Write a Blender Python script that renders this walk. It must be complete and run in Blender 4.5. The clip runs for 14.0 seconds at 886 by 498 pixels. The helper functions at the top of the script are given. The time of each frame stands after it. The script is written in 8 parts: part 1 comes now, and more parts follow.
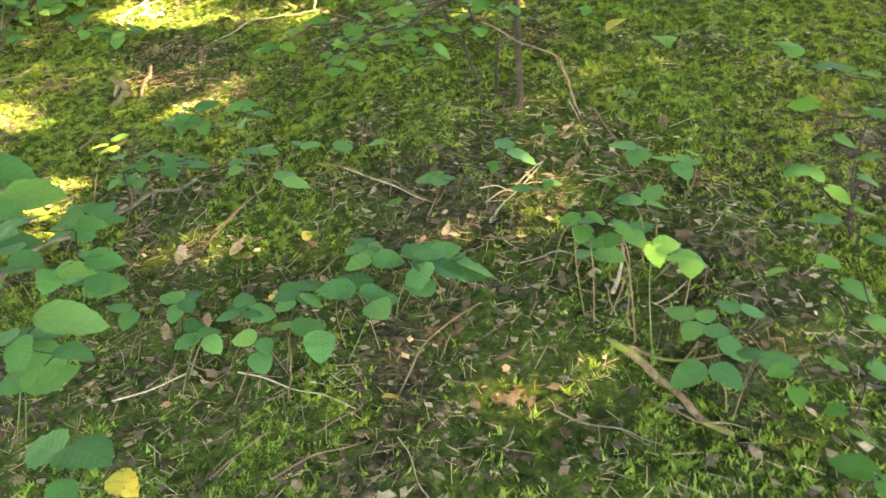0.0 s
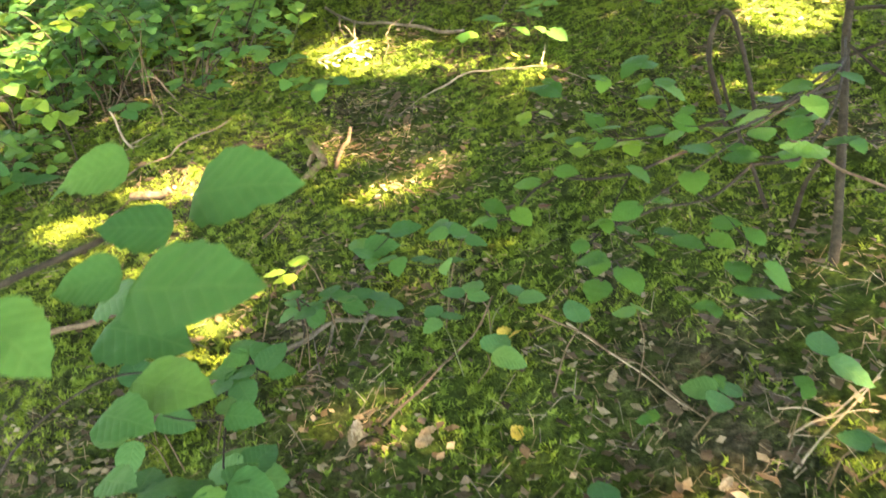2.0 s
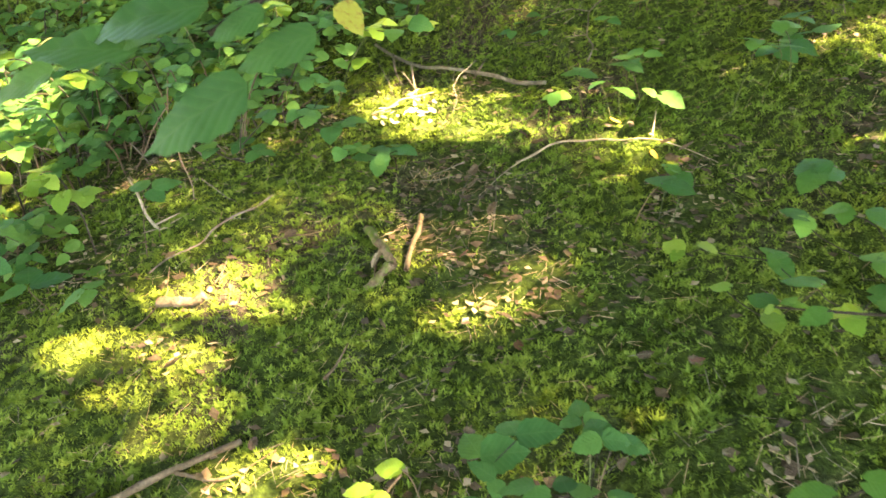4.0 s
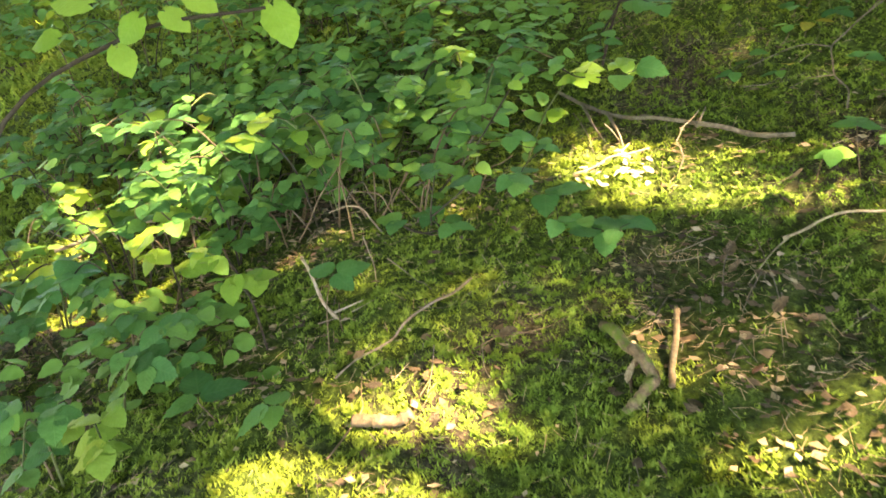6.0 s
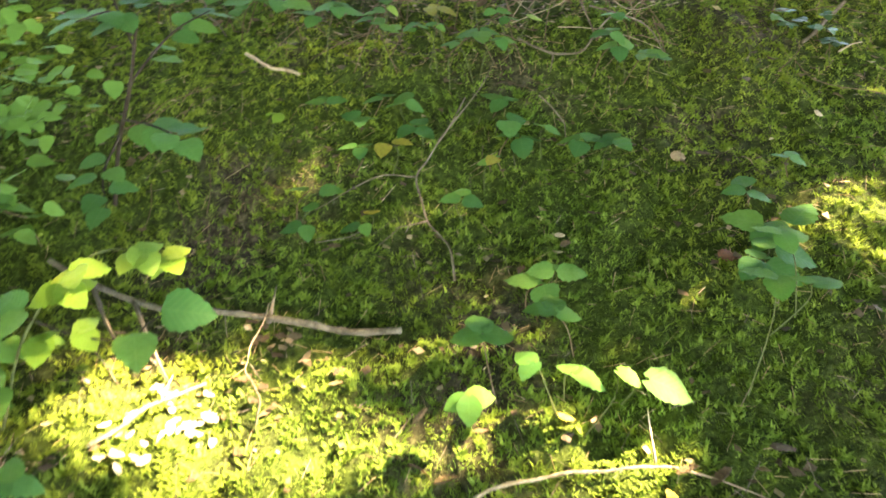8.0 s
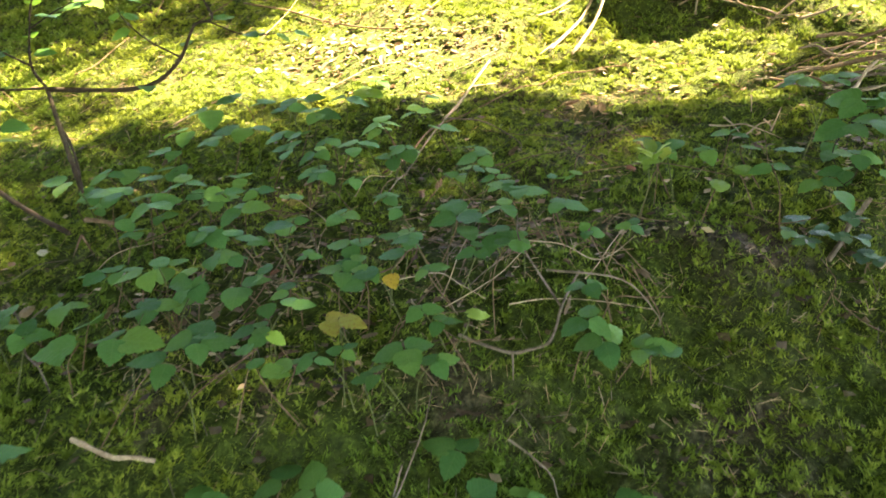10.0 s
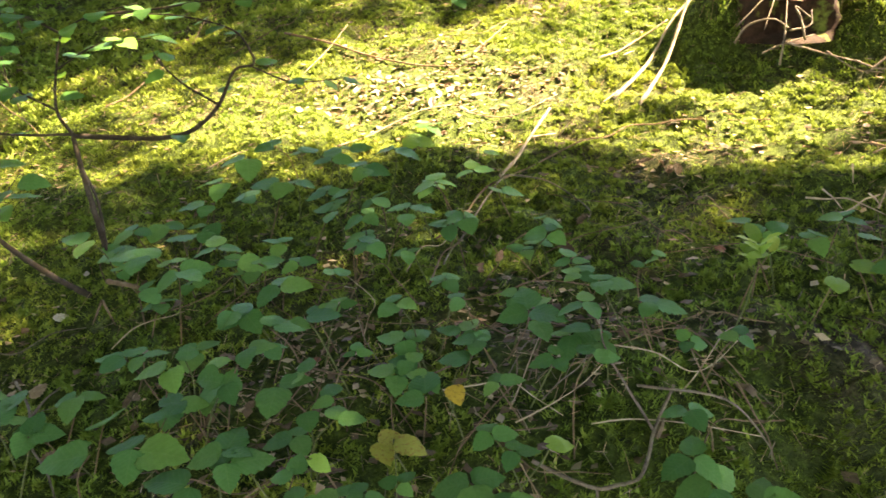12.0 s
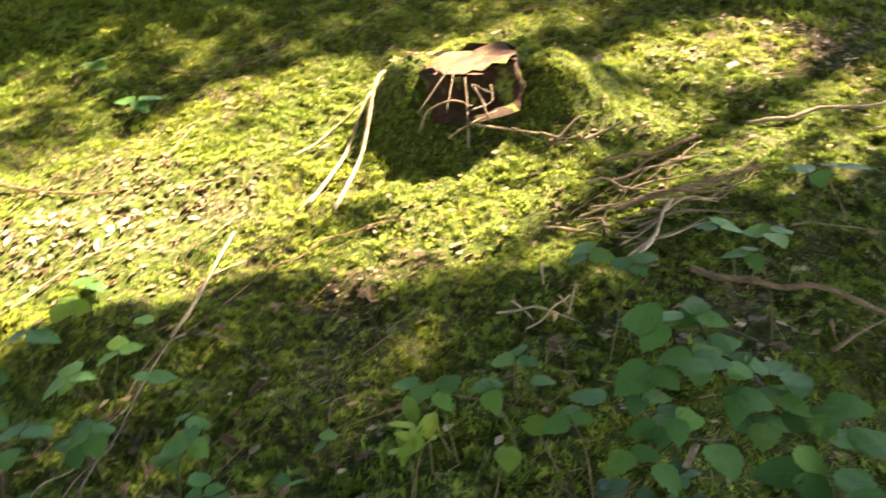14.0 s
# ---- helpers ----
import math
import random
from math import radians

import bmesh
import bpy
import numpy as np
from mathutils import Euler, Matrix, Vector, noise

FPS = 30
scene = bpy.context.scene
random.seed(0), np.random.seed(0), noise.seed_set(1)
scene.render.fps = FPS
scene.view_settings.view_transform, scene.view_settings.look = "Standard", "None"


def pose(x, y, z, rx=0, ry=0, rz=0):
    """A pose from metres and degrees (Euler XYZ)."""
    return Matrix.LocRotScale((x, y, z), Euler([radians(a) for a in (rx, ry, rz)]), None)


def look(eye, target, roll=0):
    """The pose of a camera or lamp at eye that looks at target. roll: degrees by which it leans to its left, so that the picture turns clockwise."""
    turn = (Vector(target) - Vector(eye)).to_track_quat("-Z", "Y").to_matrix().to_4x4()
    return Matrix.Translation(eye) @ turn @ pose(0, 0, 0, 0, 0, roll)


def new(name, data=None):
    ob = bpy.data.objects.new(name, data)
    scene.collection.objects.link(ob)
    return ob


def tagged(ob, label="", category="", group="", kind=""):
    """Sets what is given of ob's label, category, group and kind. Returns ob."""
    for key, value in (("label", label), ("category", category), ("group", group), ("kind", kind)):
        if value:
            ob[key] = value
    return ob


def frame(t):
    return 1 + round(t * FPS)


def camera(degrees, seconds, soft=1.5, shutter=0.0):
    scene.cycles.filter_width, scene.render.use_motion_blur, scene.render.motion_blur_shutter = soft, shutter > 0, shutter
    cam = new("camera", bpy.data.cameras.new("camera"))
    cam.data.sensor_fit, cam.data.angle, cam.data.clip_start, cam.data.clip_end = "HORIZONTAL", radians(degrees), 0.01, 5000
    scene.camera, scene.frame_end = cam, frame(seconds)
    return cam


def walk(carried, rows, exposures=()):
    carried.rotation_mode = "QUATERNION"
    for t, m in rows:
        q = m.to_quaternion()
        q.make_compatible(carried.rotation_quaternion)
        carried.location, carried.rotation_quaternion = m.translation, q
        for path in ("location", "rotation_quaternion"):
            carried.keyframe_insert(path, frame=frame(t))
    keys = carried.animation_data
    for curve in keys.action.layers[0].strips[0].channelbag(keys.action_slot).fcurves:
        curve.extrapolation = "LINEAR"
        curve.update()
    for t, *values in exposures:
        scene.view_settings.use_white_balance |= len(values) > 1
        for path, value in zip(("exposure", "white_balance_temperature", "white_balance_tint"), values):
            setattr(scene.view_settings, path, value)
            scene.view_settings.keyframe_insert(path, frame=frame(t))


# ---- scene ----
# ---------------------------------------------------------------- camera
cam = camera(60.8, 14.0, soft=1.6, shutter=0.28)
PATH = [
    (0.0, (0.668, 0.152, 1.461), (0.746, 1.983, 0.661), 2.92),
    (0.5, (0.691, 0.317, 1.504), (0.663, 2.142, 0.687), 4.36),
    (1.0, (0.576, 0.551, 1.548), (0.528, 2.365, 0.709), 4.69),
    (1.5, (0.487, 0.677, 1.598), (0.414, 2.492, 0.761), 2.84),
    (2.0, (0.475, 0.895, 1.650), (0.071, 2.656, 0.793), 1.92),
    (2.5, (0.499, 0.997, 1.751), (0.055, 2.756, 0.910), 0.91),
    (3.0, (0.449, 1.139, 1.739), (-0.012, 2.900, 0.910), 0.58),
    (3.5, (0.231, 1.333, 1.741), (-0.234, 3.076, 0.879), 0.71),
    (4.0, (0.077, 1.462, 1.784), (-0.359, 3.201, 0.899), 1.96),
    (4.2, (0.029, 1.520, 1.787), (-0.491, 3.234, 0.896), 2.35),
    (5.2, (-0.300, 1.700, 1.655), (-0.900, 3.410, 0.815), 0.60),
    (6.3, (-0.520, 1.972, 1.734), (-1.192, 3.683, 0.947), -1.16),
    (6.5, (-0.533, 2.099, 1.760), (-1.122, 3.827, 0.944), -3.74),
    (7.0, (-0.555, 2.339, 1.900), (-1.005, 4.094, 1.055), -6.45),
    (7.5, (-0.536, 2.556, 1.949), (-0.483, 4.364, 1.096), 0.52),
    (8.0, (-0.550, 2.943, 1.988), (-0.132, 4.712, 1.153), 3.87),
    (8.5, (-0.551, 3.106, 2.083), (0.007, 4.880, 1.346), -1.01),
    (9.0, (-0.483, 3.363, 2.100), (0.030, 5.179, 1.439), -4.69),
    (9.2, (-0.426, 3.470, 2.160), (0.066, 5.289, 1.489), -5.08),
    (11.3, (-0.231, 4.176, 2.447), (0.496, 5.923, 1.798), -4.91),
    (11.5, (-0.240, 4.187, 2.450), (0.381, 5.974, 1.801), -3.97),
    (12.0, (-0.271, 4.157, 2.469), (0.245, 5.984, 1.840), -3.64),
    (12.5, (-0.313, 4.162, 2.459), (0.102, 6.025, 1.863), -2.40),
    (13.0, (-0.185, 4.216, 2.481), (0.376, 6.039, 1.881), -1.98),
    (13.5, (0.103, 4.336, 2.543), (0.850, 6.088, 1.934), -3.49),
    (14.0, (0.332, 4.352, 2.652), (1.264, 6.011, 2.037), -10.47),
]
walk(cam, [(t, look(eye, target, roll)) for t, eye, target, roll in PATH], [(0, 5.72, 8700, 8), (1.5, 5.68, 8700, 8), (3, 5.50, 8400, 8), (4.2, 5.58, 8300, 8), (6.5, 5.40, 8300, 8), (7.5, 5.66, 8300, 8), (8.5, 5.82, 8100, 7), (9.2, 5.64, 8000, 8), (11.3, 5.04, 7600, 15), (12.5, 5.04, 7600, 16), (14, 4.84, 7400, 19)])

# ---------------------------------------------------------------- light
SUN_AZIMUTH, SUN_HEIGHT = radians(90), radians(50)      # from +y towards +x
SUN = Vector((math.sin(SUN_AZIMUTH) * math.cos(SUN_HEIGHT), math.cos(SUN_AZIMUTH) * math.cos(SUN_HEIGHT), math.sin(SUN_HEIGHT)))
world = bpy.data.worlds.new("sky")
scene.world = world
world.use_nodes = True
wn = world.node_tree.nodes
sky = wn.new("ShaderNodeTexSky")
sky.sky_type, sky.sun_disc = "NISHITA", False
sky.sun_elevation, sky.sun_rotation = SUN_HEIGHT, SUN_AZIMUTH
world.node_tree.links.new(sky.outputs[0], wn["Background"].inputs[0])
wn["Background"].inputs[1].default_value = 0.075
lamp = bpy.data.lights.new("sun", "SUN")
lamp.energy, lamp.angle, lamp.color = 3.6, radians(0.8), (1.0, 0.80, 0.53)
sun = new("sun", lamp)
sun.matrix_world = look(SUN * 30, (0, 0, 0))

# ---------------------------------------------------------------- lie of the land
SLOPE = (0.07, 0.176, 0.222)
BANK = (-0.192, 0.1570, 0.3063)
SWELLS = [
    (-1.4, 1.4, -0.019),
    (-0.2, 1.4, -0.142),
    (1.0, 1.4, -0.027),
    (-1.4, 2.6, 0.006),
    (-0.2, 2.6, -0.004),
    (1.0, 2.6, 0.058),
    (-1.4, 3.8, 0.049),
    (-0.2, 3.8, -0.085),
    (1.0, 3.8, 0.060),
    (-1.4, 5.0, -0.014),
    (-0.2, 5.0, 0.075),
    (1.0, 5.0, 0.113),
    (-1.4, 6.2, -0.004),
    (-0.2, 6.2, 0.008),
    (1.0, 6.2, -0.091),
]
BANK_SWELLS = [
    (-1.60, 4.03, 0.052),
    (-0.31, 3.97, -0.091),
    (0.98, 3.91, 0.064),
    (-1.55, 5.29, -0.015),
    (-0.26, 5.23, 0.080),
    (1.03, 5.17, 0.121),
    (-1.50, 6.54, -0.004),
    (-0.21, 6.48, 0.009),
    (1.08, 6.42, -0.097),
]


def land(x, y):
    """Height of the forest floor: a slope that climbs to the right and ahead, and turns steeper into an upper bank."""
    low = SLOPE[0] + SLOPE[1] * x + SLOPE[2] * y
    for a, b, c in SWELLS:
        low = low + c * np.exp(-((x - a) ** 2 + (y - b) ** 2) / 1.125)
    high = BANK[0] + BANK[1] * x + BANK[2] * y
    for a, b, c in BANK_SWELLS:
        high = high + c * np.exp(-((x - a) ** 2 + (y - b) ** 2) / 1.29)
    share = np.clip((y - 4.75) / 0.75, 0, 1)
    share = share * share * (3 - 2 * share)
    return low + (high - low) * share


def waves(x, y, seed, size):
    """Cheap smooth noise in -1..1 over arrays."""
    r = np.random.RandomState(seed)
    out = 0
    for k in range(7):
        a, p = r.uniform(0, 2 * math.pi), r.uniform(0, 2 * math.pi)
        f = 2 * math.pi / size * r.uniform(0.6, 1.7)
        out = out + np.sin((x * math.cos(a) + y * math.sin(a)) * f + p + 1.3 * np.sin((x * math.sin(a) - y * math.cos(a)) * f * 0.7 + p * 2))
    return out / 4.2


def floor_height(x, y):
    """The land with its moss cushions and hollows."""
    near = np.exp(-(((x - 0.2) / 9) ** 2 + ((y - 4) / 9) ** 2) ** 2)
    knoll = 0.19 * np.exp(-((x - 2.26) ** 2 + (y - 6.66) ** 2) / 0.042) + 0.19 * np.exp(-((x - 2.13) ** 2 + (y - 7.05) ** 2) / 0.05) + 0.25 * np.exp(-((x - 1.82) ** 2 + (y - 7.01) ** 2) / 0.03) + 0.10 * np.exp(-((x - 2.19) ** 2 + (y - 6.52) ** 2) / 0.02)
    return land(x, y) + knoll + near * (0.018 * waves(x, y, 3, 0.55) + 0.012 * waves(x, y, 4, 0.19) + 0.008 * waves(x, y, 5, 0.075))


def gz(x, y):
    return float(floor_height(np.array(float(x)), np.array(float(y))))


# ---------------------------------------------------------------- materials
def material(name):
    m = bpy.data.materials.new(name)
    m.use_nodes = True
    nt = m.node_tree
    return m, nt, nt.nodes["Principled BSDF"]


def node(nt, kind, **inputs):
    n = nt.nodes.new(kind)
    for k, v in inputs.items():
        n.inputs[k.replace("_", " ")].default_value = v
    return n


def ramp(nt, source, stops):
    r = nt.nodes.new("ShaderNodeValToRGB")
    while len(r.color_ramp.elements) < len(stops):
        r.color_ramp.elements.new(0.5)
    for e, (p, c) in zip(r.color_ramp.elements, stops):
        e.position, e.color = p, (*c, 1)
    nt.links.new(source, r.inputs[0])
    return r.outputs[0]


def noise_node(nt, scale, detail=4, rough=0.6, coords="Object"):
    tc = nt.nodes.new("ShaderNodeTexCoord")
    n = node(nt, "ShaderNodeTexNoise", Scale=scale, Detail=detail, Roughness=rough)
    nt.links.new(tc.outputs[coords], n.inputs["Vector"])
    return n.outputs["Fac"]


def mixed(nt, fac, a, b, blend="MIX"):
    m = nt.nodes.new("ShaderNodeMix")
    m.data_type, m.blend_type = "RGBA", blend
    for sock, v in ((m.inputs[0], fac), (m.inputs[6], a), (m.inputs[7], b)):
        if isinstance(v, bpy.types.NodeSocket):
            nt.links.new(v, sock)
        elif isinstance(v, tuple):
            sock.default_value = (*v, 1)
        else:
            sock.default_value = v
    return m.outputs[2]


def bump(nt, p, height, strength, dist):
    b = node(nt, "ShaderNodeBump", Strength=strength, Distance=dist)
    nt.links.new(height, b.inputs["Height"])
    nt.links.new(b.outputs[0], p.inputs["Normal"])


def translucent(nt, p, color, share):
    """Adds light that passes through a thin leaf."""
    t = nt.nodes.new("ShaderNodeBsdfTranslucent")
    nt.links.new(color, t.inputs[0])
    mix = node(nt, "ShaderNodeMixShader", Fac=share)
    nt.links.new(p.outputs[0], mix.inputs[1])
    nt.links.new(t.outputs[0], mix.inputs[2])
    nt.links.new(mix.outputs[0], nt.nodes["Material Output"].inputs[0])


def leaf_material(name, dark, light, through_tint, share=0.32, rough=0.55, spots=None):
    m, nt, p = material(name)
    info = nt.nodes.new("ShaderNodeObjectInfo")
    fresh = tuple(c * k for c, k in zip(light, (1.55, 1.22, 1.0)))
    base = ramp(nt, info.outputs["Random"], [(0.0, dark), (0.72, light), (1.0, fresh)])
    tc = nt.nodes.new("ShaderNodeTexCoord")
    sep = nt.nodes.new("ShaderNodeSeparateXYZ")
    nt.links.new(tc.outputs["Object"], sep.inputs[0])

    def calc(op, a, b=None):
        n = nt.nodes.new("ShaderNodeMath")
        n.operation = op
        for i, v in enumerate((a, b)):
            if isinstance(v, (int, float)):
                n.inputs[i].default_value = v
            elif v is not None:
                nt.links.new(v, n.inputs[i])
        return n.outputs[0]
    ax = calc("ABSOLUTE", sep.outputs["X"])
    slant = calc("SUBTRACT", sep.outputs["Y"], calc("MULTIPLY", ax, 0.75))
    stripe = calc("POWER", calc("ABSOLUTE", calc("SINE", calc("MULTIPLY", slant, 24.0))), 0.35)
    mid = calc("MINIMUM", calc("MULTIPLY", ax, 34.0), 1.0)
    veins = calc("MULTIPLY", stripe, mid)
    mottled = mixed(nt, noise_node(nt, 7, 5, 0.7), (0.62, 0.66, 0.64), (1.35, 1.3, 1.24))
    col = mixed(nt, 1.0, base, mottled, "MULTIPLY")
    pale = mixed(nt, 0.11, col, (0.22, 0.30, 0.10))
    col = mixed(nt, veins, pale, col)
    if spots:
        blot = ramp(nt, noise_node(nt, 5, 5, 0.7), [(0.52, (0, 0, 0)), (0.62, (1, 1, 1))])
        col = mixed(nt, blot, col, spots)
    nt.links.new(col, p.inputs["Base Color"])
    p.inputs["Roughness"].default_value = rough
    p.inputs["Specular IOR Level"].default_value = 0.09
    bump(nt, p, veins, 0.12, 0.01)
    translucent(nt, p, mixed(nt, 1.0, mixed(nt, 0.5, col, through_tint), (1.25, 1.25, 1.05), "MULTIPLY"), share)
    return m


LEAF_DARK = leaf_material("bramble leaf", (0.029, 0.094, 0.034), (0.064, 0.158, 0.047), (0.16, 0.33, 0.04), 0.30)
LEAF_FRESH = leaf_material("fresh bramble leaf", (0.034, 0.104, 0.042), (0.066, 0.162, 0.058), (0.15, 0.32, 0.04), 0.28)
LEAF_LIME = leaf_material("lime leaf", (0.028, 0.096, 0.030), (0.060, 0.156, 0.040), (0.24, 0.42, 0.04), 0.38)
LEAF_YELLOW = leaf_material("yellowing leaf", (0.15, 0.17, 0.04), (0.30, 0.26, 0.05), (0.45, 0.40, 0.05), 0.35, 0.5, (0.14, 0.06, 0.03))
LEAF_IVY = leaf_material("ivy leaf", (0.025, 0.065, 0.040), (0.050, 0.110, 0.065), (0.1, 0.22, 0.06), 0.2, 0.32)
# pale seedlings, and sunlit shoots whose sun is partly put into the colour
LEAF_PALE = leaf_material("young and sunlit leaf", (0.10, 0.19, 0.03), (0.16, 0.25, 0.05), (0.3, 0.42, 0.04), 0.4, 0.45)


def dead_leaf_material(name, a, b, edge):
    m, nt, p = material(name)
    info = nt.nodes.new("ShaderNodeObjectInfo")
    base = ramp(nt, info.outputs["Random"], [(0, a), (1, b)])
    col = mixed(nt, ramp(nt, noise_node(nt, 6, 5, 0.7), [(0.4, (0, 0, 0)), (0.7, (1, 1, 1))]), base, edge)
    nt.links.new(col, p.inputs["Base Color"])
    p.inputs["Roughness"].default_value = 0.75
    bump(nt, p, noise_node(nt, 14, 4), 0.5, 0.06)
    translucent(nt, p, col, 0.2)
    return m


DEAD_BROWN = dead_leaf_material("dead brown leaf", (0.08, 0.05, 0.028), (0.165, 0.112, 0.062), (0.04, 0.026, 0.016))
DEAD_TAN = dead_leaf_material("dead tan leaf", (0.24, 0.165, 0.095), (0.40, 0.31, 0.21), (0.14, 0.09, 0.055))
# near white, so it also paints the blown cores of the sun patches
DEAD_BLEACHED = dead_leaf_material("bleached sun patch leaf", (0.42, 0.36, 0.27), (0.66, 0.60, 0.50), (0.26, 0.19, 0.13))
DEAD_YELLOW = dead_leaf_material("fallen yellow leaf", (0.62, 0.42, 0.06), (0.72, 0.52, 0.10), (0.45, 0.25, 0.05))
DEAD_RED = dead_leaf_material("dead rust leaf", (0.14, 0.05, 0.025), (0.20, 0.08, 0.04), (0.1, 0.04, 0.03))


def bark_material(name, a, b, moss=0.0, scale=22, rough=0.85):
    m, nt, p = material(name)
    tc = nt.nodes.new("ShaderNodeTexCoord")
    fine = noise_node(nt, scale * 5, 5, 0.7)
    col = ramp(nt, noise_node(nt, scale, 5, 0.7), [(0.3, a), (0.7, b)])
    col = mixed(nt, 1.0, col, ramp(nt, fine, [(0.3, (0.6, 0.6, 0.6)), (0.7, (1.25, 1.22, 1.18))]), "MULTIPLY")
    if moss:
        blot = ramp(nt, noise_node(nt, 9, 4, 0.65), [(0.58 - moss * 0.3, (0, 0, 0)), (0.66 - moss * 0.25, (1, 1, 1))])
        col = mixed(nt, blot, col, (0.10, 0.13, 0.025))
    nt.links.new(col, p.inputs["Base Color"])
    p.inputs["Roughness"].default_value = rough
    p.inputs["Specular IOR Level"].default_value = 0.15
    bump(nt, p, fine, 0.6, 0.006)
    return m


BARK_DARK = bark_material("dark sapling bark", (0.018, 0.014, 0.011), (0.055, 0.045, 0.034))
BARK_GREY = bark_material("grey dead wood", (0.060, 0.048, 0.036), (0.200, 0.170, 0.135))
BARK_PALE = bark_material("bleached dead wood", (0.17, 0.125, 0.085), (0.42, 0.345, 0.26))
BARK_BROWN = bark_material("brown dead wood", (0.07, 0.046, 0.03), (0.19, 0.138, 0.092))
BARK_MOSSY = bark_material("mossy dead wood", (0.07, 0.045, 0.028), (0.24, 0.17, 0.11), 0.22)
STEM_GREEN = bark_material("green stem", (0.05, 0.07, 0.025), (0.10, 0.11, 0.045))
STEM_BROWN = bark_material("brown cane", (0.07, 0.05, 0.03), (0.15, 0.11, 0.07))
# near black: the shade of the hollow front is put into this colour
WOOD_ROT = bark_material("shade-dark rotten wood", (0.004, 0.003, 0.002), (0.040, 0.020, 0.013), 0.10, 14)
WOOD_CUT = bark_material("weathered cut wood", (0.032, 0.019, 0.015), (0.100, 0.058, 0.044), 0.25, 12)


def soil_material():
    m, nt, p = material("forest floor")
    big = noise_node(nt, 1.7, 5, 0.6)
    fine = noise_node(nt, 38, 6, 0.75)
    mossy = ramp(nt, fine, [(0.33, (0.006, 0.010, 0.002)), (0.55, (0.040, 0.062, 0.011)), (0.75, (0.12, 0.16, 0.028))])
    litter = ramp(nt, fine, [(0.33, (0.006, 0.005, 0.004)), (0.5, (0.034, 0.026, 0.019)), (0.70, (0.14, 0.105, 0.078))])
    col = mixed(nt, ramp(nt, big, [(0.50, (1, 1, 1)), (0.66, (0, 0, 0))]), litter, mossy)
    nt.links.new(col, p.inputs["Base Color"])
    p.inputs["Roughness"].default_value = 0.95
    p.inputs["Specular IOR Level"].default_value = 0.15
    bump(nt, p, fine, 0.9, 0.02)
    return m


def moss_material(name, dark, mid, light, share=0.12):
    m, nt, p = material(name)
    col = ramp(nt, noise_node(nt, 34, 5, 0.8), [(0.30, dark), (0.5, mid), (0.70, light)])
    broad = ramp(nt, noise_node(nt, 1.3, 4, 0.6), [(0.35, (0.78, 0.88, 0.8)), (0.65, (1.2, 1.08, 0.9))])
    col = mixed(nt, 1.0, col, broad, "MULTIPLY")
    nt.links.new(col, p.inputs["Base Color"])
    p.inputs["Roughness"].default_value = 0.9
    p.inputs["Specular IOR Level"].default_value = 0.08
    translucent(nt, p, col, share)
    return m


SOIL = soil_material()
MOSS = moss_material("feather moss", (0.052, 0.082, 0.016), (0.145, 0.205, 0.040), (0.275, 0.345, 0.075))
MOSS_LIGHT = moss_material("bright moss", (0.110, 0.155, 0.028), (0.180, 0.240, 0.044), (0.265, 0.320, 0.066))
NEEDLE = bark_material("needle litter", (0.16, 0.10, 0.06), (0.38, 0.28, 0.18), 0, 6)
CROWN = leaf_material("tree foliage", (0.03, 0.07, 0.02), (0.06, 0.13, 0.03), (0.12, 0.26, 0.03), 0.25)

# ---------------------------------------------------------------- builders
RNG = random.Random(11)


def mesh_of(name, verts, faces, mat, smooth=True):
    me = bpy.data.meshes.new(name)
    me.from_pydata(verts, [], faces)
    if smooth:
        me.polygons.foreach_set("use_smooth", [True] * len(me.polygons))
    me.materials.append(mat)
    me.update()
    return me


def part(name, me, parent, label="", m=None):
    ob = new(name, me)
    ob.parent = parent
    if m is not None:
        ob.matrix_basis = m
    if label:
        ob["label"] = label
    return ob


def thing(name, at, label, category, group=""):
    ob = new(name)
    ob.empty_display_size = 0.05
    ob.location = at
    return tagged(ob, label, category, group)


def smooth_line(pts, per=5):
    """A Catmull-Rom line through points."""
    p = [Vector(q) for q in pts]
    if len(p) == 2:
        p = [p[0], p[0].lerp(p[1], 0.5), p[1]]
    p = [2 * p[0] - p[1], *p, 2 * p[-1] - p[-2]]
    out = []
    for i in range(1, len(p) - 2):
        a, b, c, d = p[i - 1:i + 3]
        for k in range(per):
            t = k / per
            out.append(0.5 * (2 * b + (c - a) * t + (2 * a - 5 * b + 4 * c - d) * t * t + (3 * b - a - 3 * c + d) * t ** 3))
    out.append(p[-2])
    return out


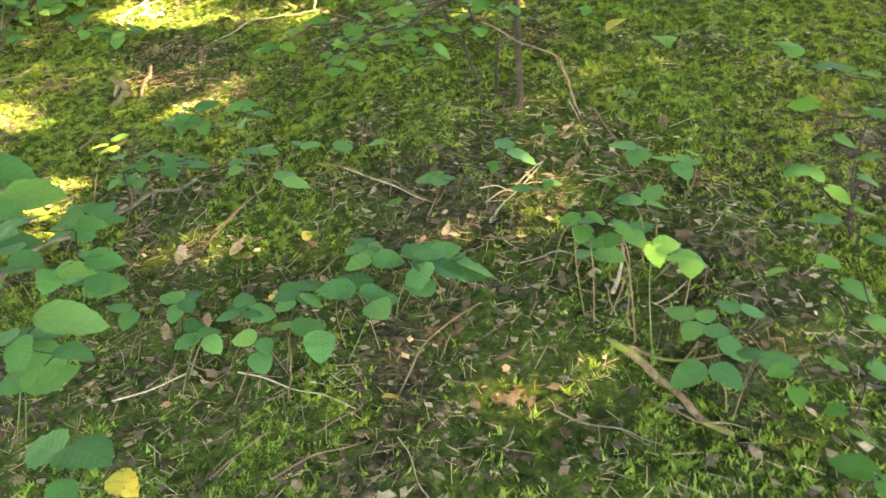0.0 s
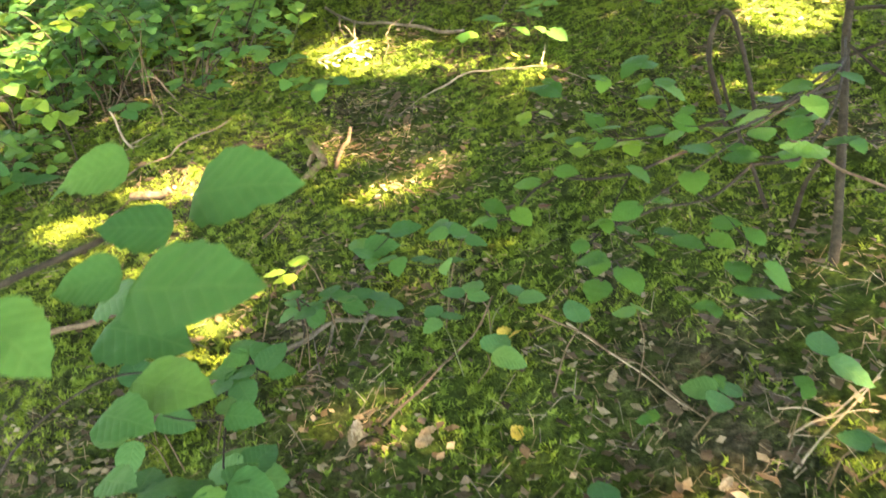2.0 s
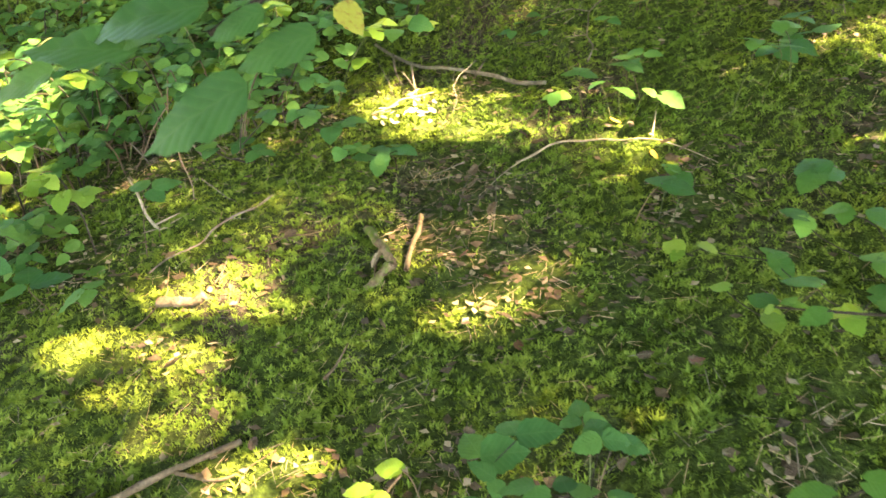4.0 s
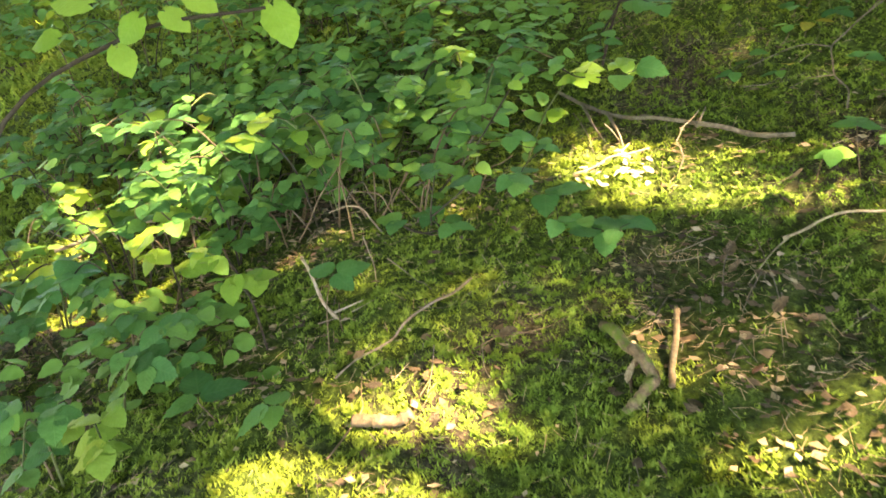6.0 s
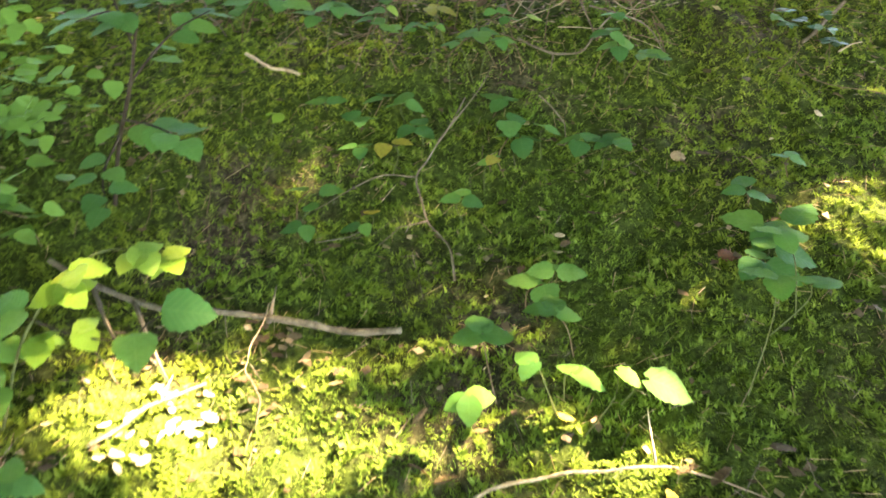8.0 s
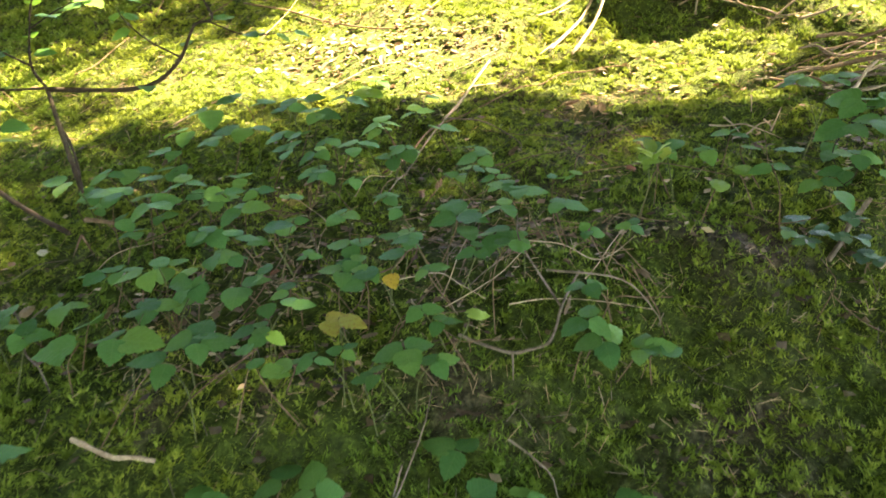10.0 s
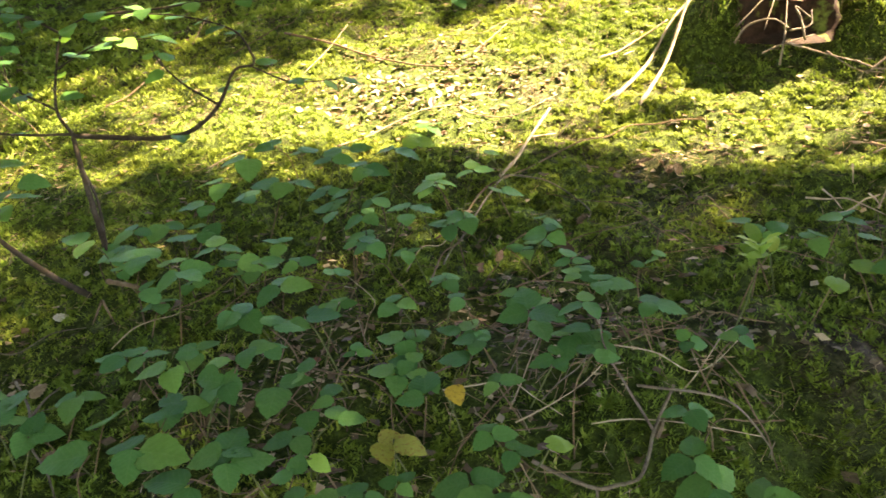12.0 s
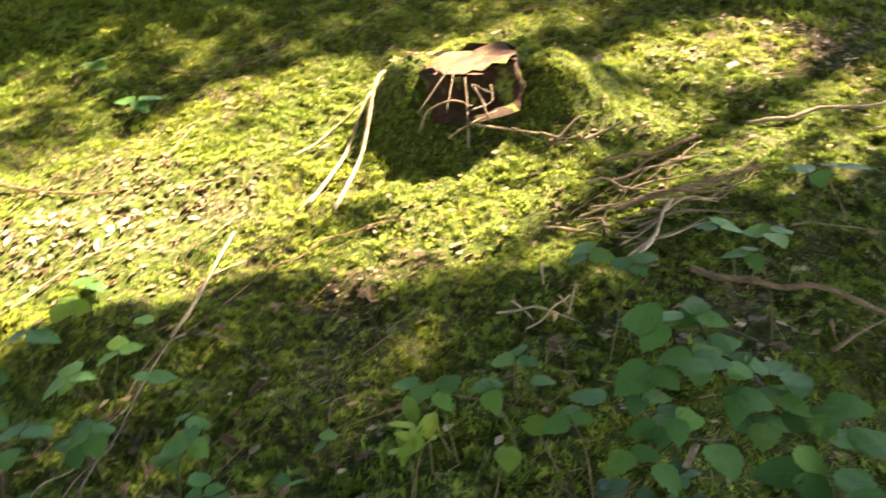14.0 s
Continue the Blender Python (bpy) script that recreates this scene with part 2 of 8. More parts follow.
def tube(pts, r0, r1, sides=6, rough=0.12, per=5, knots=0.0):
    """Verts and faces of a tapering, slightly uneven round bar."""
    line = smooth_line(pts, per)
    verts, faces = [], []
    n = len(line)
    up = Vector((0.3, 0.2, 1)).normalized()
    for i, c in enumerate(line):
        d = (line[min(i + 1, n - 1)] - line[max(i - 1, 0)])
        d = d.normalized() if d.length > 1e-6 else Vector((1, 0, 0))
        u = d.cross(up)
        u = u.normalized() if u.length > 1e-3 else Vector((1, 0, 0))
        v = u.cross(d)
        r = r0 + (r1 - r0) * i / (n - 1)
        r *= 1 + knots * max(0, RNG.gauss(0, 1))
        for k in range(sides):
            a = 2 * math.pi * k / sides
            verts.append(tuple(c + (u * math.cos(a) + v * math.sin(a)) * r * (1 + RNG.uniform(-rough, rough))))
        if i:
            b = (i - 1) * sides
            for k in range(sides):
                k2 = (k + 1) % sides
                faces.append((b + k, b + k2, b + sides + k2, b + sides + k))
    faces.append(tuple(range(sides))[::-1])
    faces.append(tuple((n - 1) * sides + k for k in range(sides)))
    return verts, faces


def joined(tubes):
    verts, faces = [], []
    for v, f in tubes:
        o = len(verts)
        verts += v
        faces += [tuple(i + o for i in q) for q in f]
    return verts, faces


def on_land(pts, sink=0.0):
    return [(x, y, gz(x, y) + h - sink) for x, y, h in pts]


def stick(name, label, pts, r0, r1, mat, twigs=(), category="stick", group=""):
    """A fallen branch that lies along points (x, y, height over the floor); twigs are side shoots."""
    kink = []
    for p, q in zip(pts[:-1], pts[1:]):
        d = 0.028 * math.hypot(q[0] - p[0], q[1] - p[1])
        kink += [p, ((p[0] + q[0]) / 2 + RNG.gauss(0, d), (p[1] + q[1]) / 2 + RNG.gauss(0, d), (p[2] + q[2]) / 2 + 0.5 * RNG.gauss(0, d))]
    line = on_land(kink + [pts[-1]])
    base = Vector(line[0])
    local = [tuple(Vector(q) - base) for q in line]
    ob = new(name, mesh_of(name, *tube(local, r0, r1, 7, 0.14, 6, 0.12), mat))
    ob.location = base
    tagged(ob, label, category, group)
    for tw in twigs:
        tl = [tuple(Vector(q) - base) for q in on_land(tw)]
        part("side_twig", mesh_of("side_twig", *tube(tl, r1 * 0.8 + 0.001, 0.0012, 5, 0.1), mat), ob)
    return ob


def leaf_mesh(name, width, tip, teeth, cup, droop, heart, seed, mat):
    """A leaf blade of length 1 along +y: toothed edge, folded midrib, ribs between the veins."""
    r = random.Random(seed)
    rows = 11
    fine = 0.68 / tip
    peak = 0.56 / (0.56 + fine)
    verts, faces = [], []
    for i in range(rows + 1):
        t = i / rows
        w = width * (t / peak) ** 0.56 * ((1 - t) / (1 - peak)) ** fine
        if heart and t < 0.25:
            w = max(w, width * 0.62 * math.sqrt(max(t, 0.02) / 0.25) + 0.02)
        y = t
        z = -droop * t * t + 0.012 * r.uniform(-1, 1)
        tooth = teeth * (1 if i % 2 else -1)
        ribs = 0.004 * (1 if i % 2 else -1)
        back = heart * 0.16 * max(0, 1 - t * 5)
        for s in (-1, -0.5, 0, 0.5, 1):
            ww = (w + (tooth if abs(s) == 1 and 0 < i < rows else 0)) * s
            verts.append((ww, y - back * abs(s) * 1.4 - 0.10 * abs(s) * w, z + cup * (abs(s) * w) + ribs * (abs(s) == 0.5) + (0.02 * r.uniform(-1, 1) if abs(s) == 1 else 0)))
    for i in range(rows):
        for k in range(4):
            a = i * 5 + k
            faces.append((a, a + 1, a + 6, a + 5))
    return mesh_of(name, verts, faces, mat)


def blade_set(kind, mat):
    if kind == "bramble":
        return [leaf_mesh("leaf", 0.37 + 0.03 * k, 0.70, 0.018, 0.10 - 0.1 * (k == 1), 0.10 + 0.06 * k, 0, 20 + k, mat) for k in range(3)]
    if kind == "round":
        return [leaf_mesh("leaf", 0.38 + 0.02 * k, 0.86, 0.012, 0.08 - 0.1 * (k == 1), 0.08 + 0.05 * k, 0, 25 + k, mat) for k in range(3)]
    if kind == "lime":
        return [leaf_mesh("leaf", 0.44 + 0.03 * k, 0.72, 0.014, 0.08 - 0.12 * (k == 1), 0.12 + 0.08 * k, 0.8, 30 + k, mat) for k in range(3)]
    if kind == "narrow":
        return [leaf_mesh("leaf", 0.20 + 0.02 * k, 0.9, 0.006, 0.15, 0.15, 0, 40 + k, mat) for k in range(2)]
    return [leaf_mesh("leaf", 0.45, 0.7, 0.05, 0.05, 0.1, 0.8, 50 + k, mat) for k in range(2)]


BLADES = {
    "bramble": blade_set("bramble", LEAF_DARK), "lime": blade_set("lime", LEAF_LIME), "ivy": blade_set("ivy", LEAF_IVY),
    "bright": blade_set("round", LEAF_FRESH), "yellow": blade_set("bramble", LEAF_YELLOW), "young": blade_set("lime", LEAF_PALE), "pale": blade_set("narrow", LEAF_PALE),
}


def leaf_pose(at, yaw, size, tilt=0.0, roll=0.0, lean=12):
    """at: where the blade is fixed; yaw: the way its tip points, degrees from +x; tilt: how far the tip hangs; lean: of all leaves down the bank."""
    return Matrix.Translation(at) @ Matrix.Rotation(radians(lean), 4, (0.9, -0.4, 0)) @ pose(0, 0, 0, 0, 0, yaw - 90) @ pose(0, 0, 0, -tilt, roll, 0) @ Matrix.Diagonal((size, size, size, 1))


def add_leaf(parent, base, kind, at, yaw, size, tilt=None, roll=None, label="", lean=12):
    me = RNG.choice(BLADES[kind])
    tilt = RNG.gauss(3, 8) if tilt is None else tilt
    roll = RNG.gauss(0, 10) if roll is None else roll
    return part("leaf", me, parent, label, leaf_pose(tuple(Vector(at) - base), yaw, size * RNG.uniform(0.92, 1.08), tilt, roll, lean))


PLANT_WORDS = {
    "bramble": ("bramble_shoot", "low green bramble shoot with three toothed leaflets in moss", "bramble", "brambles on the forest floor"),
    "bright": ("bramble_shoot", "bramble runner shoot with round light green leaflets on moss", "bramble", "brambles on the forest floor"),
    "lime": ("lime_seedling", "young linden shoot with heart-shaped bright green leaves", "seedling", "linden seedlings in the moss"),
    "young": ("lime_seedling", "young linden shoot with sunlit yellow-green leaves", "seedling", "linden seedlings in the moss"),
    "yellow": ("bramble_shoot", "bramble shoot with yellowing brown-spotted leaves in moss", "bramble", "brambles on the forest floor"),
    "ivy": ("ivy_plant", "small dark blue-green ivy creeping over moss", "ivy", "ivy on the forest floor"),
    "pale": ("young_seedling", "pale yellow-green seedling with narrow upright leaves", "seedling", ""),
}


def shoot(kind, x, y, h, yaw, size, n, bx=None, by=None):
    """A small plant: one thin stem from the floor to (x, y, h) with n leaves that spread from its top."""
    name, label, cat, group = PLANT_WORDS[kind]
    if bx is None:
        lean = min(0.5 * h, 0.08)
        a = RNG.uniform(0, 6.28)
        bx, by = x + math.cos(a) * lean, y + math.sin(a) * lean
    base, top = Vector((bx, by, gz(bx, by) - 0.01)), Vector((x, y, gz(x, y) + h))
    ob = thing(name, base, label, cat, group)
    mid = base.lerp(top, 0.55) + Vector((RNG.uniform(-0.02, 0.02), RNG.uniform(-0.02, 0.02), 0.15 * h))
    part("stem", mesh_of("stem", *tube([(0, 0, 0), tuple(mid - base), tuple(top - base)], 0.0022, 0.0013, 5, 0.1, 4), RNG.choice((STEM_GREEN, STEM_BROWN))), ob)
    for k in range(n):
        turn = (0, 100, -100, 160, -150, 50, -50)[k % 7] + RNG.gauss(0, 10)
        s = size * (1.0 if k == 0 else RNG.uniform(0.78, 0.95))
        stalk = 0.12 * size if k == 0 and n > 1 else 0.03 * size
        a = radians(yaw + turn)
        at = top + Vector((math.cos(a) * stalk, math.sin(a) * stalk, RNG.uniform(-0.003, 0.004)))
        add_leaf(ob, base, kind, at, yaw + turn, s, 75 - 20 * (k % 3) - 90 if kind == "pale" else None)
    return ob


def sapling(name, label, trunk, r0, r1, boughs, category="sapling"):
    """A young tree: trunk line, boughs [(points, radius, leaf kind, leaf size, count)], all in world metres."""
    base = Vector(trunk[0])
    ob = thing(name, base, label, category)
    part("trunk", mesh_of("trunk", *tube([tuple(Vector(q) - base) for q in trunk], r0, r1, 8, 0.08, 6, 0.05), BARK_DARK), ob)
    for pts, r, kind, size, count in boughs:
        line = smooth_line(pts, 6)
        bough = part("branch", mesh_of("branch", *tube([tuple(Vector(q) - base) for q in pts], r, r * 0.35, 6, 0.1, 6, 0.08), BARK_DARK), ob)
        for k in range(count):
            f = 0.25 + 0.75 * (k + 0.5) / count
            i = min(int(f * (len(line) - 1)), len(line) - 2)
            d = line[i + 1] - line[i]
            yaw = math.degrees(math.atan2(d.y, d.x)) + (55 if k % 2 else -55) * (1 if k < count - 1 else 0.1) + RNG.gauss(0, 14)
            a = radians(yaw)
            at = line[i] + Vector((math.cos(a), math.sin(a), 0.1)) * 0.015
            add_leaf(bough, base, kind, at, yaw, size)
    return ob


def spray(name, label, category, root, leaves):
    """Leaves (kind, x, y, height, yaw, length, count) carried by one branching twig that grows from root."""
    base = Vector(root)
    ob = thing(name, base, label, category)
    todo = [(Vector((x, y, gz(x, y) + h)), kind, yaw, size, n) for kind, x, y, h, yaw, size, n in leaves]
    joints = [base]
    while todo:
        d, i, j = min(((q[0] - g).length, i, j) for i, q in enumerate(todo) for j, g in enumerate(joints))
        q, kind, yaw, size, n = todo.pop(i)
        tip = q - Vector((0, 0, 0.012))
        a = joints[j]
        sag = a.lerp(tip, 0.5) + Vector((RNG.uniform(-0.03, 0.03), RNG.uniform(-0.03, 0.03), RNG.uniform(-0.03, 0.01))) * min(1, d * 4)
        r = max(0.0014, 0.004 - 0.00022 * len(joints))
        part("twig", mesh_of("twig", *tube([tuple(a - base), tuple(sag - base), tuple(tip - base)], r, max(0.0012, r * 0.75), 5, 0.1, 4), BARK_DARK), ob)
        joints += [a.lerp(tip, 0.6), tip]
        for k in range(n):
            turn = (0, 100, -100, 160)[k % 4] + RNG.gauss(0, 10)
            add_leaf(ob, base, kind, q, yaw + turn, size * (1 if k == 0 else 0.86))
    return ob


def lone_leaf(name, label, kind, x, y, yaw, size, tilt=0, h=0.012):
    """A fallen leaf that lies on the floor."""
    ob = new(name, RNG.choice(DEADS[kind]))
    ob.matrix_world = leaf_pose((x, y, gz(x, y) + h + 0.004), yaw, size * 0.8, RNG.gauss(0, 16), RNG.gauss(0, 24), 16)
    return tagged(ob, label, "fallen leaf", "fallen leaves on the moss")


def dead_set(mat):
    return [leaf_mesh("fallen_leaf", 0.20 + 0.045 * k, 0.7 + 0.12 * k, 0.045, 0.75 - 1.0 * (k % 2), 0.55 - 0.5 * (k % 3), 0, 60 + k, mat) for k in range(4)]


DEADS = {"brown": dead_set(DEAD_BROWN), "tan": dead_set(DEAD_TAN), "yellow": dead_set(DEAD_YELLOW), "rust": dead_set(DEAD_RED), "bleached": dead_set(DEAD_BLEACHED)}

def up(x, y, h):
    """A point h metres over the floor."""
    return (x, y, gz(x, y) + h)


def inside(x, y, poly):
    hit = False
    for (ax, ay), (bx, by) in zip(poly, poly[1:] + poly[:1]):
        if (ay > y) != (by > y) and x < (bx - ax) * (y - ay) / (by - ay) + ax:
            hit = not hit
    return hit


# ---------------------------------------------------------------- ground
def sheet(name, xs, ys, mat, skip=None):
    X, Y = np.meshgrid(xs, ys)
    Z = floor_height(X, Y)
    nx, ny = len(xs), len(ys)
    co = np.stack([X, Y, Z], -1).reshape(-1, 3).astype(np.float32)
    i = np.arange(nx * ny).reshape(ny, nx)
    q = np.stack([i[:-1, :-1], i[:-1, 1:], i[1:, 1:], i[1:, :-1]], -1).reshape(-1, 4)
    me = bpy.data.meshes.new(name)
    me.vertices.add(len(co))
    me.vertices.foreach_set("co", co.ravel())
    me.loops.add(q.size)
    me.loops.foreach_set("vertex_index", q.ravel())
    me.polygons.add(len(q))
    me.polygons.foreach_set("loop_start", np.arange(0, q.size, 4))
    me.polygons.foreach_set("use_smooth", np.ones(len(q), bool))
    me.materials.append(mat)
    me.update()
    me.validate()
    return new(name, me)


def spaced(a, b, step, reach):
    """Fine steps between a and b, then wider and wider out to reach."""
    mid = list(np.arange(a, b, step))
    lo, hi, d = [a], [b], step
    while hi[-1] < reach:
        d *= 1.28
        hi.append(hi[-1] + d)
        lo.append(lo[-1] - d)
    return np.array(lo[:0:-1] + mid + hi)


tagged(sheet("ground", spaced(-4.5, 5.0, 0.03, 400), spaced(0.4, 11.0, 0.03, 400), SOIL),
       "mossy sloping forest floor with brown leaf litter", "ground", kind="structure")


# ---------------------------------------------------------------- fallen wood
stick("fallen_branch", "straight pale grey dead branch lying on moss", [(-1.159, 4.933, 0.03), (-0.922, 4.744, 0.03), (-0.735, 4.635, 0.03), (-0.5, 4.535, 0.03), (-0.278, 4.465, 0.02)], 0.0072, 0.0084, BARK_GREY, [[(-0.922, 4.744, 0.03), (-0.841, 4.512, 0.05), (-0.807, 4.467, 0.0)], [(-0.587, 4.572, 0.03), (-0.565, 4.664, 0.03)], [(-1.043, 4.845, 0.03), (-0.95, 4.605, 0.04), (-0.894, 4.561, 0.0)]], category="branch")
stick("fallen_branch", "thin bent pale dead branch on moss", [(-1.137, 3.75, 0.012), (-1.211, 3.645, 0.012), (-1.268, 3.547, 0.012), (-1.304, 3.446, 0.012), (-1.378, 3.326, 0.012)], 0.0048, 0.0030, BARK_GREY, category="branch")
stick("broken_stick", "short upright-broken brown stick in moss", [(-0.528, 3.42, 0.01), (-0.536, 3.528, 0.03), (-0.546, 3.635, 0.05)], 0.0084, 0.0078, BARK_BROWN, category="stick")
stick("surface_root", "arched mossy tree root coming out of moss", [(-0.724, 3.613, 0.0), (-0.675, 3.531, 0.03), (-0.619, 3.454, 0.045), (-0.568, 3.408, 0.035), (-0.587, 3.362, 0.03), (-0.62, 3.313, 0.0)], 0.0150, 0.0125, BARK_MOSSY, [[(-0.612, 3.444, 0.045), (-0.626, 3.422, 0.01), (-0.607, 3.348, 0.0)]], category="root")
stick("dead_stick", "short bleached stick in a patch of sun", [(-0.965, 4.338, 0.02), (-0.848, 4.371, 0.04), (-0.721, 4.393, 0.06)], 0.0047, 0.0031, BARK_PALE, [[(-0.814, 4.378, 0.05), (-0.795, 4.435, 0.06)]], category="stick")
stick("twig", "thin grey dead twig lying on moss", [(-0.617, 4.291, 0.0), (-0.606, 4.324, 0.04), (-0.636, 4.382, 0.07), (-0.624, 4.428, 0.09), (-0.581, 4.545, 0.1)], 0.0024, 0.0012, BARK_GREY, category="twig", group="dead twigs on the moss")
stick("twig", "thin grey dead twig lying on moss", [(-0.899, 4.525, 0.1), (-0.848, 4.497, 0.05), (-0.817, 4.476, 0.0)], 0.0024, 0.0012, BARK_GREY, category="twig", group="dead twigs on the moss")
stick("twig", "thin grey dead twig lying on moss", [(-1.021, 4.567, 0.12), (-0.952, 4.506, 0.06), (-0.923, 4.5, 0.0)], 0.0018, 0.0009, BARK_GREY, category="twig", group="dead twigs on the moss")
stick("fallen_branch", "forked pale twig lying in a strip of sun", [(-0.3, 3.989, 0.012), (-0.193, 4.022, 0.03), (-0.077, 4.02, 0.03), (0.047, 3.999, 0.02), (0.173, 3.965, 0.02)], 0.0042, 0.0026, BARK_PALE, [[(-0.287, 3.986, 0.012), (-0.328, 3.901, 0.012), (-0.383, 3.76, 0.012)], [(0.173, 3.965, 0.02), (0.255, 3.924, 0.02), (0.356, 3.851, 0.01)], [(0.147, 3.98, 0.02), (0.15, 4.027, 0.05), (0.15, 4.052, 0.08)]], category="branch")
stick("twig", "thin grey dead twig lying on moss", [(-0.624, 3.889, 0.012), (-0.498, 3.878, 0.012), (-0.362, 3.864, 0.012)], 0.0018, 0.0009, BARK_GREY, category="twig", group="dead twigs on the moss")
stick("twig", "thin grey dead twig lying on moss", [(-0.678, 3.939, 0.012), (-0.622, 3.833, 0.012)], 0.0018, 0.0009, BARK_GREY, category="twig", group="dead twigs on the moss")
stick("twig", "thin grey dead twig lying on moss", [(-0.307, 3.692, 0.012), (-0.296, 3.502, 0.012)], 0.0018, 0.0009, BARK_GREY, category="twig", group="dead twigs on the moss")
stick("twig", "thin grey dead twig lying on moss", [(-0.353, 3.803, 0.012), (-0.39, 3.662, 0.012)], 0.0024, 0.0012, BARK_GREY, category="twig", group="dead twigs on the moss")
stick("twig", "thin grey dead twig lying on moss", [(-0.482, 3.973, 0.012), (-0.619, 3.908, 0.012), (-0.651, 3.942, 0.012)], 0.0018, 0.0009, BARK_GREY, category="twig", group="dead twigs on the moss")
stick("twig", "thin grey dead twig lying on moss", [(-0.58, 3.757, 0.012), (-0.604, 3.578, 0.012)], 0.0018, 0.0009, BARK_GREY, category="twig", group="dead twigs on the moss")
stick("twig", "tangle of brown dead twigs on moss", [(-1.033, 3.47, 0.012), (-0.967, 3.534, 0.012), (-0.874, 3.552, 0.012)], 0.0024, 0.0012, BARK_BROWN, category="twig", group="dead twigs on the moss")
stick("twig", "tangle of brown dead twigs on moss", [(-1.01, 3.439, 0.012), (-1.018, 3.514, 0.012), (-0.9, 3.487, 0.012)], 0.0018, 0.0009, BARK_BROWN, category="twig", group="dead twigs on the moss")
stick("twig", "thin grey dead twig lying on moss", [(-1.146, 3.463, 0.012), (-1.099, 3.294, 0.012)], 0.0018, 0.0009, BARK_GREY, category="twig", group="dead twigs on the moss")
stick("twig", "thin grey dead twig lying on moss", [(-1.01, 3.463, 0.02), (-0.951, 3.35, 0.012)], 0.0018, 0.0009, BARK_GREY, category="twig", group="dead twigs on the moss")
stick("twig", "tangle of brown dead twigs on moss", [(-0.968, 3.489, 0.03), (-0.889, 3.556, 0.02), (-0.816, 3.604, 0.012)], 0.0018, 0.0009, BARK_BROWN, category="twig", group="dead twigs on the moss")
stick("broken_stick", "broken tan stick end standing in moss", [(-1.471, 3.556, 0.0), (-1.565, 3.602, 0.05), (-1.666, 3.668, 0.14)], 0.0057, 0.0047, BARK_PALE, [[(-1.516, 3.584, 0.02), (-1.416, 3.592, 0.03)]], category="stick")
stick("twig", "pale dry grass stem on moss", [(-1.549, 3.543, 0.012), (-1.394, 3.612, 0.012)], 0.0021, 0.0010, BARK_PALE, category="twig", group="dead twigs on the moss")
stick("twig", "thin grey dead twig lying on moss", [(-1.531, 3.645, 0.012), (-1.435, 3.486, 0.012)], 0.0030, 0.0015, BARK_BROWN, category="twig", group="dead twigs on the moss")
stick("twig", "thin grey dead twig lying on moss", [(-1.485, 3.74, 0.15), (-1.453, 3.739, 0.06), (-1.427, 3.7, 0.0)], 0.0024, 0.0012, BARK_GREY, category="twig", group="dead twigs on the moss")
stick("twig", "thin grey dead twig lying on moss", [(-1.391, 3.708, 0.1), (-1.311, 3.74, 0.02), (-1.249, 3.707, 0.012)], 0.0018, 0.0009, BARK_GREY, category="twig", group="dead twigs on the moss")
stick("dead_branch", "sunlit tan dead branches under brambles", [(-2.94, 3.871, 0.1), (-2.756, 3.978, 0.12), (-2.523, 3.993, 0.13), (-2.228, 3.942, 0.14)], 0.0073, 0.0052, BARK_PALE, [[(-2.756, 3.978, 0.12), (-2.586, 3.909, 0.04)], [(-2.523, 3.993, 0.13), (-2.45, 3.968, 0.05), (-2.34, 3.846, 0.0)], [(-2.663, 3.997, 0.12), (-2.551, 3.992, 0.2)]], category="branch")
stick("rotten_log", "long crumbling brown branch half sunk in moss", [(-1.205, 2.384, 0.02), (-1.072, 2.496, 0.02), (-0.916, 2.616, 0.02), (-0.732, 2.737, 0.015)], 0.0120, 0.0072, BARK_BROWN, [[(-0.857, 2.64, 0.02), (-0.728, 2.639, 0.01), (-0.628, 2.716, 0.01)]], category="log")
stick("bark_piece", "weathered brown slab of bark lying on moss", [(-1.255, 3.191, 0.02), (-1.182, 3.203, 0.025), (-1.114, 3.227, 0.02)], 0.0168, 0.0132, BARK_BROWN, category="bark")
stick("twig", "thin grey dead twig lying on moss", [(-1.266, 3.071, 0.012), (-1.246, 3.224, 0.012), (-1.29, 3.318, 0.05)], 0.0024, 0.0012, BARK_BROWN, category="twig", group="dead twigs on the moss")
stick("twig", "rotten brown twig sunk in moss", [(-0.6, 2.944, 0.012), (-0.58, 3.064, 0.012)], 0.0048, 0.0024, BARK_BROWN, category="twig", group="dead twigs on the moss")
stick("twig", "thin grey dead twig lying on moss", [(-0.441, 3.726, 0.012), (-0.411, 4.001, 0.012)], 0.0024, 0.0012, BARK_GREY, category="twig", group="dead twigs on the moss")
stick("twig", "thin grey dead twig lying on moss", [(-0.29, 3.56, 0.012), (-0.373, 3.954, 0.012)], 0.0018, 0.0009, BARK_GREY, category="twig", group="dead twigs on the moss")
stick("fallen_branch", "grey lichen-covered branch lying on moss", [(-0.594, 2.193, 0.02), (-0.473, 2.328, 0.03), (-0.311, 2.439, 0.03), (-0.202, 2.551, 0.03), (-0.065, 2.595, 0.03)], 0.0078, 0.0054, BARK_GREY, [[(-0.202, 2.551, 0.03), (-0.192, 2.464, 0.012), (-0.225, 2.37, 0.012)], [(-0.111, 2.581, 0.03), (-0.115, 2.472, 0.012)]], category="branch")
stick("fallen_branch", "thin brown branch arching over moss", [(0.037, 2.243, 0.012), (0.112, 2.298, 0.03), (0.166, 2.406, 0.04), (0.224, 2.569, 0.06)], 0.0036, 0.0024, BARK_BROWN, category="branch")
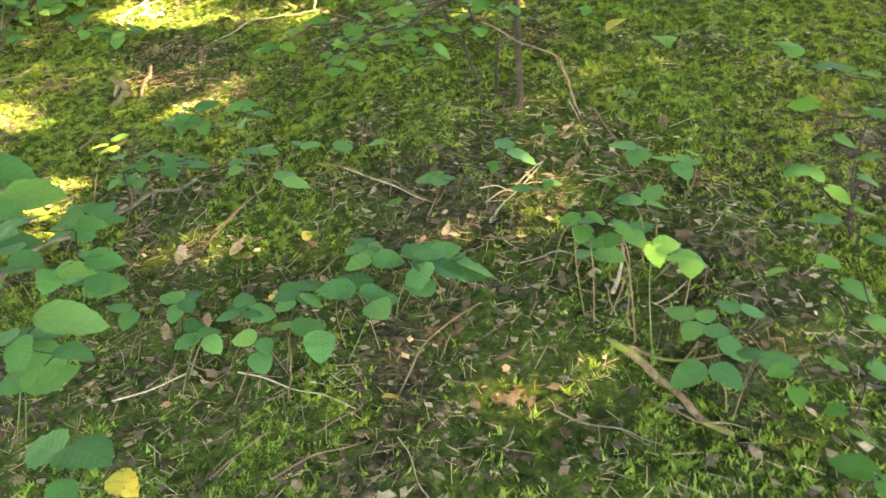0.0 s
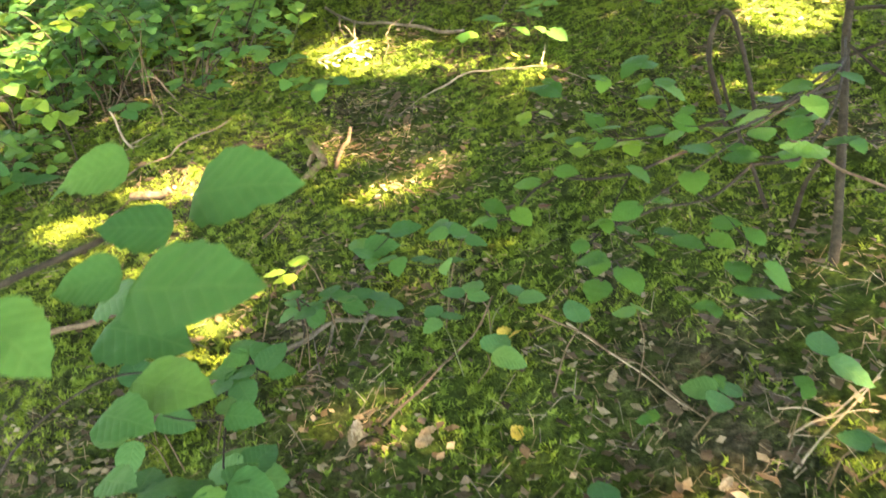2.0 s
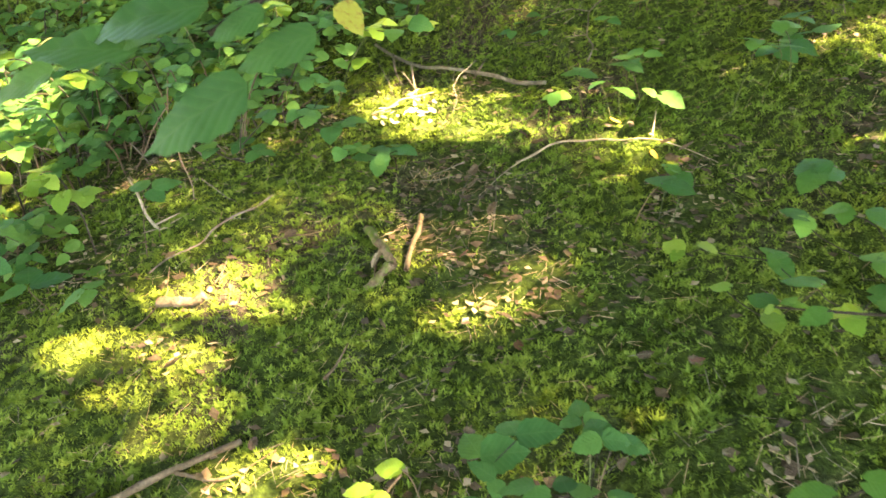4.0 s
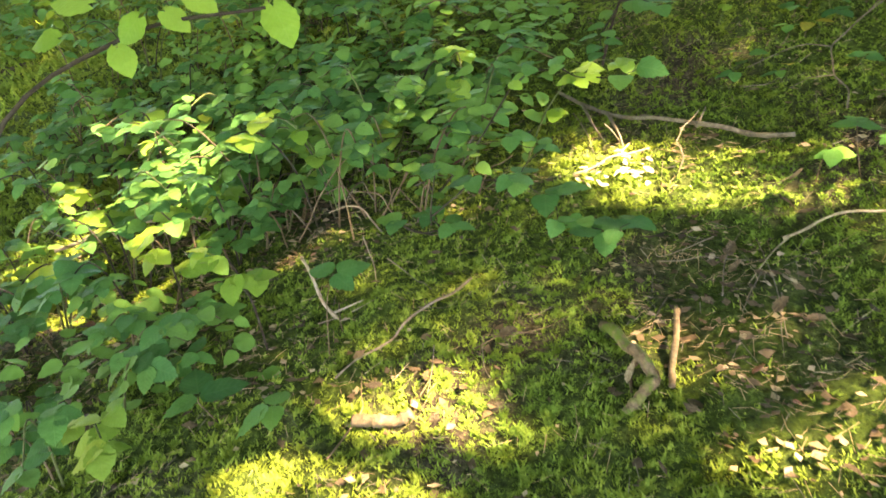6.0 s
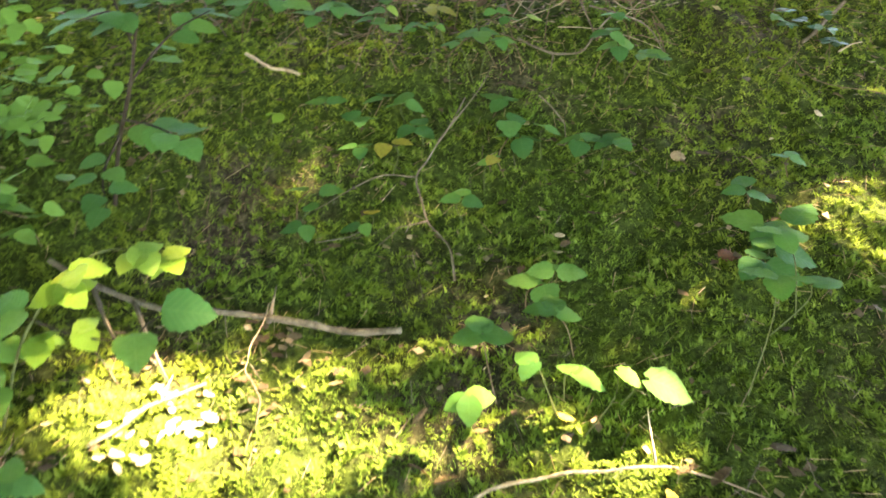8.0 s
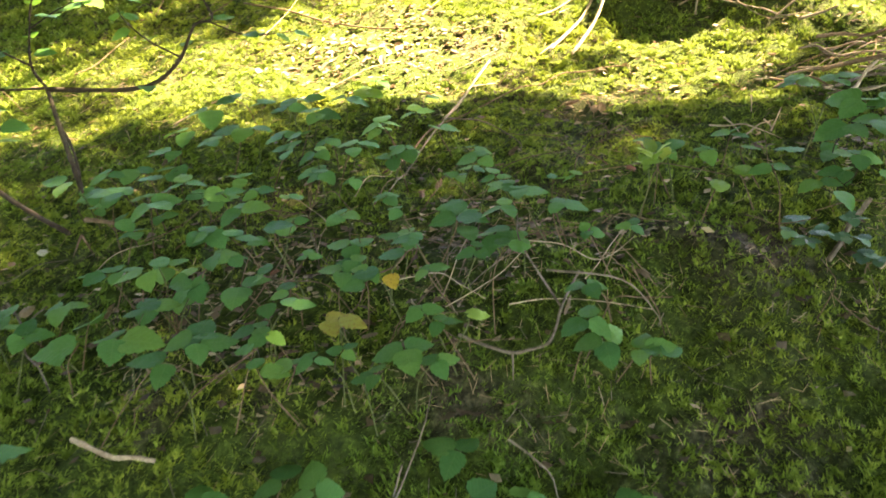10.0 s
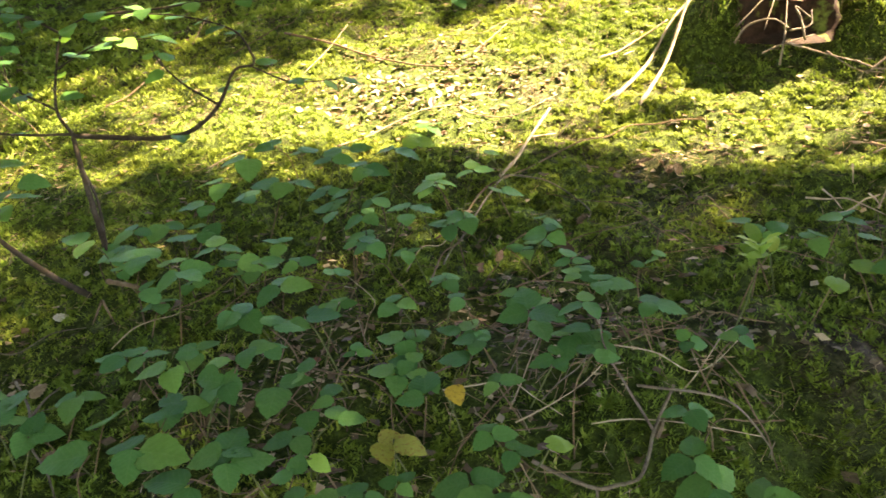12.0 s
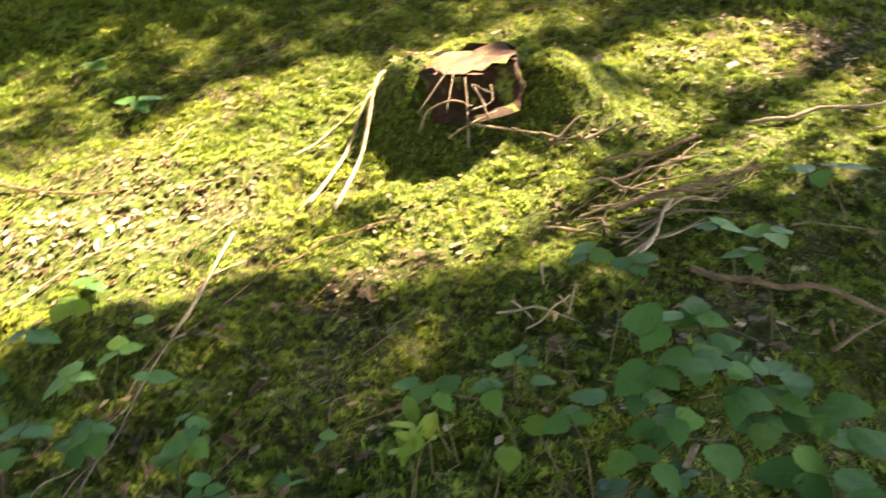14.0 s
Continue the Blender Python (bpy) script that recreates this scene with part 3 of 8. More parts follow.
stick("bramble_runner", "long pale bramble runner across moss", [(0.346, 2.521, 0.05), (0.472, 2.434, 0.04), (0.595, 2.348, 0.03), (0.721, 2.235, 0.012)], 0.0027, 0.0018, STEM_BROWN, category="bramble")
stick("twig", "straight pale dead twig on moss", [(0.878, 2.115, 0.012), (0.957, 2.215, 0.02), (1.054, 2.331, 0.012)], 0.0023, 0.0012, BARK_PALE, category="twig", group="dead twigs on the moss")
stick("twig", "straight pale dead twig on moss", [(0.854, 2.231, 0.012), (0.949, 2.237, 0.012), (1.025, 2.246, 0.012)], 0.0021, 0.0010, BARK_PALE, category="twig", group="dead twigs on the moss")
stick("twig", "thin grey dead twig lying on moss", [(0.277, 1.912, 0.012), (0.4, 1.994, 0.03), (0.466, 2.073, 0.06)], 0.0030, 0.0015, BARK_BROWN, category="twig", group="dead twigs on the moss")
stick("twig", "stout pale stick end in moss", [(1.15, 1.763, 0.012), (1.186, 1.848, 0.012), (1.211, 1.946, 0.05)], 0.0057, 0.0029, BARK_PALE, category="twig", group="dead twigs on the moss")
stick("twig", "thin grey dead twig lying on moss", [(0.945, 1.916, 0.012), (1.03, 1.924, 0.02), (1.094, 1.92, 0.012), (1.131, 1.867, 0.012)], 0.0024, 0.0012, BARK_GREY, category="twig", group="dead twigs on the moss")
stick("twig", "thin grey dead twig lying on moss", [(-0.198, 2.231, 0.04), (-0.134, 2.185, 0.012)], 0.0024, 0.0012, BARK_GREY, category="twig", group="dead twigs on the moss")
stick("twig", "thin grey dead twig lying on moss", [(0.263, 2.118, 0.012), (0.336, 2.014, 0.012)], 0.0018, 0.0009, BARK_GREY, category="twig", group="dead twigs on the moss")
stick("twig", "thin grey dead twig lying on moss", [(0.591, 2.188, 0.012), (0.628, 2.226, 0.03), (0.597, 2.27, 0.012)], 0.0018, 0.0009, BARK_GREY, category="twig", group="dead twigs on the moss")
stick("twig", "thin grey dead twig lying on moss", [(1.136, 2.495, 0.1), (1.179, 2.46, 0.012)], 0.0024, 0.0012, BARK_GREY, category="twig", group="dead twigs on the moss")
stick("twig", "thin grey dead twig lying on moss", [(1.115, 2.553, 0.2), (1.149, 2.492, 0.1), (1.197, 2.495, 0.0)], 0.0018, 0.0009, BARK_GREY, category="twig", group="dead twigs on the moss")
stick("twig", "thin grey dead twig lying on moss", [(1.195, 2.386, 0.1), (1.254, 2.262, 0.05), (1.291, 2.094, 0.02)], 0.0024, 0.0012, STEM_BROWN, category="twig", group="dead twigs on the moss")
stick("mossy_branch", "mossy crumbling branch lying in litter", [(1.11, 1.607, 0.012), (1.177, 1.545, 0.012), (1.228, 1.465, 0.012), (1.302, 1.337, 0.012)], 0.0096, 0.0066, BARK_MOSSY, [[(1.139, 1.595, 0.012), (1.253, 1.563, 0.012), (1.399, 1.533, 0.012)]], category="branch")
stick("twig", "thin grey dead twig lying on moss", [(0.244, 1.752, 0.03), (0.399, 1.646, 0.03), (0.551, 1.567, 0.012)], 0.0022, 0.0011, BARK_PALE, category="twig", group="dead twigs on the moss")
stick("twig", "thin grey dead twig lying on moss", [(0.644, 1.612, 0.0), (0.699, 1.692, 0.05), (0.832, 1.748, 0.06)], 0.0029, 0.0015, BARK_BROWN, category="twig", group="dead twigs on the moss")
stick("twig", "thin grey dead twig lying on moss", [(-0.059, 1.719, 0.012), (0.113, 1.766, 0.03)], 0.0025, 0.0013, BARK_PALE, category="twig", group="dead twigs on the moss")
stick("twig", "thin grey dead twig lying on moss", [(0.238, 1.477, 0.012), (0.361, 1.557, 0.02)], 0.0029, 0.0015, BARK_BROWN, category="twig", group="dead twigs on the moss")
stick("twig", "thin grey dead twig lying on moss", [(0.648, 1.5, 0.012), (0.693, 1.358, 0.012), (0.727, 1.306, 0.012)], 0.0018, 0.0009, BARK_PALE, category="twig", group="dead twigs on the moss")
stick("twig", "thin grey dead twig lying on moss", [(0.383, 1.431, 0.012), (0.473, 1.479, 0.012), (0.582, 1.495, 0.012)], 0.0029, 0.0015, BARK_BROWN, category="twig", group="dead twigs on the moss")
stick("twig", "thin grey dead twig lying on moss", [(0.973, 1.457, 0.012), (1.098, 1.386, 0.012), (1.172, 1.33, 0.012)], 0.0021, 0.0010, BARK_GREY, category="twig", group="dead twigs on the moss")
stick("twig", "thin grey dead twig lying on moss", [(0.465, 1.539, 0.012), (0.563, 1.574, 0.012)], 0.0025, 0.0013, BARK_BROWN, category="twig", group="dead twigs on the moss")
stick("twig", "thin grey dead twig lying on moss", [(0.103, 1.803, 0.03), (0.208, 1.779, 0.012)], 0.0021, 0.0010, BARK_BROWN, category="twig", group="dead twigs on the moss")
stick("twig", "thin grey dead twig lying on moss", [(1.131, 1.69, 0.012), (1.182, 1.779, 0.05)], 0.0029, 0.0015, BARK_BROWN, category="twig", group="dead twigs on the moss")
stick("twig", "thin grey dead twig lying on moss", [(1.238, 1.71, 0.012), (1.328, 1.769, 0.03)], 0.0025, 0.0013, BARK_PALE, category="twig", group="dead twigs on the moss")
stick("twig", "thin grey dead twig lying on moss", [(0.214, 1.427, 0.012), (0.199, 1.557, 0.012)], 0.0021, 0.0010, BARK_BROWN, category="twig", group="dead twigs on the moss")
stick("twig", "thin grey dead twig lying on moss", [(1.169, 1.456, 0.012), (1.25, 1.381, 0.012), (1.338, 1.349, 0.012)], 0.0025, 0.0013, BARK_BROWN, category="twig", group="dead twigs on the moss")
stick("twig", "thin grey dead twig lying on moss", [(-0.054, 1.928, 0.012), (-0.032, 1.764, 0.012)], 0.0021, 0.0010, BARK_GREY, category="twig", group="dead twigs on the moss")
stick("twig", "thin grey dead twig lying on moss", [(0.368, 1.672, 0.012), (0.402, 1.54, 0.012)], 0.0021, 0.0010, BARK_BROWN, category="twig", group="dead twigs on the moss")
stick("twig", "thin grey dead twig lying on moss", [(0.87, 2.177, 0.012), (0.952, 2.227, 0.03), (1.039, 2.294, 0.04)], 0.0025, 0.0013, BARK_PALE, category="twig", group="dead twigs on the moss")
stick("twig", "thin grey dead twig lying on moss", [(0.419, 2.497, 0.03), (0.607, 2.327, 0.03), (0.726, 2.235, 0.012)], 0.0025, 0.0013, BARK_PALE, category="twig", group="dead twigs on the moss")
stick("twig", "thin grey dead twig lying on moss", [(-0.182, 2.401, 0.012), (-0.252, 2.519, 0.04), (-0.236, 2.561, 0.05)], 0.0021, 0.0010, BARK_GREY, category="twig", group="dead twigs on the moss")
stick("twig", "thin grey dead twig lying on moss", [(0.062, 2.286, 0.012), (0.126, 2.396, 0.012)], 0.0021, 0.0010, BARK_BROWN, category="twig", group="dead twigs on the moss")
stick("twig", "thin grey dead twig lying on moss", [(1.144, 1.687, 0.012), (1.138, 1.777, 0.03)], 0.0029, 0.0015, BARK_GREY, category="twig", group="dead twigs on the moss")
stick("bare_stem", "thin bare brown stem beside the linden sapling", [(0.939, 2.816, 0.0), (0.933, 2.778, 0.1), (0.929, 2.677, 0.25)], 0.0072, 0.0048, BARK_DARK, category="stem", group="bare stems by the sapling")
stick("bare_stem", "thin arching grey stem beside the linden sapling", [(1.196, 2.58, 0.0), (1.165, 2.65, 0.06), (1.12, 2.695, 0.13), (0.981, 2.692, 0.22), (0.863, 2.708, 0.3)], 0.0042, 0.0030, BARK_BROWN, category="stem", group="bare stems by the sapling")
stick("bare_stem", "thin bare brown stem beside the linden sapling", [(0.884, 2.879, 0.0), (0.826, 2.908, 0.12), (0.766, 2.852, 0.25), (0.692, 2.728, 0.45)], 0.0060, 0.0036, BARK_DARK, category="stem", group="bare stems by the sapling")
stick("fallen_branch", "crooked thin grey branch lying on moss", [(-0.130, 4.570, 0.012), (-0.123, 4.692, 0.012), (-0.160, 4.798, 0.012), (-0.170, 4.939, 0.020), (-0.102, 5.007, 0.050), (-0.002, 5.108, 0.080)], 0.0036, 0.0024, BARK_GREY, [[(-0.160, 4.798, 0.012), (-0.250, 4.787, 0.012)], [(-0.170, 4.939, 0.020), (-0.281, 4.958, 0.030), (-0.455, 4.936, 0.012)], [(-0.097, 5.017, 0.050), (0.052, 5.159, 0.050), (0.116, 5.240, 0.060)]], category="branch")
stick("twig", "thin grey dead twig lying on moss", [(0.214, 5.070, 0.080), (0.276, 5.004, 0.050), (0.260, 4.925, 0.030), (0.245, 4.956, 0.012)], 0.0024, 0.0012, BARK_GREY, category="twig", group="dead twigs on the moss")
stick("twig", "thin grey dead twig lying on moss", [(-0.462, 4.818, 0.012), (-0.373, 4.813, 0.012), (-0.322, 4.797, 0.030)], 0.0018, 0.0009, BARK_GREY, category="twig", group="dead twigs on the moss")
stick("twig", "thin grey dead twig lying on moss", [(-0.299, 4.745, 0.012), (-0.236, 4.787, 0.012)], 0.0018, 0.0009, BARK_GREY, category="twig", group="dead twigs on the moss")
stick("dead_stick", "short pale broken stick under leaves", [(-0.642, 5.440, 0.080), (-0.561, 5.379, 0.060), (-0.477, 5.335, 0.050)], 0.0057, 0.0047, BARK_PALE, category="stick")
stick("twig", "thin brown dead stem in moss", [(-0.998, 5.218, 0.100), (-0.868, 5.233, 0.120), (-0.766, 5.302, 0.100)], 0.0015, 0.0008, BARK_BROWN, category="twig", group="dead twigs on the moss")
stick("twig", "thin brown dead stem in moss", [(-1.023, 5.167, 0.100), (-0.899, 5.208, 0.120), (-0.737, 5.323, 0.100)], 0.0015, 0.0008, BARK_BROWN, category="twig", group="dead twigs on the moss")
stick("twig", "thin brown dead stem in moss", [(-0.952, 5.207, 0.012), (-0.844, 5.207, 0.060), (-0.784, 5.250, 0.100)], 0.0015, 0.0008, BARK_BROWN, category="twig", group="dead twigs on the moss")
stick("twig", "thin brown dead stem in moss", [(-1.050, 5.285, 0.100), (-0.953, 5.229, 0.060), (-0.888, 5.179, 0.012)], 0.0015, 0.0008, BARK_BROWN, category="twig", group="dead twigs on the moss")
stick("twig", "thin brown dead stem in moss", [(-0.915, 5.135, 0.012), (-0.925, 5.006, 0.012)], 0.0015, 0.0008, BARK_BROWN, category="twig", group="dead twigs on the moss")
stick("twig", "thin brown dead stem in moss", [(-0.746, 5.107, 0.012), (-0.752, 5.001, 0.012), (-0.742, 4.912, 0.012)], 0.0015, 0.0008, BARK_BROWN, category="twig", group="dead twigs on the moss")
stick("twig", "thin brown dead stem in moss", [(-0.837, 5.060, 0.012), (-0.810, 4.960, 0.012)], 0.0015, 0.0008, BARK_BROWN, category="twig", group="dead twigs on the moss")
stick("twig", "thin brown dead stem in moss", [(-0.608, 5.058, 0.012), (-0.520, 5.011, 0.012)], 0.0015, 0.0008, BARK_BROWN, category="twig", group="dead twigs on the moss")
stick("twig", "thin brown dead stem in moss", [(-0.606, 5.016, 0.012), (-0.526, 4.901, 0.012)], 0.0015, 0.0008, BARK_BROWN, category="twig", group="dead twigs on the moss")
stick("dead_stick", "pale dead stick lying on mossy bank", [(0.617, 6.526, 0.011), (0.776, 6.681, 0.032), (0.951, 6.849, 0.053)], 0.0062, 0.0045, BARK_PALE, [[(0.812, 6.712, 0.032), (0.939, 6.769, 0.013)], [(0.951, 6.769, 0.000), (0.986, 6.740, 0.053)]], category="stick")
stick("bleached_branch", "bleached straight branch in bright sun", [(1.278, 6.737, 0.013), (1.537, 6.962, 0.032), (1.875, 7.224, 0.075)], 0.0076, 0.0058, BARK_PALE, category="branch")
stick("bleached_branch", "bleached straight branch in bright sun", [(1.238, 6.866, 0.013), (1.504, 7.037, 0.032), (1.831, 7.196, 0.064)], 0.0076, 0.0053, BARK_PALE, [[(1.275, 6.896, 0.013), (1.186, 6.869, 0.013)]], category="branch")
stick("bleached_branch", "thin bleached branch in bright sun", [(1.340, 7.190, 0.013), (1.537, 7.229, 0.021), (1.692, 7.216, 0.032)], 0.0045, 0.0035, BARK_PALE, category="branch")
stick("fallen_branch", "long thin curved brown branch on moss", [(0.296, 6.230, 0.013), (0.551, 6.484, 0.013), (0.972, 6.629, 0.013), (1.174, 6.633, 0.013), (1.368, 6.578, 0.013), (1.615, 6.421, 0.013)], 0.0036, 0.0020, BARK_BROWN, category="branch")
stick("fallen_branch", "dark brown branch lying on sunlit moss", [(0.108, 8.158, 0.032), (0.312, 7.845, 0.021), (0.510, 7.627, 0.021), (0.728, 7.463, 0.013)], 0.0057, 0.0036, BARK_BROWN, category="branch")
stick("fallen_branch", "forked grey branch among brambles", [(0.215, 5.335, 0.032), (0.310, 5.248, 0.043), (0.391, 5.238, 0.043), (0.464, 5.304, 0.043), (0.544, 5.361, 0.032)], 0.0041, 0.0031, BARK_GREY, [[(0.310, 5.248, 0.043), (0.297, 5.221, 0.021)], [(0.464, 5.304, 0.043), (0.422, 5.422, 0.107), (0.448, 5.496, 0.128)], [(0.452, 5.350, 0.086), (0.621, 5.295, 0.064), (0.672, 5.229, 0.032), (0.671, 5.209, 0.013)]], category="branch")
stick("twig", "thin grey dead twig lying on moss", [(0.090, 5.516, 0.086), (0.224, 5.471, 0.086), (0.307, 5.386, 0.064)], 0.0017, 0.0009, BARK_PALE, category="twig", group="dead twigs on the moss")
stick("twig", "thin grey dead twig lying on moss", [(0.218, 5.426, 0.032), (0.307, 5.411, 0.064), (0.425, 5.423, 0.086)], 0.0017, 0.0009, BARK_PALE, category="twig", group="dead twigs on the moss")
stick("twig", "thin grey dead twig lying on moss", [(0.227, 5.479, 0.013), (0.292, 5.515, 0.086), (0.395, 5.626, 0.107)], 0.0017, 0.0009, BARK_PALE, category="twig", group="dead twigs on the moss")
stick("twig", "thin grey dead twig lying on moss", [(0.357, 5.362, 0.032), (0.507, 5.305, 0.032), (0.677, 5.248, 0.013)], 0.0017, 0.0009, BARK_PALE, category="twig", group="dead twigs on the moss")
stick("twig", "thin grey dead twig lying on moss", [(0.231, 5.701, 0.053), (0.081, 5.612, 0.032), (-0.002, 5.548, 0.013)], 0.0024, 0.0012, BARK_BROWN, category="twig", group="dead twigs on the moss")
stick("twig", "thin grey dead twig lying on moss", [(-0.013, 5.898, 0.064), (-0.004, 5.755, 0.032), (0.023, 5.646, 0.013)], 0.0015, 0.0007, BARK_GREY, category="twig", group="dead twigs on the moss")
stick("twig", "thin grey dead twig lying on moss", [(0.456, 5.458, 0.086), (0.586, 5.369, 0.053), (0.734, 5.413, 0.032)], 0.0017, 0.0009, BARK_PALE, category="twig", group="dead twigs on the moss")
stick("twig", "thin grey dead twig lying on moss", [(0.562, 5.365, 0.013), (0.644, 5.384, 0.064), (0.800, 5.479, 0.013)], 0.0017, 0.0009, BARK_PALE, category="twig", group="dead twigs on the moss")
stick("twig", "thin grey dead twig lying on moss", [(0.145, 5.994, 0.064), (0.283, 6.129, 0.064), (0.444, 6.322, 0.013)], 0.0017, 0.0009, BARK_PALE, category="twig", group="dead twigs on the moss")
stick("twig", "thin grey dead twig lying on moss", [(0.175, 5.881, 0.086), (0.358, 6.204, 0.013), (0.438, 6.305, 0.013)], 0.0024, 0.0012, BARK_BROWN, category="twig", group="dead twigs on the moss")
stick("twig", "thin grey dead twig lying on moss", [(0.325, 5.657, 0.053), (0.402, 5.551, 0.053), (0.453, 5.427, 0.043)], 0.0015, 0.0007, BARK_GREY, category="twig", group="dead twigs on the moss")
stick("twig", "thin grey dead twig lying on moss", [(-0.157, 5.833, 0.013), (-0.020, 5.686, 0.013), (0.034, 5.501, 0.013)], 0.0024, 0.0012, BARK_BROWN, category="twig", group="dead twigs on the moss")
stick("twig", "thin grey dead twig lying on moss", [(0.663, 5.318, 0.053), (0.688, 5.246, 0.013), (0.672, 5.193, 0.013)], 0.0024, 0.0012, BARK_BROWN, category="twig", group="dead twigs on the moss")
stick("twig", "thin grey dead twig lying on moss", [(0.245, 5.868, 0.013), (0.345, 5.668, 0.013), (0.404, 5.643, 0.053)], 0.0024, 0.0012, BARK_BROWN, category="twig", group="dead twigs on the moss")
stick("twig", "thin grey dead twig lying on moss", [(0.206, 5.491, 0.064), (0.259, 5.530, 0.086), (0.389, 5.671, 0.013)], 0.0015, 0.0007, BARK_GREY, category="twig", group="dead twigs on the moss")
stick("twig", "thin grey dead twig lying on moss", [(0.282, 5.436, 0.053), (0.385, 5.467, 0.075), (0.529, 5.557, 0.053)], 0.0015, 0.0007, BARK_GREY, category="twig", group="dead twigs on the moss")
stick("twig", "thin grey dead twig lying on moss", [(-0.287, 5.606, 0.013), (-0.191, 5.597, 0.013), (-0.127, 5.535, 0.013)], 0.0015, 0.0007, BARK_GREY, category="twig", group="dead twigs on the moss")
stick("twig", "thin grey dead twig lying on moss", [(-0.639, 6.201, 0.013), (-0.512, 6.171, 0.043), (-0.439, 6.212, 0.013)], 0.0017, 0.0009, BARK_PALE, category="twig", group="dead twigs on the moss")
stick("twig", "thin grey dead twig lying on moss", [(-0.029, 6.126, 0.086), (0.042, 5.944, 0.053), (-0.005, 5.878, 0.013)], 0.0017, 0.0009, BARK_PALE, category="twig", group="dead twigs on the moss")
stick("twig", "thin grey dead twig lying on moss", [(-0.850, 6.087, 0.064), (-0.783, 5.854, 0.053), (-0.711, 5.674, 0.032)], 0.0036, 0.0018, BARK_GREY, category="twig", group="dead twigs on the moss")
stick("twig", "thin grey dead twig lying on moss", [(-0.804, 5.975, 0.032), (-0.746, 6.049, 0.032)], 0.0036, 0.0018, BARK_GREY, category="twig", group="dead twigs on the moss")
stick("twig", "thin grey dead twig lying on moss", [(-1.023, 6.333, 0.013), (-0.885, 6.265, 0.032), (-0.711, 6.314, 0.013)], 0.0020, 0.0011, BARK_GREY, category="twig", group="dead twigs on the moss")
stick("surface_root", "dark arched root over moss", [(-0.651, 6.423, 0.032), (-0.570, 6.347, 0.053), (-0.488, 6.284, 0.000)], 0.0072, 0.0051, BARK_BROWN, [[(-0.657, 6.318, 0.053), (-0.693, 6.305, 0.013)], [(-0.657, 6.318, 0.053), (-0.629, 6.273, 0.013)]], category="root")
stick("twig", "thin grey dead twig lying on moss", [(-0.155, 8.125, 0.013), (0.085, 8.188, 0.053), (0.234, 8.402, 0.013)], 0.0028, 0.0014, BARK_BROWN, category="twig", group="dead twigs on the moss")
stick("twig", "thin grey dead twig lying on moss", [(-0.341, 8.114, 0.107), (-0.210, 8.381, 0.160)], 0.0020, 0.0011, BARK_BROWN, category="twig", group="dead twigs on the moss")
stick("twig", "thin grey dead twig lying on moss", [(-1.409, 8.359, 0.160), (-1.188, 8.032, 0.053), (-0.933, 7.531, 0.013)], 0.0036, 0.0018, BARK_BROWN, category="twig", group="dead twigs on the moss")
stick("twig", "thin grey dead twig lying on moss", [(-0.745, 7.829, 0.013), (-0.593, 7.955, 0.032), (-0.489, 8.126, 0.013)], 0.0036, 0.0018, BARK_BROWN, category="twig", group="dead twigs on the moss")
stick("twig", "thin grey dead twig lying on moss", [(0.105, 7.566, 0.043), (0.376, 7.859, 0.107)], 0.0018, 0.0009, BARK_PALE, category="twig", group="dead twigs on the moss")
stick("twig", "thin grey dead twig lying on moss", [(0.145, 6.988, 0.013), (0.394, 7.082, 0.013), (0.645, 7.133, 0.013)], 0.0031, 0.0016, BARK_PALE, category="twig", group="dead twigs on the moss")
stick("twig", "thin grey dead twig lying on moss", [(0.660, 7.027, 0.013), (0.827, 6.913, 0.013), (1.059, 7.007, 0.013)], 0.0025, 0.0012, BARK_PALE, category="twig", group="dead twigs on the moss")
stick("twig", "thin grey dead twig lying on moss", [(0.893, 7.552, 0.000), (1.103, 7.658, 0.043)], 0.0031, 0.0016, BARK_PALE, category="twig", group="dead twigs on the moss")
stick("twig", "thin grey dead twig lying on moss", [(-0.104, 7.500, 0.013), (0.085, 7.441, 0.013)], 0.0020, 0.0011, BARK_BROWN, category="twig", group="dead twigs on the moss")
stick("twig", "thin grey dead twig lying on moss", [(-0.343, 7.052, 0.013), (-0.145, 7.105, 0.013)], 0.0025, 0.0012, BARK_PALE, category="twig", group="dead twigs on the moss")
stick("twig", "thin grey dead twig lying on moss", [(0.865, 7.796, 0.013), (1.001, 7.690, 0.013), (1.178, 7.772, 0.013)], 0.0018, 0.0009, BARK_PALE, category="twig", group="dead twigs on the moss")
stick("fallen_branch", "thin brown branch in deep shade on moss", [(0.269, 6.071, 0.013), (0.383, 6.244, 0.013), (0.593, 6.450, 0.032), (0.650, 6.472, 0.032)], 0.0031, 0.0026, BARK_GREY, [[(0.650, 6.472, 0.032), (0.729, 6.375, 0.021), (0.771, 6.182, 0.021), (0.722, 6.092, 0.013)]], category="branch")
stick("fallen_branch", "stout bleached stick leaning on brushwood", [(1.756, 5.807, 0.021), (1.859, 5.829, 0.053), (1.969, 5.855, 0.086)], 0.0058, 0.0053, BARK_PALE, category="branch")
stick("fallen_branch", "dark fallen branch with peeling pale bark", [(1.895, 6.020, 0.032), (2.001, 5.887, 0.075), (2.120, 5.839, 0.075), (2.296, 5.790, 0.075)], 0.0082, 0.0066, BARK_BROWN, [[(1.984, 5.870, 0.096), (2.112, 5.835, 0.053), (2.267, 5.810, 0.053)]], category="branch")
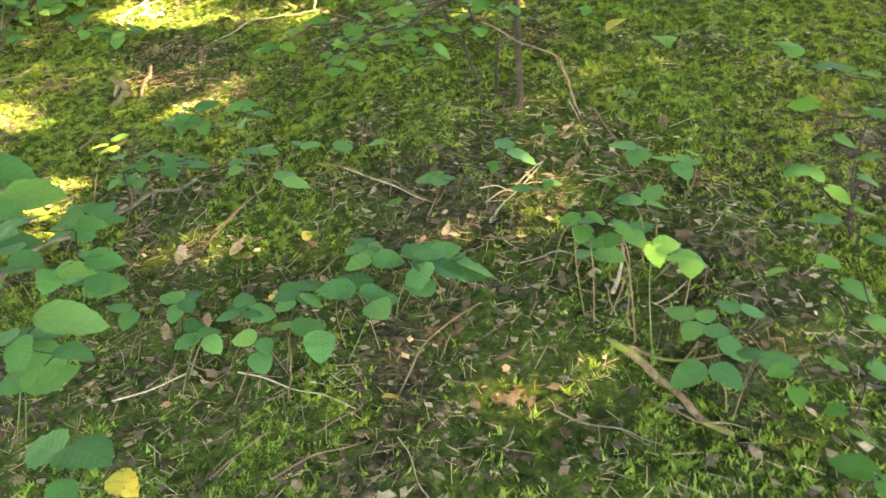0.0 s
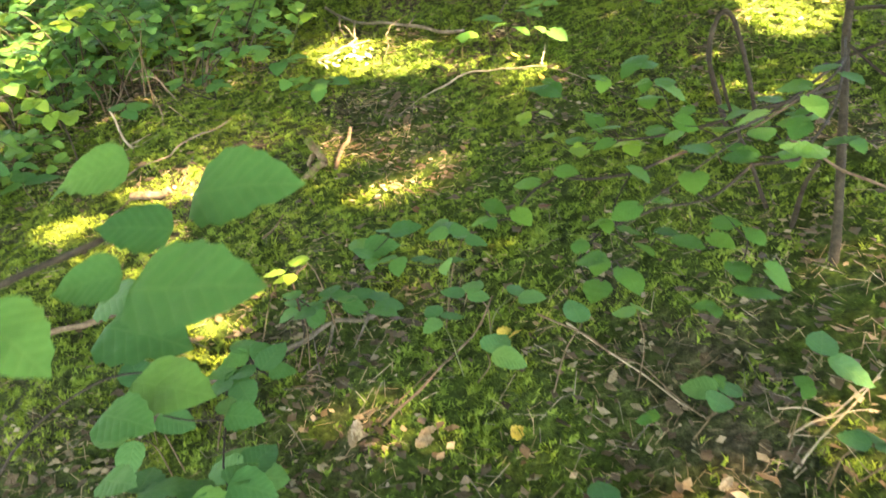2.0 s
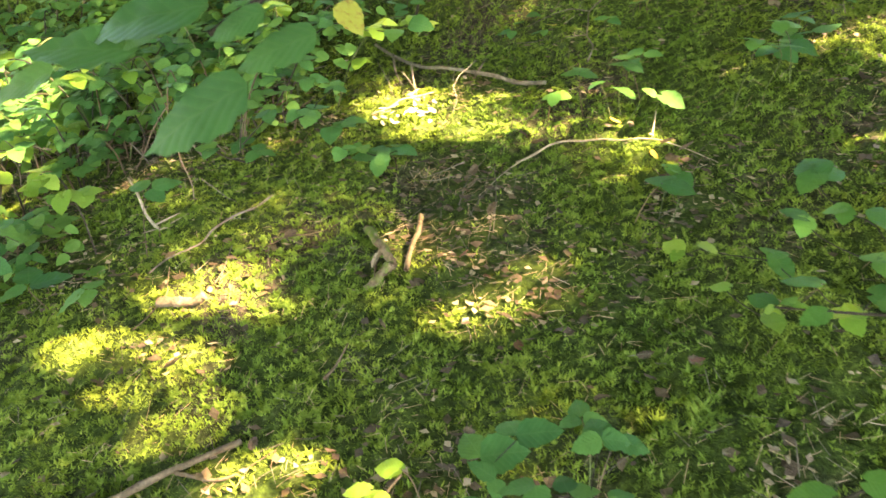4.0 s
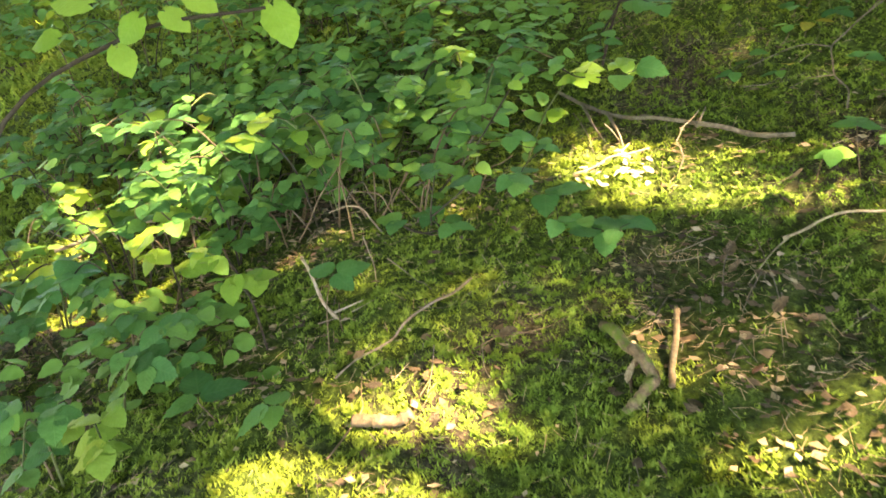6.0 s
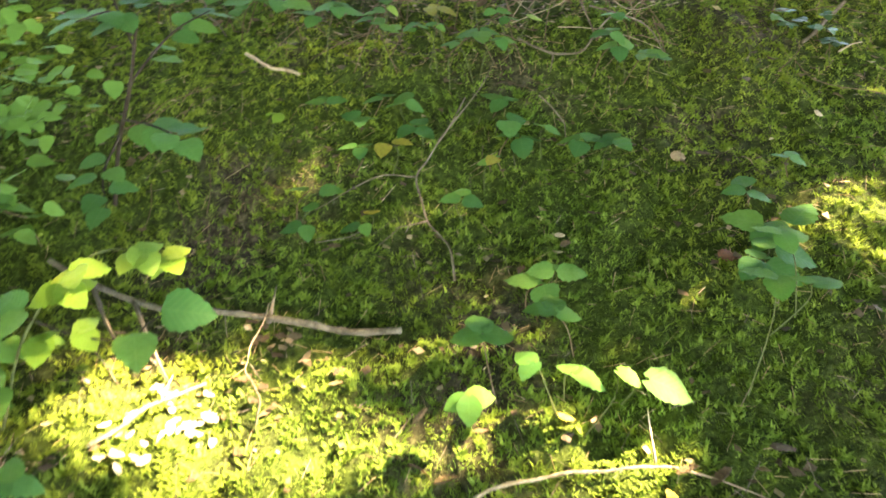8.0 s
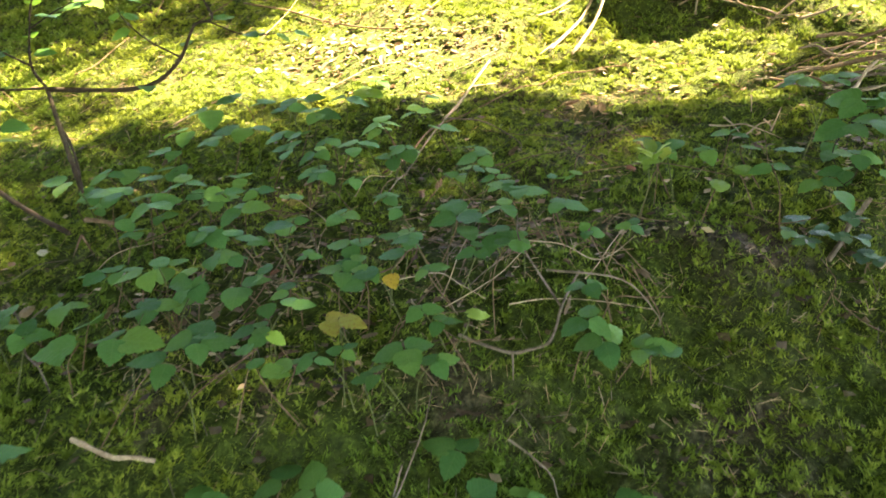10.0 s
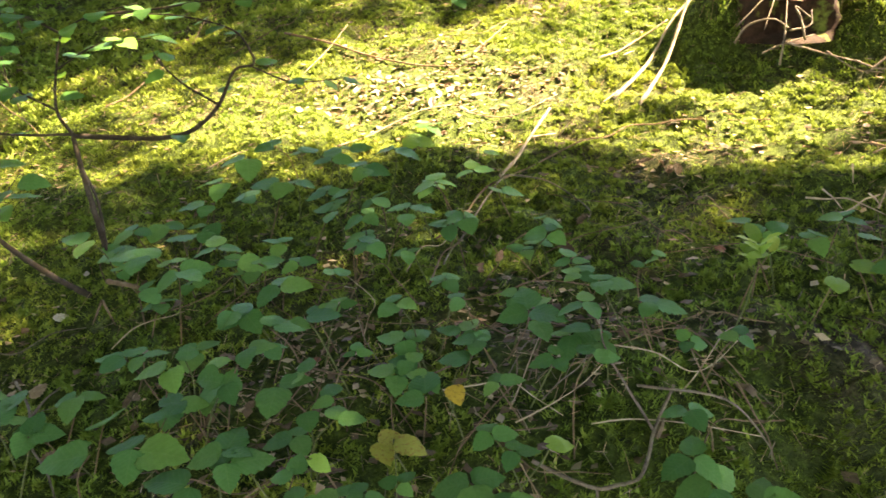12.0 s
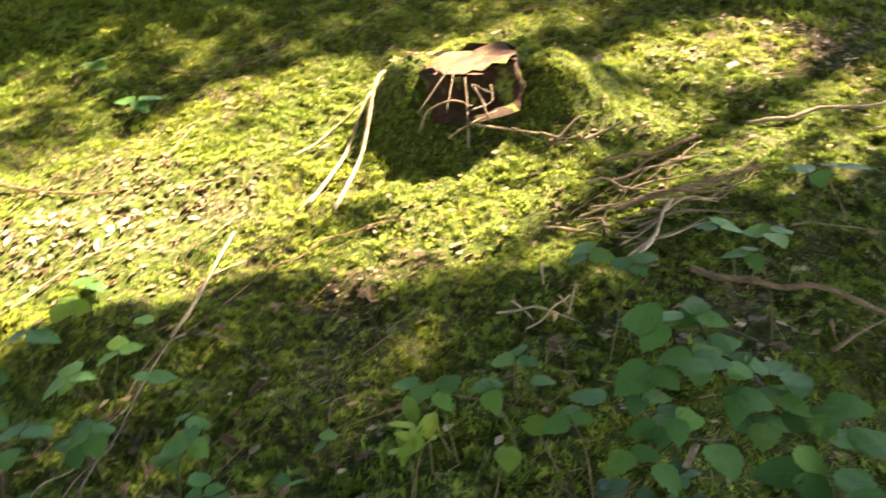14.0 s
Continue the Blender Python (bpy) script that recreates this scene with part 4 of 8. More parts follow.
stick("fallen_branch", "brown fallen branch on sunlit moss", [(2.063, 6.231, 0.021), (2.202, 6.130, 0.032), (2.365, 6.077, 0.043)], 0.0072, 0.0051, BARK_BROWN, [[(2.202, 6.130, 0.032), (2.084, 6.126, 0.013), (1.967, 6.114, 0.013)]], category="branch")
stick("fallen_branch", "long grey fallen branch on mossy bank", [(2.577, 6.057, 0.013), (2.685, 5.957, 0.021), (2.865, 5.862, 0.021), (3.047, 5.769, 0.021)], 0.0077, 0.0057, BARK_GREY, category="branch")
stick("fallen_branch", "dark fallen branch behind bramble leaves", [(1.802, 5.657, 0.032), (1.847, 5.509, 0.043), (1.922, 5.391, 0.043), (1.991, 5.212, 0.032)], 0.0088, 0.0066, BARK_BROWN, [[(1.795, 5.264, 0.032), (1.894, 5.249, 0.043), (1.992, 5.225, 0.053)], [(1.846, 5.300, 0.053), (1.849, 5.290, 0.000)]], category="branch")
stick("broken_stick", "pale stick leaning out of brambles", [(1.164, 5.214, 0.013), (1.257, 5.244, 0.032), (1.298, 5.231, 0.086)], 0.0066, 0.0057, BARK_GREY, category="stick")
stick("twig", "thin grey dead twig lying on moss", [(1.251, 5.139, 0.013), (1.325, 5.133, 0.032)], 0.0035, 0.0018, BARK_PALE, category="twig", group="dead twigs on the moss")
stick("twig", "stub of grey stick in moss", [(1.853, 6.051, 0.013), (1.778, 5.940, 0.013)], 0.0062, 0.0031, BARK_GREY, category="twig", group="dead twigs on the moss")
stick("twig", "short pale splinters of dead wood in a hollow", [(1.526, 5.944, 0.032), (1.494, 5.903, 0.013)], 0.0031, 0.0016, BARK_PALE, category="twig", group="dead twigs on the moss")
stick("twig", "short pale splinters of dead wood in a hollow", [(1.374, 5.893, 0.043), (1.390, 5.827, 0.013)], 0.0031, 0.0016, BARK_PALE, category="twig", group="dead twigs on the moss")
stick("twig", "short pale splinters of dead wood in a hollow", [(1.360, 5.825, 0.013), (1.447, 5.809, 0.032), (1.521, 5.828, 0.013)], 0.0031, 0.0016, BARK_PALE, category="twig", group="dead twigs on the moss")
stick("twig", "short pale splinters of dead wood in a hollow", [(1.464, 5.775, 0.013), (1.531, 5.808, 0.064)], 0.0031, 0.0016, BARK_PALE, category="twig", group="dead twigs on the moss")
stick("twig", "short pale splinters of dead wood in a hollow", [(1.493, 5.841, 0.021), (1.477, 5.779, 0.013)], 0.0031, 0.0016, BARK_PALE, category="twig", group="dead twigs on the moss")
stick("twig", "short pale splinters of dead wood in a hollow", [(1.328, 5.904, 0.013), (1.420, 5.848, 0.013), (1.470, 5.731, 0.013)], 0.0031, 0.0016, BARK_PALE, category="twig", group="dead twigs on the moss")
stick("twig", "thin grey dead twig lying on moss", [(1.963, 6.065, 0.013), (2.089, 6.054, 0.053), (2.202, 6.084, 0.013)], 0.0031, 0.0015, BARK_GREY, category="twig", group="dead twigs on the moss")
stick("twig", "thin grey dead twig lying on moss", [(1.990, 6.137, 0.013), (2.020, 6.045, 0.013), (2.059, 5.982, 0.053)], 0.0031, 0.0015, BARK_GREY, category="twig", group="dead twigs on the moss")
stick("twig", "thin grey dead twig lying on moss", [(2.019, 6.212, 0.032), (2.023, 6.095, 0.013)], 0.0031, 0.0015, BARK_GREY, category="twig", group="dead twigs on the moss")
stick("twig", "thin grey dead twig lying on moss", [(2.125, 5.585, 0.013), (2.188, 5.511, 0.032), (2.284, 5.415, 0.013)], 0.0031, 0.0015, BARK_GREY, category="twig", group="dead twigs on the moss")
stick("twig", "thin grey dead twig lying on moss", [(2.441, 5.739, 0.013), (2.351, 5.645, 0.013)], 0.0031, 0.0015, BARK_GREY, category="twig", group="dead twigs on the moss")
stick("twig", "thin grey dead twig lying on moss", [(2.907, 6.272, 0.000), (3.008, 6.171, 0.013)], 0.0027, 0.0013, BARK_PALE, category="twig", group="dead twigs on the moss")
stick("twig", "thin grey dead twig lying on moss", [(2.483, 6.786, 0.013), (2.572, 6.726, 0.053)], 0.0031, 0.0015, BARK_GREY, category="twig", group="dead twigs on the moss")
stick("twig", "thin grey dead twig lying on moss", [(2.582, 5.732, 0.013), (2.636, 5.737, 0.053)], 0.0031, 0.0015, BARK_GREY, category="twig", group="dead twigs on the moss")
stick("twig", "thin grey dead twig lying on moss", [(2.512, 6.451, 0.032), (2.488, 6.404, 0.013)], 0.0031, 0.0015, BARK_GREY, category="twig", group="dead twigs on the moss")
stick("twig", "brown fallen branch on distant moss", [(2.211, 8.108, 0.013), (2.351, 8.035, 0.043)], 0.0046, 0.0024, BARK_BROWN, category="twig", group="dead twigs on the moss")
stick("twig", "brown fallen branch on distant moss", [(1.216, 8.496, 0.013), (1.418, 8.071, 0.013), (1.670, 7.998, 0.053), (1.787, 8.032, 0.086)], 0.0046, 0.0024, BARK_BROWN, category="twig", group="dead twigs on the moss")
stick("twig", "brown fallen branch on distant moss", [(2.761, 7.470, 0.013), (2.934, 7.370, 0.013)], 0.0046, 0.0024, BARK_BROWN, category="twig", group="dead twigs on the moss")
stick("twig", "brown fallen branch on distant moss", [(2.470, 6.804, 0.013), (2.627, 6.802, 0.013)], 0.0046, 0.0024, BARK_BROWN, category="twig", group="dead twigs on the moss")

for k in range(30):
    x, y, a, n = RNG.uniform(1.72, 2.30), RNG.uniform(5.78, 6.12), RNG.gauss(-0.35, 0.5), RNG.uniform(0.06, 0.16)
    h = RNG.uniform(0.008, 0.06)
    stick("twig", "dry pale twig in a heap of brushwood", [(x - n * math.cos(a), y - n * math.sin(a), h), (x, y, h + RNG.uniform(0, 0.02)), (x + n * math.cos(a + 0.2), y + n * math.sin(a + 0.2), RNG.uniform(0.01, 0.06))],
          RNG.uniform(0.0022, 0.0048), 0.0018, RNG.choice((BARK_PALE, BARK_GREY, BARK_GREY, BARK_BROWN)), category="twig", group="twigs of the brushwood heap")

# ---------------------------------------------------------------- low plants
shoot("bright", 0.561, 1.896, 0.14, 95, 0.085, 3)
shoot("bright", 0.700, 1.827, 0.14, -15, 0.130, 3)
shoot("bright", 0.537, 1.778, 0.14, 87, 0.102, 3)
shoot("bright", 0.398, 1.806, 0.14, 81, 0.087, 3)
shoot("bright", 0.249, 1.799, 0.14, 100, 0.069, 3)
shoot("bright", 0.082, 1.886, 0.14, 49, 0.065, 3)
shoot("bright", 0.145, 1.770, 0.14, 122, 0.066, 3)
shoot("bright", 0.377, 1.702, 0.14, 16, 0.081, 2)
shoot("bright", 0.317, 1.698, 0.14, -176, 0.068, 2)
shoot("bright", 0.455, 1.679, 0.14, -81, 0.086, 1)
shoot("bright", -0.047, 1.889, 0.14, 174, 0.072, 2)
shoot("bright", -0.179, 1.961, 0.22, 66, 0.102, 3)
shoot("bright", -0.175, 1.647, 0.35, 8, 0.160, 1)
shoot("bright", -0.201, 1.628, 0.30, -44, 0.147, 2)
shoot("bright", 0.130, 2.395, 0.14, 147, 0.064, 3)
shoot("bright", 0.168, 2.503, 0.14, 80, 0.072, 3)
shoot("bright", 0.292, 2.472, 0.14, 1, 0.074, 2)
shoot("bright", 0.262, 2.302, 0.14, -12, 0.083, 2)
shoot("bright", 0.458, 2.351, 0.14, 102, 0.083, 1)
shoot("bright", 0.571, 2.378, 0.14, 71, 0.061, 2)
shoot("bright", -0.149, 2.507, 0.14, 45, 0.076, 3)
shoot("bright", -0.067, 2.480, 0.14, -11, 0.078, 2)
shoot("bright", -0.210, 2.468, 0.14, 172, 0.080, 2)
shoot("bright", -0.270, 2.476, 0.14, 126, 0.071, 2)
shoot("bright", -0.291, 2.270, 0.14, 89, 0.095, 2)
shoot("bright", -0.321, 2.234, 0.14, -154, 0.095, 2)
shoot("young", -0.252, 2.498, 0.26, -172, 0.050, 1)
shoot("young", -0.293, 2.446, 0.26, -171, 0.050, 1)
shoot("bright", -0.582, 2.219, 0.14, 30, 0.121, 2)
shoot("bright", -0.485, 2.123, 0.14, -2, 0.105, 2)
shoot("bright", -0.501, 2.071, 0.14, 168, 0.114, 2)
shoot("bright", -0.247, 2.017, 0.14, -4, 0.122, 2)
shoot("lime", 1.068, 2.340, 0.10, 141, 0.037, 2)
shoot("lime", 1.192, 2.133, 0.10, 78, 0.036, 1)
shoot("lime", 1.027, 2.086, 0.10, 5, 0.039, 3)
shoot("lime", 0.895, 2.204, 0.10, 132, 0.034, 2)
shoot("lime", 0.736, 2.229, 0.10, 90, 0.030, 3)
shoot("lime", 1.191, 2.068, 0.10, 158, 0.033, 2)
shoot("lime", 1.082, 1.824, 0.20, 5, 0.046, 1)
shoot("lime", 1.050, 1.788, 0.20, -175, 0.045, 1)
shoot("lime", 1.128, 1.738, 0.20, 6, 0.059, 1)
shoot("lime", 1.057, 1.748, 0.20, -93, 0.044, 1)
shoot("lime", 1.176, 1.839, 0.20, 84, 0.043, 3)
shoot("lime", 1.099, 1.608, 0.25, -175, 0.061, 1)
shoot("lime", 1.172, 1.604, 0.25, 17, 0.055, 3)
shoot("lime", 1.243, 1.564, 0.25, 145, 0.055, 2)
shoot("lime", 1.381, 2.084, 0.10, -159, 0.050, 2)
shoot("lime", 1.410, 2.140, 0.10, 9, 0.047, 1)
shoot("lime", 1.299, 2.175, 0.10, 157, 0.051, 2)
shoot("lime", 0.614, 2.161, 0.10, 93, 0.030, 2)
shoot("lime", 1.322, 2.454, 0.10, 173, 0.038, 2)
spray("linden_branch", "linden branch with flat green leaves over moss", "branch", (0.970, 2.86, 1.36), [
    ("lime", 1.305, 2.178, 0.40, 36, 0.045, 3),
    ("lime", 1.136, 2.369, 0.40, 147, 0.040, 2),
    ("lime", 1.217, 2.313, 0.40, 47, 0.042, 2),
    ("yellow", 1.217, 2.288, 0.40, -156, 0.075, 1),
    ("lime", 0.932, 2.505, 0.40, -156, 0.060, 3),
    ("lime", 0.855, 2.575, 0.40, 143, 0.061, 2),
    ("lime", 0.539, 2.808, 0.40, 24, 0.056, 3),
    ("lime", 0.431, 2.947, 0.40, 152, 0.054, 2),
    ("lime", 0.607, 2.668, 0.40, -22, 0.053, 2),
    ("lime", 1.087, 2.537, 0.40, 27, 0.046, 2),
    ("lime", 1.270, 2.624, 0.40, 144, 0.065, 3),
    ("lime", 1.325, 2.468, 0.40, -169, 0.056, 2),
    ("lime", 1.115, 2.627, 0.40, 28, 0.053, 2),
])
spray("bramble_bush", "low spreading bramble with blue-green leaflets in moss", "bramble", up(-0.28, 2.52, -0.01), [
    ("young", -0.248, 2.495, 0.26, 179, 0.043, 1),
    ("young", -0.267, 2.443, 0.26, -168, 0.048, 2),
    ("bramble", -0.108, 2.536, 0.26, 25, 0.092, 2),
    ("bramble", -0.047, 2.558, 0.26, 8, 0.092, 2),
    ("bramble", -0.068, 2.481, 0.26, 177, 0.057, 2),
    ("bramble", -0.136, 2.380, 0.26, 120, 0.063, 3),
    ("bramble", -0.152, 2.323, 0.26, -156, 0.062, 3),
    ("bramble", -0.015, 2.314, 0.26, 10, 0.077, 1),
    ("bramble", -0.089, 2.343, 0.26, -1, 0.061, 2),
    ("bramble", -0.209, 2.363, 0.26, 161, 0.054, 1),
    ("bramble", 0.004, 2.463, 0.26, -171, 0.075, 2),
    ("bramble", 0.061, 2.467, 0.26, 22, 0.062, 2),
    ("bramble", 0.104, 2.568, 0.26, 104, 0.070, 3),
    ("bramble", 0.127, 2.454, 0.26, -75, 0.058, 2),
])
spray("bramble_bush", "low spreading bramble with blue-green leaflets in moss", "bramble", up(-0.28, 2.52, -0.01), [
    ("bramble", -0.336, 2.321, 0.12, 125, 0.082, 3),
    ("bramble", -0.349, 2.279, 0.12, -154, 0.082, 2),
    ("bramble", -0.270, 2.290, 0.12, 2, 0.067, 2),
])
spray("linden_branch", "low linden branch with heart-shaped bright green leaves", "branch", (0.973, 2.85, 1.33), [
    ("lime", 0.349, 2.185, 0.62, -175, 0.047, 1),
    ("lime", 0.382, 2.195, 0.62, 5, 0.044, 1),
    ("lime", 0.266, 2.138, 0.62, -7, 0.041, 1),
    ("lime", 0.325, 2.100, 0.62, -28, 0.042, 1),
    ("lime", 0.282, 2.064, 0.62, -160, 0.034, 2),
    ("lime", 0.509, 2.170, 0.62, -34, 0.045, 1),
    ("lime", 0.502, 2.027, 0.62, 7, 0.039, 1),
    ("lime", 0.557, 2.008, 0.62, -6, 0.036, 1),
    ("lime", 0.531, 1.993, 0.62, -48, 0.041, 1),
    ("lime", 0.583, 1.980, 0.62, -18, 0.045, 1),
    ("lime", 0.630, 1.968, 0.62, -51, 0.042, 1),
    ("lime", 0.635, 2.002, 0.62, 1, 0.041, 1),
    ("lime", 0.513, 1.929, 0.62, -36, 0.056, 1),
    ("lime", 0.479, 1.956, 0.62, 164, 0.045, 2),
])
spray("linden_branch", "low linden branch with heart-shaped bright green leaves", "branch", (0.973, 2.85, 1.33), [
    ("lime", 0.445, 1.979, 0.62, 104, 0.036, 1),
    ("lime", 0.482, 1.908, 0.62, -104, 0.053, 1),
    ("lime", 0.660, 1.920, 0.62, -70, 0.039, 1),
    ("lime", 0.702, 1.896, 0.62, -3, 0.048, 1),
    ("lime", 0.680, 1.960, 0.62, -42, 0.030, 2),
    ("lime", 0.696, 2.146, 0.62, 171, 0.053, 1),
    ("lime", 0.762, 2.141, 0.62, 7, 0.054, 2),
    ("lime", 0.477, 2.072, 0.62, 161, 0.032, 2),
    ("lime", 0.556, 2.081, 0.62, 20, 0.032, 2),
    ("lime", 0.633, 1.855, 0.62, 178, 0.032, 2),
    ("lime", 0.677, 1.854, 0.62, 10, 0.042, 2),
])
spray("linden_branch", "low linden branch with partly sunlit light green leaves", "branch", (0.98, 2.81, 1.25), [
    ("young", 0.220, 3.053, 0.28, 148, 0.048, 2),
    ("young", 0.259, 3.041, 0.28, -18, 0.042, 1),
    ("lime", 0.404, 3.007, 0.28, -18, 0.068, 2),
    ("young", 0.312, 2.903, 0.28, 165, 0.039, 1),
    ("young", 0.381, 2.821, 0.28, -73, 0.054, 2),
    ("lime", 0.423, 2.854, 0.28, 3, 0.041, 2),
    ("young", 0.512, 2.820, 0.28, -71, 0.053, 3),
    ("lime", 0.471, 2.899, 0.28, 149, 0.079, 1),
    ("lime", 0.560, 2.863, 0.28, -15, 0.073, 1),
    ("lime", 0.656, 2.905, 0.28, 148, 0.056, 2),
    ("lime", 0.733, 2.895, 0.28, 5, 0.046, 2),
    ("lime", 0.841, 2.902, 0.28, -14, 0.065, 2),
    ("lime", 0.822, 2.819, 0.28, 150, 0.054, 2),
    ("lime", 0.863, 2.722, 0.28, 8, 0.052, 2),
])
spray("linden_branch", "low linden branch with partly sunlit light green leaves", "branch", (0.98, 2.81, 1.25), [
    ("lime", 0.583, 3.027, 0.28, -19, 0.073, 2),
    ("lime", 0.510, 3.278, 0.28, 121, 0.087, 3),
    ("lime", 0.542, 3.111, 0.28, 159, 0.051, 2),
    ("young", 0.710, 2.803, 0.28, -13, 0.040, 2),
    ("lime", 0.894, 2.804, 0.28, 25, 0.054, 2),
    ("lime", 0.854, 2.644, 0.28, 171, 0.058, 2),
    ("lime", 0.755, 2.661, 0.28, 23, 0.050, 2),
])
shoot("bramble", 0.064, 2.664, 0.20, 107, 0.060, 3)
shoot("bramble", 0.129, 2.622, 0.20, 9, 0.059, 2)
shoot("bramble", -0.774, 3.894, 0.10, 178, 0.108, 2)
shoot("bramble", -0.759, 3.913, 0.10, 37, 0.087, 2)
shoot("bramble", -1.421, 3.104, 0.12, -145, 0.100, 3)
shoot("bramble", -1.647, 3.107, 0.12, 135, 0.127, 3)
shoot("bramble", -1.450, 3.484, 0.20, 64, 0.097, 3)
shoot("lime", -0.134, 4.281, 0.13, 95, 0.072, 3)
shoot("lime", 0.033, 4.307, 0.13, 77, 0.074, 3)
shoot("lime", -0.051, 4.171, 0.13, 128, 0.056, 2)
shoot("lime", 0.014, 4.133, 0.13, -31, 0.065, 2)
shoot("lime", 0.105, 4.112, 0.13, -18, 0.054, 1)
shoot("lime", 0.161, 4.085, 0.13, -45, 0.089, 1)
shoot("lime", -0.197, 4.132, 0.13, -91, 0.060, 3)
shoot("lime", 0.192, 3.669, 0.13, -16, 0.058, 2)
shoot("lime", 0.223, 3.624, 0.13, -42, 0.057, 2)
shoot("lime", 0.185, 3.555, 0.13, -14, 0.092, 2)
shoot("lime", 0.433, 4.139, 0.20, 142, 0.070, 2)
shoot("lime", 0.505, 4.253, 0.20, 9, 0.074, 3)
shoot("lime", 0.495, 4.114, 0.20, 8, 0.071, 2)
spray("bramble_branch", "bramble branch tip with sunlit light green leaves", "bramble", up(-1.45, 4.25, 0.02), [
    ("bramble", -1.002, 4.228, 0.43, 136, 0.072, 2),
    ("young", -0.897, 4.167, 0.43, -64, 0.053, 2),
    ("bramble", -0.803, 4.144, 0.43, -77, 0.081, 1),
    ("bramble", -0.762, 4.184, 0.43, -12, 0.099, 1),
    ("bramble", -1.096, 4.227, 0.43, 154, 0.071, 2),
    ("young", -1.125, 4.091, 0.43, -41, 0.043, 2),
])
spray("bramble_bush", "bramble at the thicket edge with hanging green leaves", "bramble", up(-1.35, 4.02, -0.01), [
    ("bramble", -1.047, 3.932, 0.25, -174, 0.111, 3),
    ("bramble", -0.963, 3.912, 0.20, -78, 0.097, 2),
    ("bramble", -0.925, 3.907, 0.20, 6, 0.090, 2),
    ("bramble", -0.845, 3.902, 0.12, -161, 0.078, 2),
    ("bramble", -0.788, 3.888, 0.12, -7, 0.079, 2),
    ("bramble", -0.743, 3.854, 0.12, -84, 0.075, 1),
    ("bramble", -0.708, 3.900, 0.12, -1, 0.083, 2),
    ("bramble", -0.916, 3.881, 0.12, -88, 0.065, 2),
    ("bramble", -1.042, 3.804, 0.30, -7, 0.085, 3),
    ("bramble", -1.160, 3.819, 0.30, -174, 0.088, 2),
    ("bramble", -1.103, 4.034, 0.30, 22, 0.081, 3),
    ("bramble", -0.998, 4.017, 0.30, -9, 0.066, 3),
    ("bramble", -1.267, 4.061, 0.30, 158, 0.085, 3),
    ("bramble", -1.316, 3.873, 0.15, 172, 0.084, 3),
])
spray("bramble_bush", "bramble at the thicket edge with hanging green leaves", "bramble", up(-1.35, 4.02, -0.01), [
    ("bramble", -1.228, 3.833, 0.15, -7, 0.081, 3),
    ("bramble", -1.395, 3.827, 0.15, 172, 0.099, 2),
    ("bramble", -1.294, 3.867, 0.30, 39, 0.080, 3),
])
shoot("bramble", -0.179, 5.139, 0.07, 82, 0.077, 3)
shoot("bramble", -0.305, 5.134, 0.07, 143, 0.070, 3)
shoot("bramble", -0.234, 5.188, 0.07, 78, 0.072, 2)
shoot("bramble", -0.162, 5.061, 0.07, -59, 0.082, 3)
shoot("yellow", -0.250, 5.036, 0.07, -103, 0.072, 1)
shoot("yellow", -0.230, 5.031, 0.07, -35, 0.065, 1)
shoot("bramble", -0.320, 5.042, 0.07, 159, 0.061, 3)
shoot("bramble", 0.119, 5.110, 0.07, 126, 0.077, 3)
shoot("bramble", 0.102, 5.004, 0.07, -94, 0.086, 2)
shoot("bramble", 0.128, 4.947, 0.07, -106, 0.084, 3)
shoot("bramble", 0.197, 4.966, 0.07, -21, 0.060, 2)
shoot("bramble", 0.285, 4.868, 0.07, -118, 0.083, 4)
shoot("bramble", 0.372, 4.850, 0.07, -74, 0.077, 4)
shoot("bramble", 0.040, 4.897, 0.07, 76, 0.057, 2)
shoot("yellow", 0.049, 4.900, 0.07, -119, 0.054, 1)
shoot("bramble", -0.078, 4.769, 0.07, 78, 0.073, 3)
shoot("bramble", -0.472, 4.925, 0.07, 160, 0.068, 1)
shoot("bramble", -0.446, 4.926, 0.07, -6, 0.068, 1)
shoot("bramble", -0.472, 4.855, 0.07, 90, 0.055, 1)
shoot("bramble", -0.485, 4.820, 0.07, 162, 0.067, 2)
shoot("bramble", -0.338, 4.765, 0.07, 174, 0.065, 2)
shoot("yellow", -0.317, 4.776, 0.07, 77, 0.053, 1)
shoot("young", -0.539, 5.207, 0.07, 143, 0.053, 2)
shoot("bramble", -0.406, 5.226, 0.07, 77, 0.069, 3)
shoot("bramble", 0.616, 4.557, 0.07, 65, 0.080, 3)
shoot("bramble", 0.606, 4.424, 0.07, 134, 0.108, 2)
shoot("bramble", 0.644, 4.401, 0.07, 47, 0.103, 2)
shoot("bramble", 0.554, 4.336, 0.07, -31, 0.098, 2)
shoot("bramble", 0.522, 4.314, 0.07, -43, 0.096, 3)
shoot("bramble", 0.755, 4.609, 0.07, 49, 0.056, 3)
shoot("bramble", 0.083, 4.450, 0.07, 71, 0.085, 3)
shoot("bramble", 0.049, 4.431, 0.07, 152, 0.090, 2)
shoot("bramble", 0.031, 4.441, 0.07, -28, 0.056, 2)
shoot("bramble", -0.101, 6.816, 0.15, 88, 0.083, 3)
shoot("bramble", -0.108, 6.530, 0.15, 156, 0.097, 2)
shoot("bramble", -0.198, 6.735, 0.15, 156, 0.105, 2)
shoot("bramble", -0.025, 6.726, 0.15, 21, 0.085, 2)
shoot("bramble", -0.289, 6.631, 0.15, 139, 0.101, 2)
shoot("bramble", -0.339, 6.539, 0.15, 155, 0.097, 2)
